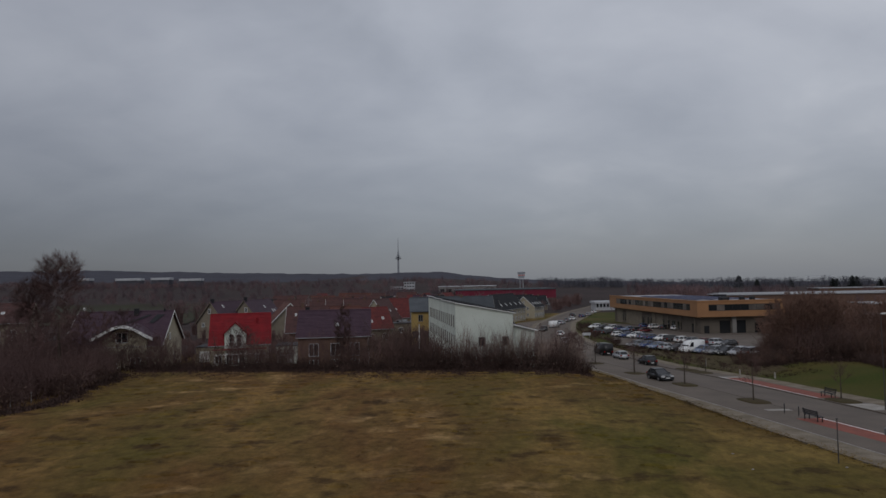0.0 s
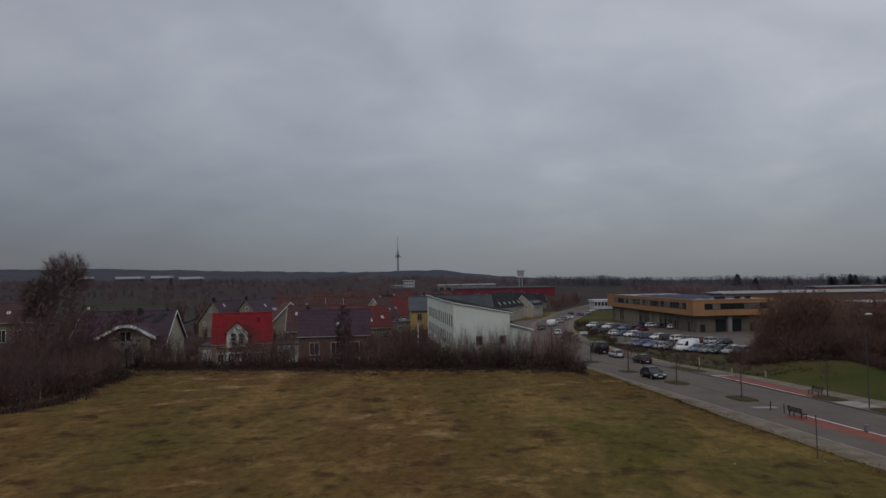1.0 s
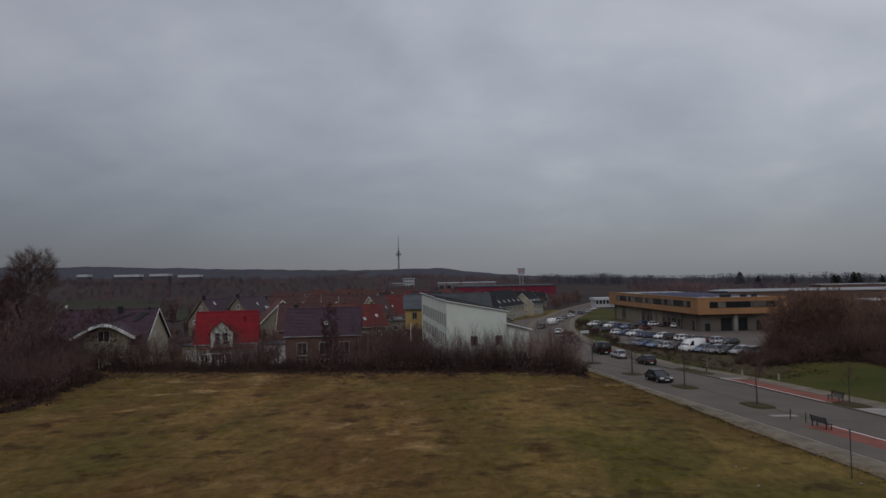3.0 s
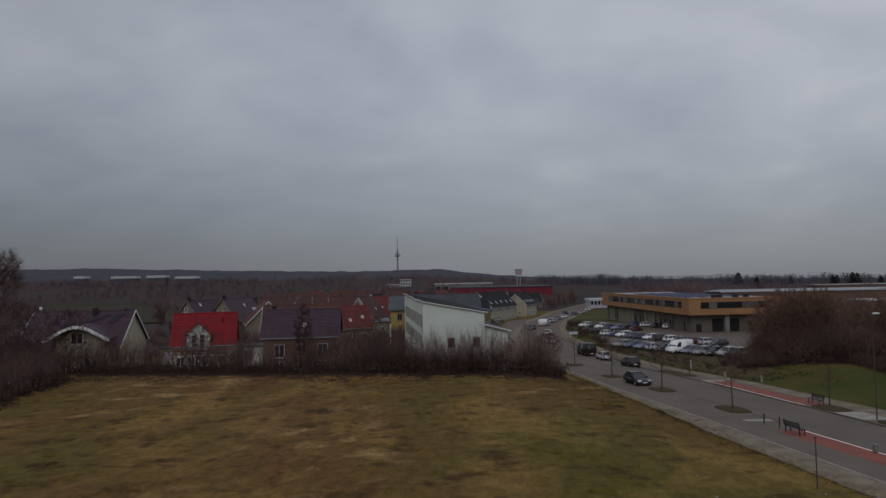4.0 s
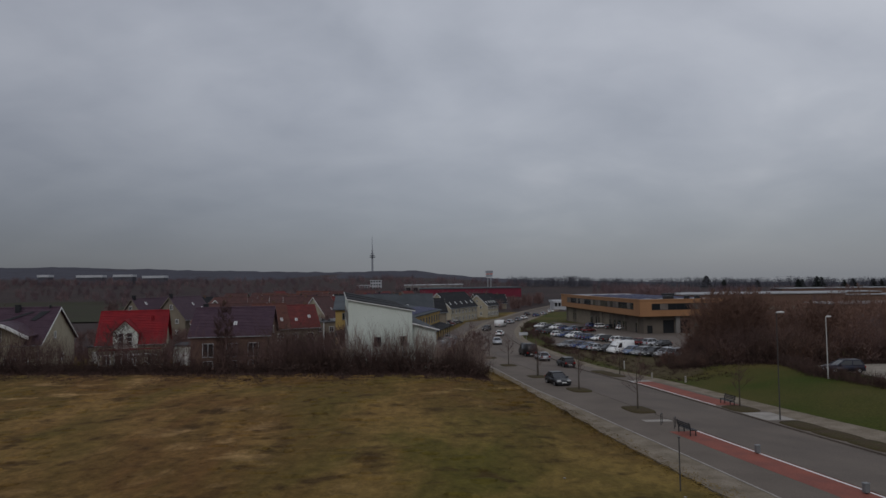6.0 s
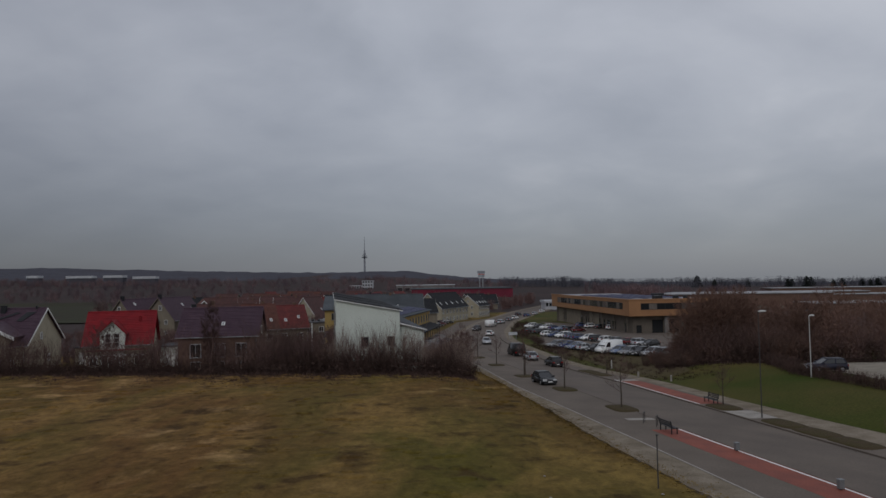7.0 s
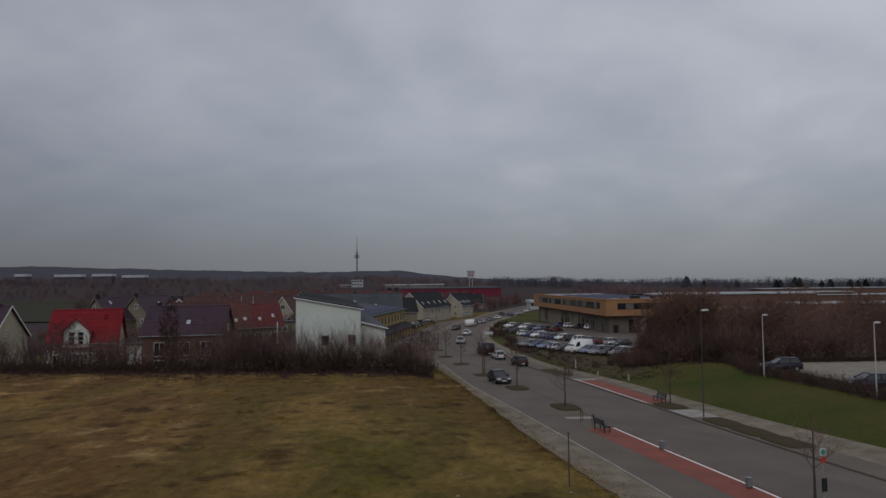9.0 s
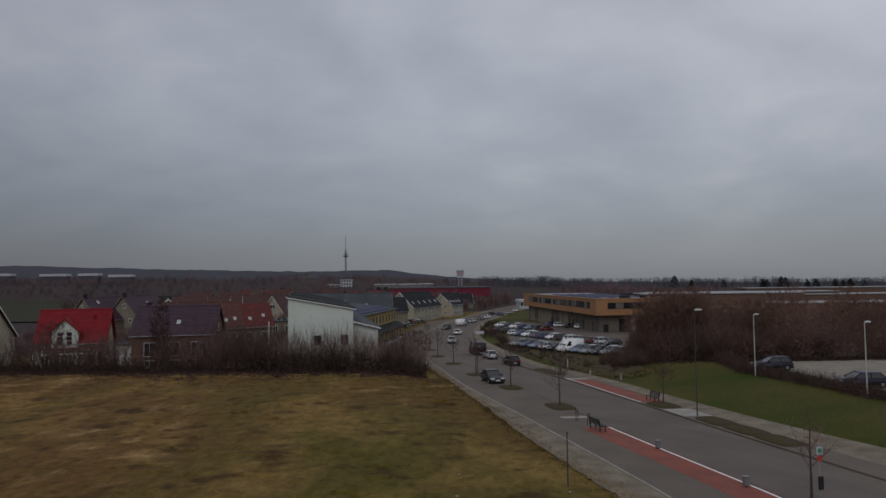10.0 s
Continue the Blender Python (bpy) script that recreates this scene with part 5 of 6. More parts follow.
    ob.scale = (s, s, sz or s)
    return tagged(ob, label, "shrub", group)


PILES = {}


def heap(meshes, x, y, s, group, sz=None):
    """Notes a shrub that becomes part of one joined thicket."""
    m = Matrix.Translation((x, y, zat(x, y))) @ Euler((0, 0, R.uniform(0, 6.28))).to_matrix().to_4x4() @ Matrix.Diagonal((s, s, sz or s, 1))
    PILES.setdefault(group, []).append((R.choice(meshes), m))


def join_heaps(labels):
    for group, items in PILES.items():
        vs, fs, mi, mats, k = [], [], [], [], 0
        for me, m in items:
            n = len(me.vertices)
            co = np.empty(n * 3)
            me.vertices.foreach_get("co", co)
            a = np.array(m)
            vs.append(co.reshape(n, 3) @ a[:3, :3].T + a[:3, 3])
            for p in me.polygons:
                fs.append(tuple(v + k for v in p.vertices))
                name = me.materials[p.material_index].name
                if name not in mats:
                    mats.append(name)
                mi.append(mats.index(name))
            k += n
        me = bpy.data.meshes.new(group)
        me.from_pydata(np.concatenate(vs).tolist(), [], fs)
        for name in mats:
            me.materials.append(bpy.data.materials[name])
        me.polygons.foreach_set("material_index", mi)
        me.update()
        tagged(new(group, me), labels[group], "shrubs", kind="stuff")


def tree(meshes, x, y, s, label, group, sz=None, up=0.0):
    ob = thing("bare_tree", (x, y, zat(x, y) + up), R.uniform(0, 360), label, "tree", group)
    ob.scale = (s, s, sz or s)
    tr, cr = R.choice(meshes)
    for n, me in (("trunk", tr), ("crown", cr)):
        p = new(n, me)
        p.parent = ob
    return ob


def hedge_y(x):
    return 89.4 - 0.115 * x


x = -42.0
while x < 24.5:
    for row in range(3):
        xx = x + R.uniform(-0.5, 0.5)
        if xx < 23.6:
            shrub(SHRUB_LOW, xx, hedge_y(xx) + row * 1.25 + R.uniform(-0.35, 0.35), R.uniform(0.75, 1.1) * (0.56 if xx < -1 else 0.9), "dense dark brown leafless hedge shrub", "hedge behind the meadow")
    x += 1.35
x = -44.0
while x < 23.5:
    shrub(SHRUB_PALE if x > 17.5 else SHRUB_TALL, x, hedge_y(x) + R.uniform(1.5, 4.0), R.uniform(0.75, 1.1) * (0.72 if x > 17.5 else 1.0), "tall thin leafless shrub in the hedge", "hedge behind the meadow")
    x += R.uniform(0.9, 2.0)
for x, y, s in ((-4.5, 96.5, 0.95), (-3.0, 101.0, 1.0), (-25.0, 97.5, 0.7), (-43.5, 99, 0.7), (-22.0, 101.0, 0.75), (-40.5, 104.0, 0.7), (-8.8, 99.5, 0.8), (-44.0, 106.0, 0.8), (-23.5, 105.0, 0.9), (-1.5, 98.0, 0.85), (-5.5, 103, 1.1), (1.8, 99.5, 0.85), (0.5, 103.5, 1.0), (-12.8, 100.5, 0.85), (3.6, 97.0, 0.55), (-7.2, 104.5, 1.1), (-2.2, 105.5, 1.1)):
    shrub(SHRUB_DARK, x, y, s, "large dark leafless bush behind the hedge", "bushes by the houses")
tree(TREE_SLIM, -10.7, 94.0, 0.98, "slender dark leafless tree in front of the brick house", "trees by the houses")
for x, y, s in ((-27.5, 100.0, 0.7), (22.0, 91.5, 0.55), (23.2, 95.0, 0.55)):
    tree(TREE_MID, x, y, s, "slender leafless tree behind the hedge", "trees by the houses")
for x, y in ((19.5, 94.0), (21.0, 97.5), (22.0, 103.0), (18.6, 101.0), (21.5, 108.0), (18.8, 95.6), (20.2, 92.2), (21.8, 92.6), (22.8, 91.0), (23.4, 94.5), (22.4, 96.0), (20.6, 100.2), (23.6, 99.0), (19.8, 104.5), (22.9, 106.0), (21.6, 90.2)):
    shrub(SHRUB_PALE, x, y, R.uniform(0.55, 0.75) if y < 96 else R.uniform(0.8, 1.0), "tall pale leafless shrub beside the path", "bushes by the houses")

for k in range(22):
    shrub(SHRUB_PALE if k % 3 else SHRUB_TALL, R.uniform(5.5, 22.5), R.uniform(90.0, 93.0), R.uniform(0.75, 1.1), "tall thin leafless shrub against the white wall", "bushes by the houses")

# thicket beside the meadow
for k in range(105):
    y = R.uniform(58, 95)
    edge_x = np.interp(y, [58, 62, 66, 73, 85, 95], [-43, -40.5, -38, -38.5, -40.5, -43])
    x = edge_x - abs(R.gauss(0, 11)) - 0.5
    near = (edge_x - x) < 5
    heap(SHRUB_BIG, x, y, R.uniform(0.5, 0.75) if near else R.uniform(0.7, 1.0), "meadow_thicket")
for x, y, s in ((-47.2, 85.0, 1.13), (-51.6, 86.5, 0.9)):
    tree(TREE_TALL, x, y, s, "tall leafless tree rising over the thicket", "trees of the meadow thicket")
for x, y, s in ((-45.5, 90, 0.95), (-50, 92, 1.05), (-54, 88, 1.0), (-44.0, 95.5, 0.9), (-57, 93, 0.95), (-60, 84, 0.8), (-47.5, 78, 0.85), (-66, 90, 0.8)):
    tree(TREE_MID, x, y, s, "brown leafless tree in the thicket", "trees of the meadow thicket")

# thicket across the street
for k in range(210):
    x = R.uniform(57, 135) if k < 120 else R.uniform(57, 74)
    front = np.interp(x, [53, 58, 66, 80, 135], [103, 101, 97, 95, 95])
    y = front + abs(R.gauss(0, 9 if x > 66 else 5))
    # dark-toned shrubs in front put the thicket's low shade into colour
    heap(SHRUB_DARK if y < front + 3 and R.random() < 0.6 else SHRUB_RED if R.random() < 0.6 else SHRUB_BIG, x, y, R.uniform(0.5, 0.85) if x > 60 else R.uniform(0.45, 0.7), "street_thicket")
for k in range(52):
    x = R.uniform(62, 140) if k < 30 else R.uniform(60, 76)
    y = np.interp(x, [53, 58, 66, 80, 135], [106, 104, 100, 98, 98]) + R.uniform(0, 20 if x > 66 else 9)
    tree(TREE_MID_RED, x, y, R.choice((0.7, 0.75, 0.8, 0.9, 1.1)), "reddish-brown leafless tree in the thicket", "trees across the street")
for k in range(34):
    x = R.uniform(53, 60.5)
    heap(SHRUB_DARK if R.random() < 0.6 else SHRUB_RED, x, R.uniform(99.5, 111), R.uniform(0.26, 0.4) + 0.02 * (x - 53), "street_thicket")
for x, y, k in ((57.0, 104.5, 0.8), (58.6, 107.5, 0.95), (60.4, 103.6, 1.05), (62.0, 106.5, 1.1), (63.8, 103.0, 0.95), (61.2, 110.0, 1.0), (65.5, 107.0, 1.1)):
    tree(TREE_MID_RED, x, y, k, "reddish-brown leafless tree in the thicket", "trees across the street")
# scrub behind the thicket, beyond the gravel car park
for k in range(120):
    x = R.uniform(84, 165)
    heap(SHRUB_RED if R.random() < 0.5 else SHRUB_BIG, x, R.uniform(112, 190), R.uniform(0.6, 1.0), "back_scrub")
# low planting between street and car parks
for k in range(60):
    t = R.random()
    x = np.interp(t, [0, 0.5, 1], [43.5, 47.0, 53.5]) + R.uniform(-3.0, 2.5)
    y = np.interp(t, [0, 0.5, 1], [140, 118, 98]) + R.uniform(-4, 4)
    heap(SHRUB_LOW, x, y, R.uniform(0.14, 0.34), "car_park_planting")
for k in range(50):
    y = R.uniform(150, 235)
    x = float(street_x(6, y)) + R.uniform(0.5, 4.5)
    heap(SHRUB_LOW, x, y, R.uniform(0.35, 0.6), "car_park_planting")
y = 42.0
while y < 96:
    x = float(np.interp(y, [40, 55, 63, 70, 81, 96], [64.5, 62.6, 61.8, 61.6, 60.6, 64.8]))
    for o in (0.0, 0.8):
        heap(SHRUB_LOW, x + o + R.uniform(-0.2, 0.2), y + R.uniform(-0.2, 0.2), R.uniform(0.36, 0.52), "gravel_lot_hedge")
    y += 0.85
join_heaps({"back_scrub": "reddish-brown leafless scrub behind the car parks", "meadow_thicket": "dense dark brown leafless thicket beside the meadow", "street_thicket": "dense reddish-brown leafless thicket across the street",
            "car_park_planting": "low brown leafless shrubs along the car park", "gravel_lot_hedge": "low clipped leafless hedge of the gravel car park"})

for x, y in TREES_LEFT:
    tree(TREE_STREET, x, y, R.uniform(0.9, 1.08), "young leafless street tree in its bed", "young street trees", up=0.15)
tree(TREE_STREET, 30.6, 91.2, 0.9, "young leafless street tree in its bed", "young street trees", up=0.1)
for x, y in ((46.2, 68.6), (41.5, 37.9), (43.0, 97.5)):
    tree(TREE_STREET, x, y, R.uniform(0.85, 0.95), "young leafless street tree in its bed", "young street trees", up=0.15)


# ---- vehicles ----
def car(name, color_mat, label, length=4.3, width=1.78, tall=1.48, style="hatch"):
    ob = thing(name, (0, 0, 0), 0, label, "car" if style != "van" else "van")
    hl, hw = length / 2, width / 2
    low, belt = 0.22, (0.92 if style == "hatch" else 1.02 if style == "suv" else 1.15)
    if style == "van":
        outline = [(-hl, low), (-hl, 1.2), (-hl + 0.02, tall), (hl - 1.75, tall), (hl - 0.95, belt + 0.1), (hl - 0.15, 0.98), (hl, 0.75), (hl, low + 0.08), (hl - 0.1, low)]
    else:
        outline = [(-hl + 0.05, low + 0.05), (-hl, 0.55), (-hl + 0.06, belt - 0.06), (-hl + 0.35, belt), (hl - 1.25, belt), (hl - 0.35, belt - 0.14), (hl - 0.06, belt - 0.28), (hl, 0.52), (hl - 0.04, low + 0.02)]
    bm = bmesh.new()
    prism(bm, outline, -hw, hw)
    sides = [e for e in bm.edges if abs(abs(e.verts[0].co.y) - hw) < 1e-5 and abs(e.verts[0].co.y - e.verts[1].co.y) < 1e-5]
    bmesh.ops.bevel(bm, geom=sides, offset=0.11, segments=2, affect="EDGES")
    body = part("body", bm, color_mat, ob)
    body.data.polygons.foreach_set("use_smooth", [True] * len(body.data.polygons))
    if style == "van":
        for s in (-1, 1):
            bm = bmesh.new()
            prism(bm, [(hl - 2.3, belt + 0.02), (hl - 1.05, belt + 0.02), (hl - 1.72, tall - 0.22), (hl - 2.3, tall - 0.22)], s * (hw + 0.004), s * (hw - 0.03))
            part("side_window", bm, "car_glass", ob)
        bm = bmesh.new()
        a, b = Vector((hl - 1.0, 0, belt + 0.14)), Vector((hl - 1.70, 0, tall - 0.12))
        nrm = Vector((0.7, 0, 0.7)) * 0.02
        vs = [bm.verts.new((p.x + nrm.x, y, p.z + nrm.z)) for p, y in ((a, -hw + 0.16), (a, hw - 0.16), (b, hw - 0.2), (b, -hw + 0.2))]
        bm.faces.new(vs)
        part("windscreen", bm, "car_glass", ob)
    else:
        rear = -hl + (0.16 if style == "suv" else 0.30)
        b0, b1, t0, t1 = rear, hl - 1.18, rear + (0.32 if style == "suv" else 0.55), hl - 2.05
        bw, tw = hw - 0.09, hw - 0.27
        z0, z1 = belt - 0.01, tall - 0.05
        ring0 = [(b0, -bw, z0), (b1, -bw, z0), (b1, bw, z0), (b0, bw, z0)]
        ring1 = [(t0, -tw, z1), (t1, -tw, z1), (t1, tw, z1), (t0, tw, z1)]
        bm = bmesh.new()
        va, vb = [bm.verts.new(p) for p in ring0], [bm.verts.new(p) for p in ring1]
        for i in range(4):
            j = (i + 1) % 4
            bm.faces.new((va[i], va[j], vb[j], vb[i]))
        bm.faces.new(vb)
        part("glazing", bm, "car_glass", ob, "tinted glass")
        bm = bmesh.new()
        box(bm, t0 - 0.10, t1 + 0.05, -tw - 0.04, tw + 0.04, z1 - 0.02, tall, 0.03)
        part("roof", bm, color_mat, ob)
        mid0, mid1 = b0 * 0.5 + b1 * 0.5 - 0.15, t0 * 0.5 + t1 * 0.5
        for s in (-1, 1):
            for p, q in (((b0, s * bw, z0), (t0, s * tw, z1)), ((b1, s * bw, z0), (t1, s * tw, z1)), ((mid0, s * (bw + 0.005), z0), (mid1, s * (tw + 0.005), z1))):
                bm = bmesh.new()
                cyl(bm, p, q, 0.055, 0.05, 5)
                part("pillar", bm, color_mat, ob)
            bm = bmesh.new()
            box(bm, b1 - 0.32, b1 - 0.12, s * (hw + 0.0), s * (hw + 0.16), belt - 0.02, belt + 0.12, 0.02)
            part("mirror", bm, color_mat, ob)
    wr = 0.32 if style != "suv" else 0.35
    for sx in (-hl + 0.78, hl - 0.82):
        for s in (-1, 1):
            bm = bmesh.new()
            cyl(bm, (sx, s * (hw - 0.20), wr), (sx, s * (hw + 0.012), wr), wr, sides=14)
            wh = part("wheel", bm, "tyre", ob)
            bm = bmesh.new()
            cyl(bm, (sx, s * (hw - 0.02), wr), (sx, s * (hw + 0.025), wr), wr * 0.62, wr * 0.55, 10)
            part("rim", bm, "rim", wh)
    for s in (-1, 1):
        bm = bmesh.new()
        box(bm, hl - 0.20, hl - 0.01, s * (hw - 0.48), s * (hw - 0.10), 0.60, 0.76, 0.03)
        part("headlight", bm, "lamp_lens", ob)
        bm = bmesh.new()
        box(bm, -hl - 0.012, -hl + 0.14, s * (hw - 0.36), s * (hw - 0.08), 0.66, 0.90, 0.02)
        part("tail_light", bm, "tail_lens", ob)
    for x0, x1 in ((hl - 0.06, hl + 0.03), (-hl - 0.03, -hl + 0.06)):
        bm = bmesh.new()
        box(bm, x0, x1, -hw + 0.14, hw - 0.14, 0.26, 0.44, 0.02)
        part("bumper", bm, "plastic", ob)
        bm = bmesh.new()
        xx = x1 if x1 > hl else x0 - 0.01
        box(bm, xx - 0.004, xx + 0.012, -0.26, 0.26, 0.44, 0.55)
        part("number_plate", bm, "trim_white", ob)
    return ob


PAINTS = {"black": (0.006, 0.006, 0.007), "charcoal": (0.024, 0.023, 0.024), "silver": (0.42, 0.43, 0.45), "white": (0.74, 0.74, 0.73), "blue": (0.035, 0.055, 0.14), "slate blue": (0.16, 0.20, 0.29), "navy": (0.016, 0.017, 0.032), "dark red": (0.11, 0.014, 0.016), "grey": (0.20, 0.205, 0.215)}
PAINT_M = {k: paint(k.replace(" ", "_"), c, 0.0 if k in ("white", "black") else 0.35) for k, c in PAINTS.items()}
STYLES = {"hatch": (4.1, 1.76, 1.46), "suv": (4.3, 1.80, 1.58), "estate": (4.6, 1.80, 1.47)}
CARS = {}


def put_car(color, style, x, y, turn, where, group="parked cars", up=0.0):
    slope_x = math.degrees(math.atan2(zat(x + math.cos(radians(turn)) * 2, y + math.sin(radians(turn)) * 2) - zat(x - math.cos(radians(turn)) * 2, y - math.sin(radians(turn)) * 2), 4))
    m = Matrix.Translation((x, y, zat(x, y) + up)) @ Euler((0, 0, radians(turn))).to_matrix().to_4x4() @ Euler((0, -radians(slope_x), 0)).to_matrix().to_4x4()
    key = (color, style)
    if key not in CARS:
        if style == "van":
            ob = car("delivery_van", PAINT_M[color], "", 5.6, 1.98, 2.25, "van")
        else:
            l, w, t = STYLES[style]
            ob = car("car", PAINT_M[color], "", l, w, t, "suv" if style == "suv" else "hatch")
        ob.matrix_basis = m
        CARS[key] = ob
    else:
        ob = copy_thing(CARS[key], m)
    kind_words = {"hatch": "hatchback", "suv": "tall off-road car", "estate": "estate car", "van": "delivery van"}[style]
    tagged(ob, color + " " + kind_words + " " + where, "van" if style == "van" else "car", group)
    return ob


HEAD = 97.5
put_car("black", "hatch", 31.3, 81.8, 280, "standing on the grey carriageway", up=0.02)
put_car("charcoal", "suv", 38.1, 110.4, HEAD, "parked at the kerb", up=0.02)
put_car("silver", "hatch", 35.9, 119.5, HEAD, "parked at the kerb", up=0.02)
put_car("charcoal", "van", 34.5, 127.2, HEAD, "parked at the kerb", up=0.02)
put_car("silver", "estate", 31.6, 154.0, 268, "driving on the street", up=0.02)
put_car("white", "hatch", 35.2, 182.0, 75, "driving on the street", up=0.02)
put_car("black", "suv", 33.6, 205.0, 248, "driving on the street", up=0.02)
for k, (x, y, c, s) in enumerate(((39.6, 222, "white", "van"), (41.5, 232, "charcoal", "hatch"), (45.0, 240, "silver", "estate"), (50.0, 256, "grey", "hatch"), (54.0, 268, "white", "hatch"), (62.0, 288, "blue", "suv"), (68.0, 304, "silver", "hatch"), (60.0, 300, "black", "hatch"), (75.0, 325, "white", "hatch"))):
    put_car(c, s, x, y, 62 if k < 4 else 57, "in the queue on the street", "cars on the street", up=0.02)
for k, (x, y) in enumerate(((19.8, 206), (20.8, 214), (21.8, 222), (23.0, 230), (24.3, 238), (26.2, 246))):
    put_car(("black", "charcoal", "black", "dark red", "charcoal", "black")[k], ("suv", "hatch", "estate")[k % 3], x, y, 352, "parked beside the row houses", "cars by the row houses", up=0.05)
for k in range(9):
    s = -12.5 + k * 3.0
    put_car(("black", "charcoal", "black", "grey", "charcoal", "black", "dark red", "charcoal", "black")[k], ("hatch", "estate", "suv")[k % 3], 11.2 + 0.191 * s + 0.982 * 8.6, 149.8 + 0.982 * s - 0.191 * 8.6, -11, "under the carport roof", "cars by the row houses", up=0.03)
CR = random.Random(5)
# rows of the car park: start, end, colours
ROWS = [
    ((44.5, 143.0), (60.5, 112.0), ("grey", "blue", "slate blue", "silver", "charcoal", "white/van", "slate blue", "grey", "charcoal", "silver", "grey", "silver")),
    ((48.5, 176.0), (64.5, 137.0), ("white", "blue", "white/suv", "slate blue", "blue", "white", "charcoal/suv", "white", "grey", "dark red", "silver/suv", "charcoal")),
    ((50.5, 214.0), (62.0, 188.0), ("white/suv", "charcoal", "white/suv", "blue", "slate blue", "charcoal", "dark red")),
    ((66.0, 214.0), (74.0, 196.0), ("blue", "white", "charcoal", "white")),
    ((46.5, 190.0), (52.0, 180.0), ("black", "charcoal", "black")),
]
for (x0, y0), (x1, y1), colours in ROWS:
    facing = math.degrees(math.atan2(y1 - y0, x1 - x0)) - 90
    for k, c in enumerate(colours):
        t = (k + 0.5) / len(colours)
        c, _, s = c.partition("/")
        put_car(c, s or CR.choice(("hatch", "hatch", "estate")), x0 + (x1 - x0) * t + CR.uniform(-0.3, 0.3), y0 + (y1 - y0) * t + CR.uniform(-0.3, 0.3), facing + CR.choice((0, 180)) + CR.uniform(-3, 3), "parked in the car park", "cars in the car park", up=0.09)
put_car("navy", "suv", 64.9, 82.2, 175, "parked on pale gravel behind the hedge", "cars on the gravel", up=0.08)
put_car("navy", "estate", 65.3, 67.4, 172, "parked on pale gravel behind the hedge", "cars on the gravel", up=0.08)
put_car("white", "hatch", 64.0, 109.0, 200, "glimpsed behind the thicket", "cars in the car park", up=0.05)


# ---- street furniture ----
def street_lamp(x, y, tall, mat, arm, turn, label):
    ob = thing("street_lamp", (x, y, zat(x, y) + 0.05), turn, label, "street lamp", "street lamps")
    bm = bmesh.new()
    k = 0.75 if mat == "metal_mid" else 0.85
    cyl(bm, (0, 0, -0.1), (0, 0, 1.2), 0.08 * k, 0.075 * k, 10)
    cyl(bm, (0, 0, 1.2), (0, 0, tall), 0.065 * k, 0.045 * k, 10)
    part("pole", bm, mat, ob)
    bm = bmesh.new()
    cyl(bm, (0, 0, tall - 0.06), (arm, 0, tall + 0.02), 0.035, 0.03, 8)
    part("arm", bm, mat, ob)
    bm = bmesh.new()
    r = bmesh.ops.create_uvsphere(bm, u_segments=12, v_segments=8, radius=1.0)
    for v in r["verts"]:
        v.co = Vector((v.co.x * 0.42 + arm + 0.3, v.co.y * 0.17, v.co.z * (0.12 if v.co.z > 0 else 0.05) + tall + 0.04))
    hd = part("lamp_head", bm, "pole_white", ob)
    bm = bmesh.new()
    box(bm, arm, arm + 0.55, -0.11, 0.11, tall - 0.02, tall - 0.012)
    part("diffuser", bm, "lamp_lens", hd)
    return ob


street_lamp(60.55, 78.0, 6.75, "pole_white", 0.12, 20, "slender white street lamp beside the hedge")
street_lamp(62.0, 62.0, 6.5, "pole_white", 0.12, 20, "slender white street lamp beside the hedge")
street_lamp(46.6, 62.1, 9.2, "metal_mid", 0.1, 10, "tall dark street lamp at the kerb")

post = thing("wooden_post", (30.0, 41.2, zat(30, 41.2)), 0, "thin dark post with a small cap at the meadow edge", "post")
bm = bmesh.new()
cyl(bm, (0, 0, -0.3), (0, 0, 2.8), 0.04, 0.033, 8)
part("shaft", bm, "metal_mid", post)
bm = bmesh.new()
box(bm, -0.06, 0.06, -0.05, 0.05, 2.8, 2.88, 0.015)
part("cap", bm, "metal_mid", post)


def bench(x, y, turn, label):
    ob = thing("bench", (x, y, zat(x, y) + 0.12), turn, label, "bench", "benches along the street")
    for k in range(4):
        bm = bmesh.new()
        box(bm, -0.9, 0.9, -0.24 + k * 0.13, -0.14 + k * 0.13, 0.43, 0.47, 0.01)
        part("seat_slat", bm, "metal_dark", ob)
    for k in range(3):
        bm = bmesh.new()
        box(bm, -0.9, 0.9, 0.27 + k * 0.03, 0.30 + k * 0.03, 0.53 + k * 0.14, 0.63 + k * 0.14, 0.01)
        part("back_slat", bm, "metal_dark", ob)
    for s in (-0.75, 0.75):
        bm = bmesh.new()
        box(bm, s - 0.03, s + 0.03, -0.22, -0.16, 0, 0.43)
        box(bm, s - 0.03, s + 0.03, 0.22, 0.28, 0, 0.55)
        box(bm, s - 0.03, s + 0.03, -0.22, 0.28, 0.38, 0.428)
        cyl(bm, (s, 0.25, 0.5), (s, 0.36, 0.98), 0.03, 0.03, 6)
        part("leg_frame", bm, "metal_dark", ob)
    return ob


bench(35.55, 54.3, 101, "black slatted bench on the grey paving")
bench(45.7, 70.2, -80, "black slatted bench beside a planting bed")


def bollard(x, y, tall, r, mat, label):
    ob = thing("bollard", (x, y, zat(x, y) + 0.12), 8, label, "bollard", "bollards along the street")
    bm = bmesh.new()
    cyl(bm, (0, 0, 0), (0, 0, tall), r, r * 0.92, 10)
    part("shaft", bm, mat, ob)
    bm = bmesh.new()
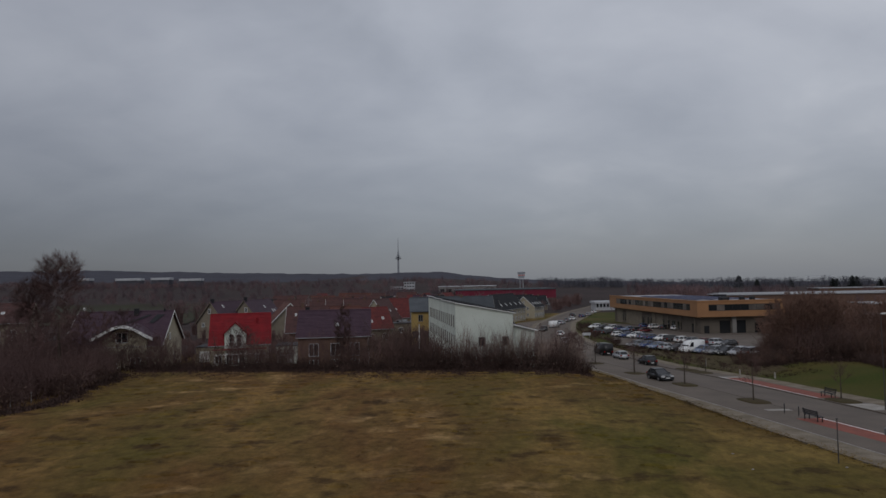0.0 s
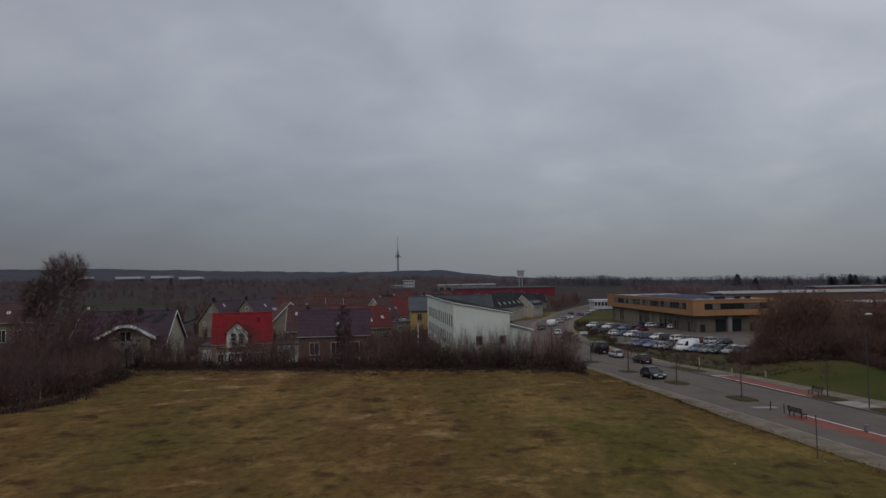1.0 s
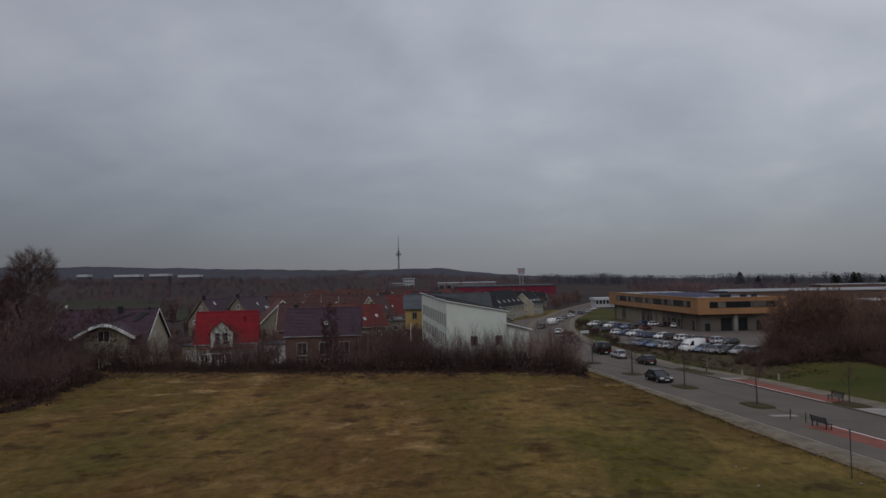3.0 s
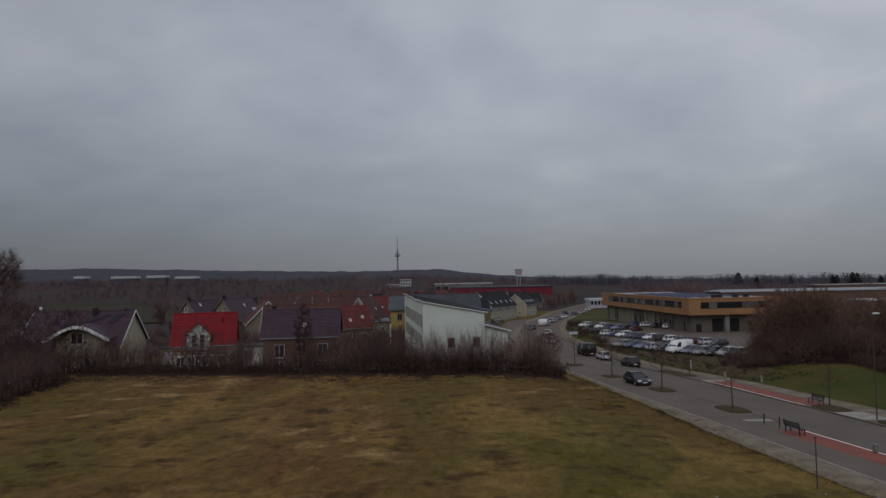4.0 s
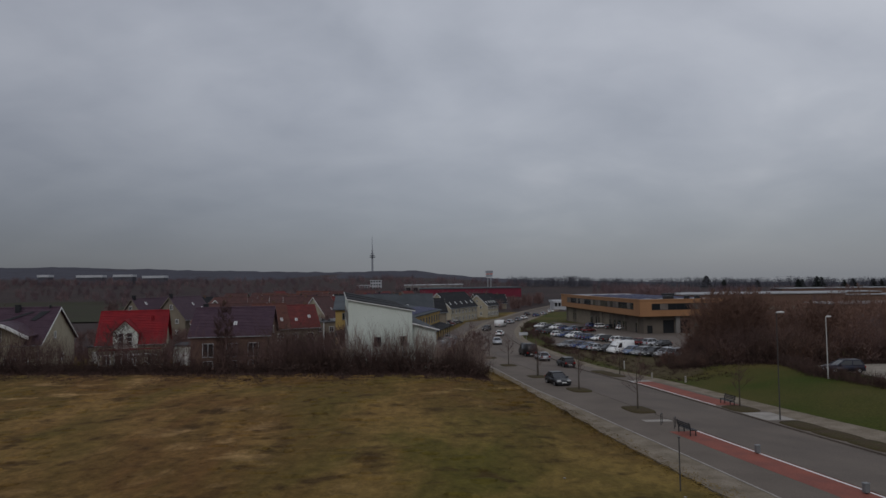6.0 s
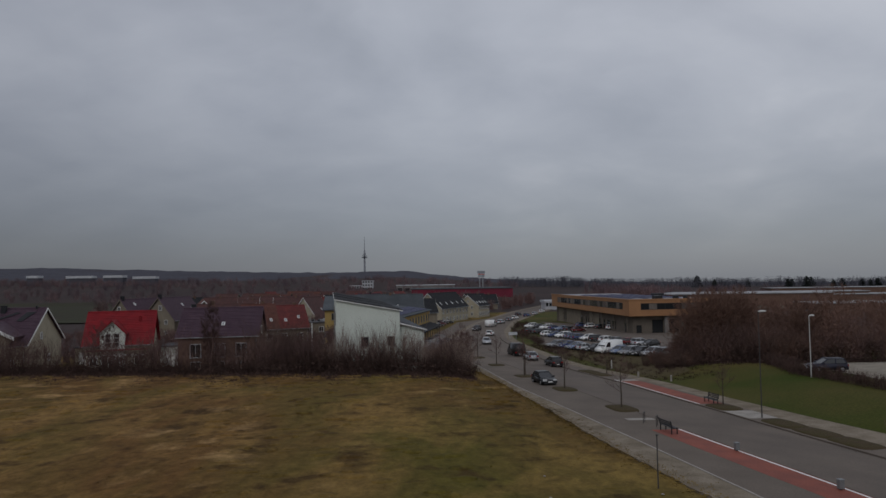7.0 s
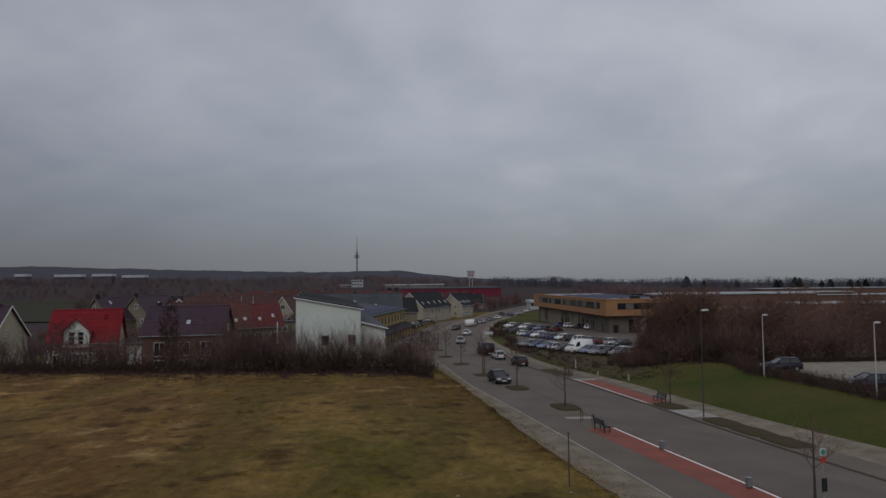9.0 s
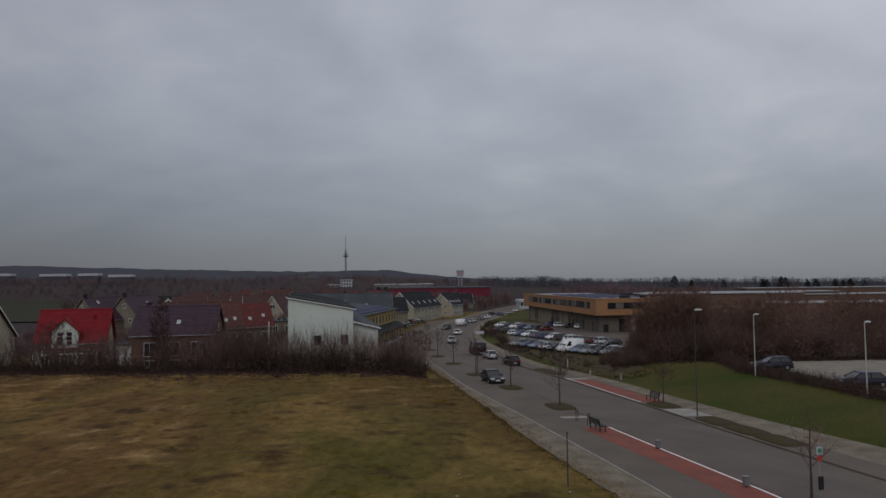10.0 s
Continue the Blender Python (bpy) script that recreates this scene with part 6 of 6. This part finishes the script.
    cyl(bm, (0, 0, tall), (0, 0, tall + 0.06), r * 1.1, r * 0.7, 10)
    part("cap", bm, mat, ob)
    return ob


def bin_box(x, y):
    ob = thing("litter_bin", (x, y, zat(x, y) + 0.12), 8, "squat grey metal litter bin at the kerb", "litter bin", "litter bins")
    bm = bmesh.new()
    box(bm, -0.15, 0.15, -0.13, 0.13, 0.05, 0.50, 0.03)
    part("body", bm, "litter_grey", ob)
    bm = bmesh.new()
    box(bm, -0.17, 0.17, -0.15, 0.15, 0.504, 0.55, 0.02)
    part("lid", bm, "litter_grey", ob)
    bm = bmesh.new()
    box(bm, -0.05, 0.05, -0.05, 0.05, 0.0, 0.048)
    part("foot", bm, "metal_dark", ob)


bin_box(37.75, 48.3)
bin_box(39.15, 39.8)
for x, y in ((45.5, 91.5), (48.0, 86.6)):
    bollard(x, y, 0.7, 0.12, "kerb", "pale stone bollard beside the footpath")
bollard(45.8, 104.8, 1.2, 0.08, "pole_white", "thin white marker post")


def bike_stand(x, y, turn):
    ob = thing("bicycle_stand", (x, y, zat(x, y) + 0.12), turn, "black steel hoop stand beside the bench", "bicycle stand", "bicycle stands")
    for s in (-0.28, 0.28):
        bm = bmesh.new()
        cyl(bm, (s, 0, 0), (s, 0, 0.82), 0.026, sides=8)
        part("leg", bm, "metal_dark", ob)
    bm = bmesh.new()
    cyl(bm, (-0.28, 0, 0.82), (0.28, 0, 0.82), 0.026, sides=8)
    part("top_rail", bm, "metal_dark", ob)


bike_stand(34.9, 57.9, 60)
bike_stand(35.4, 56.4, 60)

stop = thing("bus_stop_sign", (41.75, 37.6, zat(41.75, 37.6) + 0.1), 12, "sign post with green and white plate over a red plate", "sign")
bm = bmesh.new()
cyl(bm, (0, 0, 0), (0, 0, 2.70), 0.04, sides=8)
part("pole", bm, "metal_grey", stop)
bm = bmesh.new()
box(bm, -0.18, 0.18, -0.06, -0.042, 2.32, 2.68, 0.005)
plate = part("plate", bm, "far_white", stop, "white plate with a green ring")
bm = bmesh.new()
bmesh.ops.create_cone(bm, cap_ends=True, segments=20, radius1=0.13, radius2=0.13, depth=0.012, matrix=Matrix.Translation((0, -0.068, 2.50)) @ Matrix.Rotation(radians(90), 4, "X"))
part("disc", bm, "sign_green", plate)
bm = bmesh.new()
box(bm, -0.15, 0.15, -0.06, -0.042, 1.98, 2.26, 0.005)
part("plate", bm, "sign_red", stop, "red plate")
bm = bmesh.new()
box(bm, -0.14, 0.14, -0.12, -0.042, 0.6, 1.25, 0.01)
part("timetable_case", bm, "metal_dark", stop)

board = thing("notice_board", (39.5, 168.0, zat(39.5, 168)), 5, "long white sign board on two posts", "sign")
for s in (-0.8, 0.8):
    bm = bmesh.new()
    cyl(bm, (s, 0, -0.2), (s, 0, 1.7), 0.05, sides=8)
    part("post", bm, "metal_grey", board)
bm = bmesh.new()
box(bm, -1.1, 1.1, -0.1, -0.06, 1.0, 1.7, 0.01)
part("panel", bm, "far_white", board)


for x, y in ((-40.4, 65.6), (-40.3, 68.8)):
    stake = thing("marker_stake", (x, y, zat(x, y)), 0, "short white marker stake beside the thicket", "stake", "marker stakes")
    bm = bmesh.new()
    cyl(bm, (0, 0, -0.2), (0, 0, 1.15), 0.05, 0.045, 8)
    part("shaft", bm, "pole_white", stake)
    bm = bmesh.new()
    cyl(bm, (0, 0, 1.15), (0, 0, 1.22), 0.05, 0.02, 8)
    part("tip", bm, "metal_dark", stake)
for x, y in ((29.8, 40.0), (23.9, 39.9), (24.3, 43.8)):
    bm = bmesh.new()
    bmesh.ops.create_icosphere(bm, subdivisions=2, radius=0.07)
    for v in bm.verts:
        v.co = Vector((v.co.x * 1.3, v.co.y * 0.8, v.co.z * 0.6)) * (1 + 0.25 * noise.noise(v.co * 9))
    st = part("stone", bm, "kerb", None)
    st.matrix_basis = pose(x, y, zat(x, y) + 0.06)
    tagged(st, "small pale stone lying in the grass", "stone", "stones in the meadow")


# ---- the distance ----
def tower():
    ob = thing("television_tower", (-158.0, 2000.0, zat(-158, 2000) - 3), 0, "slim grey television tower with a platform", "tower")
    bm = bmesh.new()
    cyl(bm, (0, 0, 0), (0, 0, 72), 3.2, 2.2, 12)
    part("shaft", bm, "tower_grey", ob)
    for z0, z1, r in ((49, 51.5, 9.5), (54, 56, 8.0), (59, 62, 4.5)):
        bm = bmesh.new()
        cyl(bm, (0, 0, z0), (0, 0, z1), r * 0.8, r, 14)
        part("platform", bm, "tower_grey", ob)
    bm = bmesh.new()
    cyl(bm, (0, 0, 72), (0, 0, 114), 1.2, 0.5, 8)
    part("mast", bm, "tower_grey", ob)


tower()


def slab_building(name, x0, x1, y, depth, z0, z1, wall, roof, label, windows=0, rows=1, turn=0.0, attic=0.7):
    ob = thing(name, ((x0 + x1) / 2, y, z0), turn, label, "building")
    w = (x1 - x0) / 2
    bm = bmesh.new()
    box(bm, -w, w, 0, depth, -6, z1 - z0 - attic)
    part("wall", bm, wall, ob)
    bm = bmesh.new()
    box(bm, -w - 0.6, w + 0.6, -0.6, depth + 0.6, z1 - z0 - attic + 0.004, z1 - z0)
    part("roof", bm, roof, ob)
    for r in range(rows):
        for k in range(windows):
            c = -w + 2 * w * (k + 0.5) / windows
            hh = (z1 - z0) / rows
            bm = bmesh.new()
            box(bm, c - w / windows * 0.6, c + w / windows * 0.6, -0.25, 0.05, r * hh + hh * 0.3, r * hh + hh * 0.75)
            part("window", bm, "glass", ob)
    return ob


slab_building("warehouse", 8, 92, 550, 60, -5.5, 4.6, "red_metal", "roof_felt", "long red-clad warehouse with flat roof")
slab_building("hall", -8, 48, 640, 30, -4, 7.2, "wall_grey", "hazy_white", "pale flat-roofed hall behind the warehouse", 8)
slab_building("flats", -60, -47, 700, 14, -4, 7.2, "hazy_white", "hazy_white", "pale low block of flats", 5, 3)
slab_building("flats", -45.5, -34.5, 690, 12, -4, 12.2, "hazy_white", "hazy_white", "pale five-storey block of flats", 4, 5)
slab_building("hall", -46, -32, 500, 14, -4, 1.4, "hazy_white", "hazy_white", "low white hall among the village roofs", 4)
slab_building("hall", -30, -16, 470, 12, -4, 0.4, "wall_grey", "hazy_white", "low pale hall among the village roofs", 4)
# lower walls wear the hill's haze colour and blend into the slope
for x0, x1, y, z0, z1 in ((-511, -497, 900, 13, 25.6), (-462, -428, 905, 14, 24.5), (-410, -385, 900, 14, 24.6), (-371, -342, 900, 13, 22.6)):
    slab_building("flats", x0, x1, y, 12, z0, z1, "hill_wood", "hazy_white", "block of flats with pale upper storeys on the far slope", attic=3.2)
slab_building("shed", 82.0, 93, 352, 12, -4.6, -0.2, "hazy_white", "hazy_white", "low white shed by the street", 6, 1, 0, 1.2)
for x0, x1, y, z1 in ((150, 235, 352, 2.0), (180, 300, 420, 0.8), (240, 420, 400, -0.8), (300, 520, 520, 1.0), (200, 330, 300, -1.8)):
    slab_building("greenhouse", x0, x1, y, 22, -6, z1, "wall_brick", "dull_glass_roof", "long low greenhouse hall with pale roof", 0, 1, -6, 0.45)
sg = thing("sign_tower", (79.2, 700.0, -5.0), 0, "tall advertising mast with stacked grey and white panels", "sign tower")
for s in (-1.6, 1.6):
    bm = bmesh.new()
    cyl(bm, (s, 0, 0), (s, 0, 25), 0.5, 0.4, 8)
    part("mast", bm, "metal_grey", sg)
for z0, z1, w, mt in ((22.8, 25.6, 4.0, "tower_grey"), (21.6, 22.4, 3.6, "sign_red"), (19.4, 21.2, 3.6, "tower_grey"), (17.8, 18.8, 3.0, "hazy_white")):
    bm = bmesh.new()
    box(bm, -w, w, -1.0, -0.5, z0, z1, 0.1)
    part("panel", bm, mt, sg)

# woods: many low bare trees in one object
def wood(name, spots, mat, label, seed, pieces=26, leaf=16):
    t = Twigs(seed)
    for x, y, h, w in spots:
        z = zat(x, y)
        c = Vector((x, y, z))
        for k in range(pieces):
            a = t.r.uniform(0, 6.283)
            s = t.r.uniform(0.1, 0.5)
            p = c + Vector((t.r.uniform(-0.2, 0.2) * w, t.r.uniform(-0.2, 0.2) * w, h * s * 0.6))
            q = c + Vector((math.cos(a) * w * 0.5 * t.r.random(), math.sin(a) * w * 0.5 * t.r.random(), h * t.r.uniform(0.55, 1.0)))
            t.piece(p, q, 0.012 * h + 0.02, 0.006 * h + 0.01)
        t.leaves(leaf * 2, c + Vector((0, 0, h * 0.45)), Vector((w * 0.55, w * 0.55, h * 0.42)), 0.065 * h)
    ob = new(name, t.mesh(name, mat))
    return tagged(ob, label, "woods", kind="stuff")


WR = random.Random(9)


def open_view(x, y):
    """The strip of open farmland that shows between the houses."""
    return -0.66 < (x - 21) / (y - 5.7) < -0.50 and y < 540


drape("stubble_field", ((150, 325), (420, 280), (900, 700), (300, 600)), 0.35, "stubble", "pale brown stubble land", "field", 30)
spots = []
for k in range(170):
    x, y = WR.uniform(-78, 6), WR.uniform(132, 262)
    spots.append((x, y, WR.uniform(2.5, 6.0), WR.uniform(2.5, 5.0)))
for k in range(30):
    spots.append((WR.uniform(-72, -2), WR.uniform(127, 136), WR.uniform(2.0, 4.0), WR.uniform(2.0, 3.5)))
for k in range(60):
    x, y = WR.uniform(-5, 90), WR.uniform(300, 520)
    if x < float(street_x(1, y)) - 6:
        spots.append((x, y, WR.uniform(4, 8), WR.uniform(4, 8)))
for k in range(70):
    x, y = WR.uniform(40, 150), WR.uniform(325, 450)
    if x > float(street_x(6, y)) + 4 or x < float(street_x(1, y)) - 5:
        spots.append((x, y, WR.uniform(5, 9), WR.uniform(5, 8)))
spots = [(x, y, min(h, 2.6) if open_view(x, y) else h, w) for x, y, h, w in spots]
wood("garden_trees", spots, "twig", "leafless garden trees and shrubs between the houses", 30, 40, 24)
spots = []
for k in range(260):
    x = WR.uniform(-330, -75)
    y = WR.uniform(200, 330) if x > -200 else WR.uniform(230, 430)
    if -235 < x < -95 and 250 < y < 400 and WR.random() < 0.75:
        continue
    spots.append((x, y, WR.uniform(6, 10), WR.uniform(5, 9)))
drape("crop_field", ((-300, 270), (-105, 270), (-190, 545), (-460, 545)), 0.5, "crop", "dull green winter crop field", "field", 30)
spots = [s for s in spots if not open_view(s[0], s[1])]
wood("village_wood", spots, "twig", "leafless brown trees round the village", 31)
spots = [(WR.uniform(-480, 60), WR.uniform(360, 640), WR.uniform(6, 10), WR.uniform(7, 12)) for k in range(420)]
spots = [s for s in spots if not open_view(s[0], s[1])]
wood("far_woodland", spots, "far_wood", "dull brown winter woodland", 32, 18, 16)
spots = [(WR.uniform(60, 330), WR.uniform(330, 640), WR.uniform(6, 9), WR.uniform(7, 12)) for k in range(200)]
spots += [(WR.uniform(100, 210), WR.uniform(440, 600), WR.uniform(9, 13), WR.uniform(8, 12)) for k in range(110)]
spots = [s for s in spots if s[0] > float(street_x(6, min(s[1], 515))) + 8 and not (150 < s[0] and 340 < s[1] < 450)]
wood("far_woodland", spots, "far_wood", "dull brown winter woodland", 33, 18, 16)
spots = [(WR.uniform(120, 800), WR.uniform(780, 900), 0.0, WR.uniform(9, 16)) for k in range(560)]
spots = [(x, y, WR.uniform(7, 10) * (1.35 + 1.2 * max(0.0, noise.noise((x * 0.018, 2, 1)))), w) for x, y, h, w in spots]
# the tree line takes the hill's haze-coloured material
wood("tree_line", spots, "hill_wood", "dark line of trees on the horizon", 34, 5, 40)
spots = [(WR.uniform(-800, 130), WR.uniform(700, 1000), WR.uniform(7, 11), WR.uniform(9, 15)) for k in range(420)]
spots += [(WR.uniform(-540, -320), WR.uniform(835, 885), WR.uniform(7, 10), WR.uniform(8, 12)) for k in range(60)]
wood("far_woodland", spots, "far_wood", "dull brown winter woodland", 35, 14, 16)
spots = [(WR.uniform(90, 260), WR.uniform(180, 330), WR.uniform(4, 7), WR.uniform(5, 9)) for k in range(150)]
wood("shrubland", [s for s in spots if s[0] > 125 or s[1] > 255], "twig_red", "reddish-brown leafless scrub", 36)


def conifer(x, y, h):
    t = Twigs(int(x))
    t.piece(Vector((0, 0, 0)), Vector((0, 0, h)), h * 0.03, 0.02)
    k = len(t.f)
    for i in range(150):
        s = t.r.uniform(0.12, 1.0)
        a = t.r.uniform(0, 6.283)
        rad = (1 - s) ** 0.6 * h * 0.46 + 0.06 * h
        p = Vector((0, 0, h * s))
        t.piece(p, p + Vector((math.cos(a) * rad, math.sin(a) * rad, -0.10 * h * (1 - s))), 0.05 * h, 0.015 * h)
    ob = thing("conifer", (x, y, zat(x, y)), 0, "dark conifer on the horizon", "tree", "conifers on the horizon")
    tr = Twigs(1)
    tr.piece(Vector((0, 0, -0.5)), Vector((0, 0, h * 0.9)), h * 0.03, 0.02)
    for n, me in (("trunk", tr.mesh("trunk", "bark")), ("crown", t.mesh("crown", "needle"))):
        p = new(n, me)
        p.parent = ob


for x, h in ((358, 17.5), (372, 12), (420, 11), (460, 12), (483, 16), (490, 15), (476, 12), (520, 11), (538, 13), (552, 12), (566, 11), (580, 13), (600, 11), (640, 12), (690, 13)):
    conifer(x, 790 + (x * 7) % 23, h * 0.84)

# wooded hill on the horizon: an uneven canopy sheet
hx = np.arange(-2600, 1800, 22.0)
hy = np.array([1050, 1150, 1300, 1450, 1600, 1750, 1850, 1930, 1980, 2020, 2060, 2100, 2180])
v, f = [], []
HR = random.Random(3)
for j, y in enumerate(hy):
    for i, x in enumerate(hx):
        cover = 5.0 + 4.0 * noise.noise((x * 0.007, y * 0.004, 1)) + 2.5 * noise.noise((x * 0.03, y * 0.01, 4)) + HR.uniform(-1.6, 1.6)
        if j in (0, len(hy) - 1):
            cover = -4
        v.append((x + HR.uniform(-6, 6), y, zat(x, y) + cover - 3))
n = len(hx)
for j in range(len(hy) - 1):
    for i in range(n - 1):
        k = j * n + i
        f.append((k, k + 1, k + n + 1, k + n))
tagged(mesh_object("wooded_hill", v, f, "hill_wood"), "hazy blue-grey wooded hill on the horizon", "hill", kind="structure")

# grass tufts on the meadow
t = Twigs(77)
GR = t.r
for k in range(9000):
    y = 18 + 72 * GR.random() ** 0.8
    x = GR.uniform(-42, 34)
    if x > float(np.interp(y, SY, [s[1] for s in STREET])) - 0.4 or y > hedge_y(x) - 0.5:
        continue
    z = zat(x, y) + 0.16 * noise.noise((x * 0.11, y * 0.11, 0)) + 0.06 * noise.noise((x * 0.45, y * 0.45, 5))
    h = GR.uniform(0.02, 0.07) * (1 + noise.noise((x * 0.2, y * 0.2, 3)))
    for b in range(4):
        a = GR.uniform(0, 6.283)
        c = Vector((x + math.cos(a) * 0.07, y + math.sin(a) * 0.07, z - 0.03))
        s = Vector((math.sin(a), -math.cos(a), 0)) * 0.035
        i = len(t.v)
        t.v += [c - s, c + s, c + Vector((math.cos(a) * h * 0.6, math.sin(a) * h * 0.6, h))]
        t.f.append((i, i + 1, i + 2))
tuft = new("grass_tufts", t.mesh("grass_tufts", "meadow"))
tagged(tuft, "short tufts of withered olive grass", "grass", kind="stuff")

# low tussocks that make the meadow uneven
tv, tf = [], []
TR = random.Random(55)
for k in range(900):
    y = 20 + 68 * TR.random() ** 0.85
    x = TR.uniform(-40, 33)
    if x > float(np.interp(y, SY, [s[1] for s in STREET])) - 1.5 or y > hedge_y(x) - 1.0 or noise.noise((x * 0.07, y * 0.05, 9)) < -0.12:
        continue
    z = zat(x, y) + 0.16 * noise.noise((x * 0.11, y * 0.11, 0)) + 0.06 * noise.noise((x * 0.45, y * 0.45, 5)) - 0.03
    rx, ry, h = TR.uniform(0.4, 1.3), TR.uniform(0.3, 0.8), TR.uniform(0.06, 0.20)
    base = len(tv)
    for ring, (s, up) in enumerate(((1.0, -1.0), (0.72, 0.45), (0.4, 0.85))):
        for i in range(9):
            a = 6.2832 * i / 9 + ring * 0.3
            e = 1 + TR.uniform(-0.25, 0.25)
            tv.append((x + math.cos(a) * rx * s * e, y + math.sin(a) * ry * s * e, z + h * up * TR.uniform(0.8, 1.2)))
    tv.append((x, y, z + h))
    for ring in range(2):
        for i in range(9):
            j = (i + 1) % 9
            tf.append((base + ring * 9 + i, base + ring * 9 + j, base + ring * 9 + 9 + j, base + ring * 9 + 9 + i))
    tf += [(base + 18 + i, base + 18 + (i + 1) % 9, base + 27) for i in range(9)]
tagged(mesh_object("grass_tussocks", tv, tf, "meadow", smooth=True), "low uneven tussocks of withered meadow grass", "grass", kind="stuff")

# grass creeping over the edge of the footpath
t = Twigs(78)
GR = t.r
for k in range(3000):
    y = 30 + 75 * GR.random() ** 1.1
    x = float(street_x(1, y)) + GR.gauss(0.1, 0.5)
    h = GR.uniform(0.015, 0.05)
    for b in range(4):
        a = GR.uniform(0, 6.283)
        c = Vector((x + math.cos(a) * 0.10, y + math.sin(a) * 0.10, zat(x, y) + 0.085))
        s = Vector((math.sin(a), -math.cos(a), 0)) * 0.07
        i = len(t.v)
        t.v += [c - s, c + s, c + Vector((math.cos(a) * h * 1.3, math.sin(a) * h * 1.3, h))]
        t.f.append((i, i + 1, i + 2))
tagged(new("path_grass", t.mesh("path_grass", "meadow")), "withered grass creeping over the footpath edge", "grass", kind="stuff")

# dry weeds along the hedge and the thickets, in the darkened twig tone
def weeds(name, spots, mat, label, seed):
    w = Twigs(seed)
    q = w.r
    for x, y, h in spots:
        z = zat(x, y)
        for b in range(9):
            a = q.uniform(0, 6.283)
            lean = q.uniform(0.2, 0.9)
            p = Vector((x + q.gauss(0, 0.22), y + q.gauss(0, 0.22), z - 0.05))
            tip = p + Vector((math.cos(a) * lean * h, math.sin(a) * lean * h, h * q.uniform(0.6, 1.1)))
            side = Vector((-math.sin(a), math.cos(a), 0)) * 0.05
            i = len(w.v)
            w.v += [p - side, p + side, tip]
            w.f.append((i, i + 1, i + 2))
    tagged(new(name, w.mesh(name, mat)), label, "weeds", kind="stuff")


KR = random.Random(41)
spots = []
# the weeds' dark colour also carries the shade along the hedge foot
for k in range(5600):
    x = KR.uniform(-41, 23.5)
    d = abs(KR.gauss(0, 1.3 if k % 2 else 5.0))
    spots.append((x, hedge_y(x) + 0.8 - d - 0.5 * noise.noise((x * 0.3, 1, 2)), KR.uniform(0.25, 0.7) / (0.7 + 0.5 * d)))
for k in range(900):
    y = KR.uniform(58, 90)
    d = abs(KR.gauss(0, 1.0))
    spots.append((float(np.interp(y, [58, 62, 66, 73, 85, 95], [-43, -40.5, -38, -38.5, -40.5, -43])) + d, y, KR.uniform(0.2, 0.6) / (0.7 + 0.5 * d)))
weeds("hedge_weeds", spots, "twig_darkened", "withered weeds in darkened brown at the foot of the hedge", 42)
spots = []
for k in range(2600):
    x = KR.uniform(52, 100)
    d = abs(KR.gauss(0, 2.6))
    spots.append((x, float(np.interp(x, [53, 58, 66, 80, 135], [103, 101, 97, 95, 95])) + 0.5 - d, KR.uniform(0.2, 0.65) / (0.8 + 0.25 * d)))
for k in range(700):
    y = KR.uniform(88, 150)
    x = float(street_x(6, y)) + 0.5 + KR.random() * float(np.interp(y, [88, 113, 147], [8, 13, 3]))
    spots.append((x, y, KR.uniform(0.12, 0.4)))
for k in range(700):
    y = KR.choice((KR.uniform(50.0, 61.5), KR.uniform(93.5, 103.5)))
    spots.append((float(street_x(4, y)) + 1.4 + KR.gauss(0, 0.5), y, KR.uniform(0.08, 0.22)))
weeds("verge_weeds", spots, "twig_darkened", "withered brown weeds on the verge", 43)

# gantry far off on the horizon, haze put into its pale colour
gantry = thing("gantry_crane", (838.0, 1500.0, zat(838, 1500)), -4, "faint pale gantry crane on the horizon", "crane")
for x in (-24, 24):
    bm = bmesh.new()
    box(bm, x - 0.6, x + 0.6, -1.0, 1.0, -1.0, 16.0)
    part("leg", bm, "far_white", gantry)
bm = bmesh.new()
box(bm, -30, 30, -1.2, 1.2, 16.004, 17.2)
part("bridge_beam", bm, "far_white", gantry)
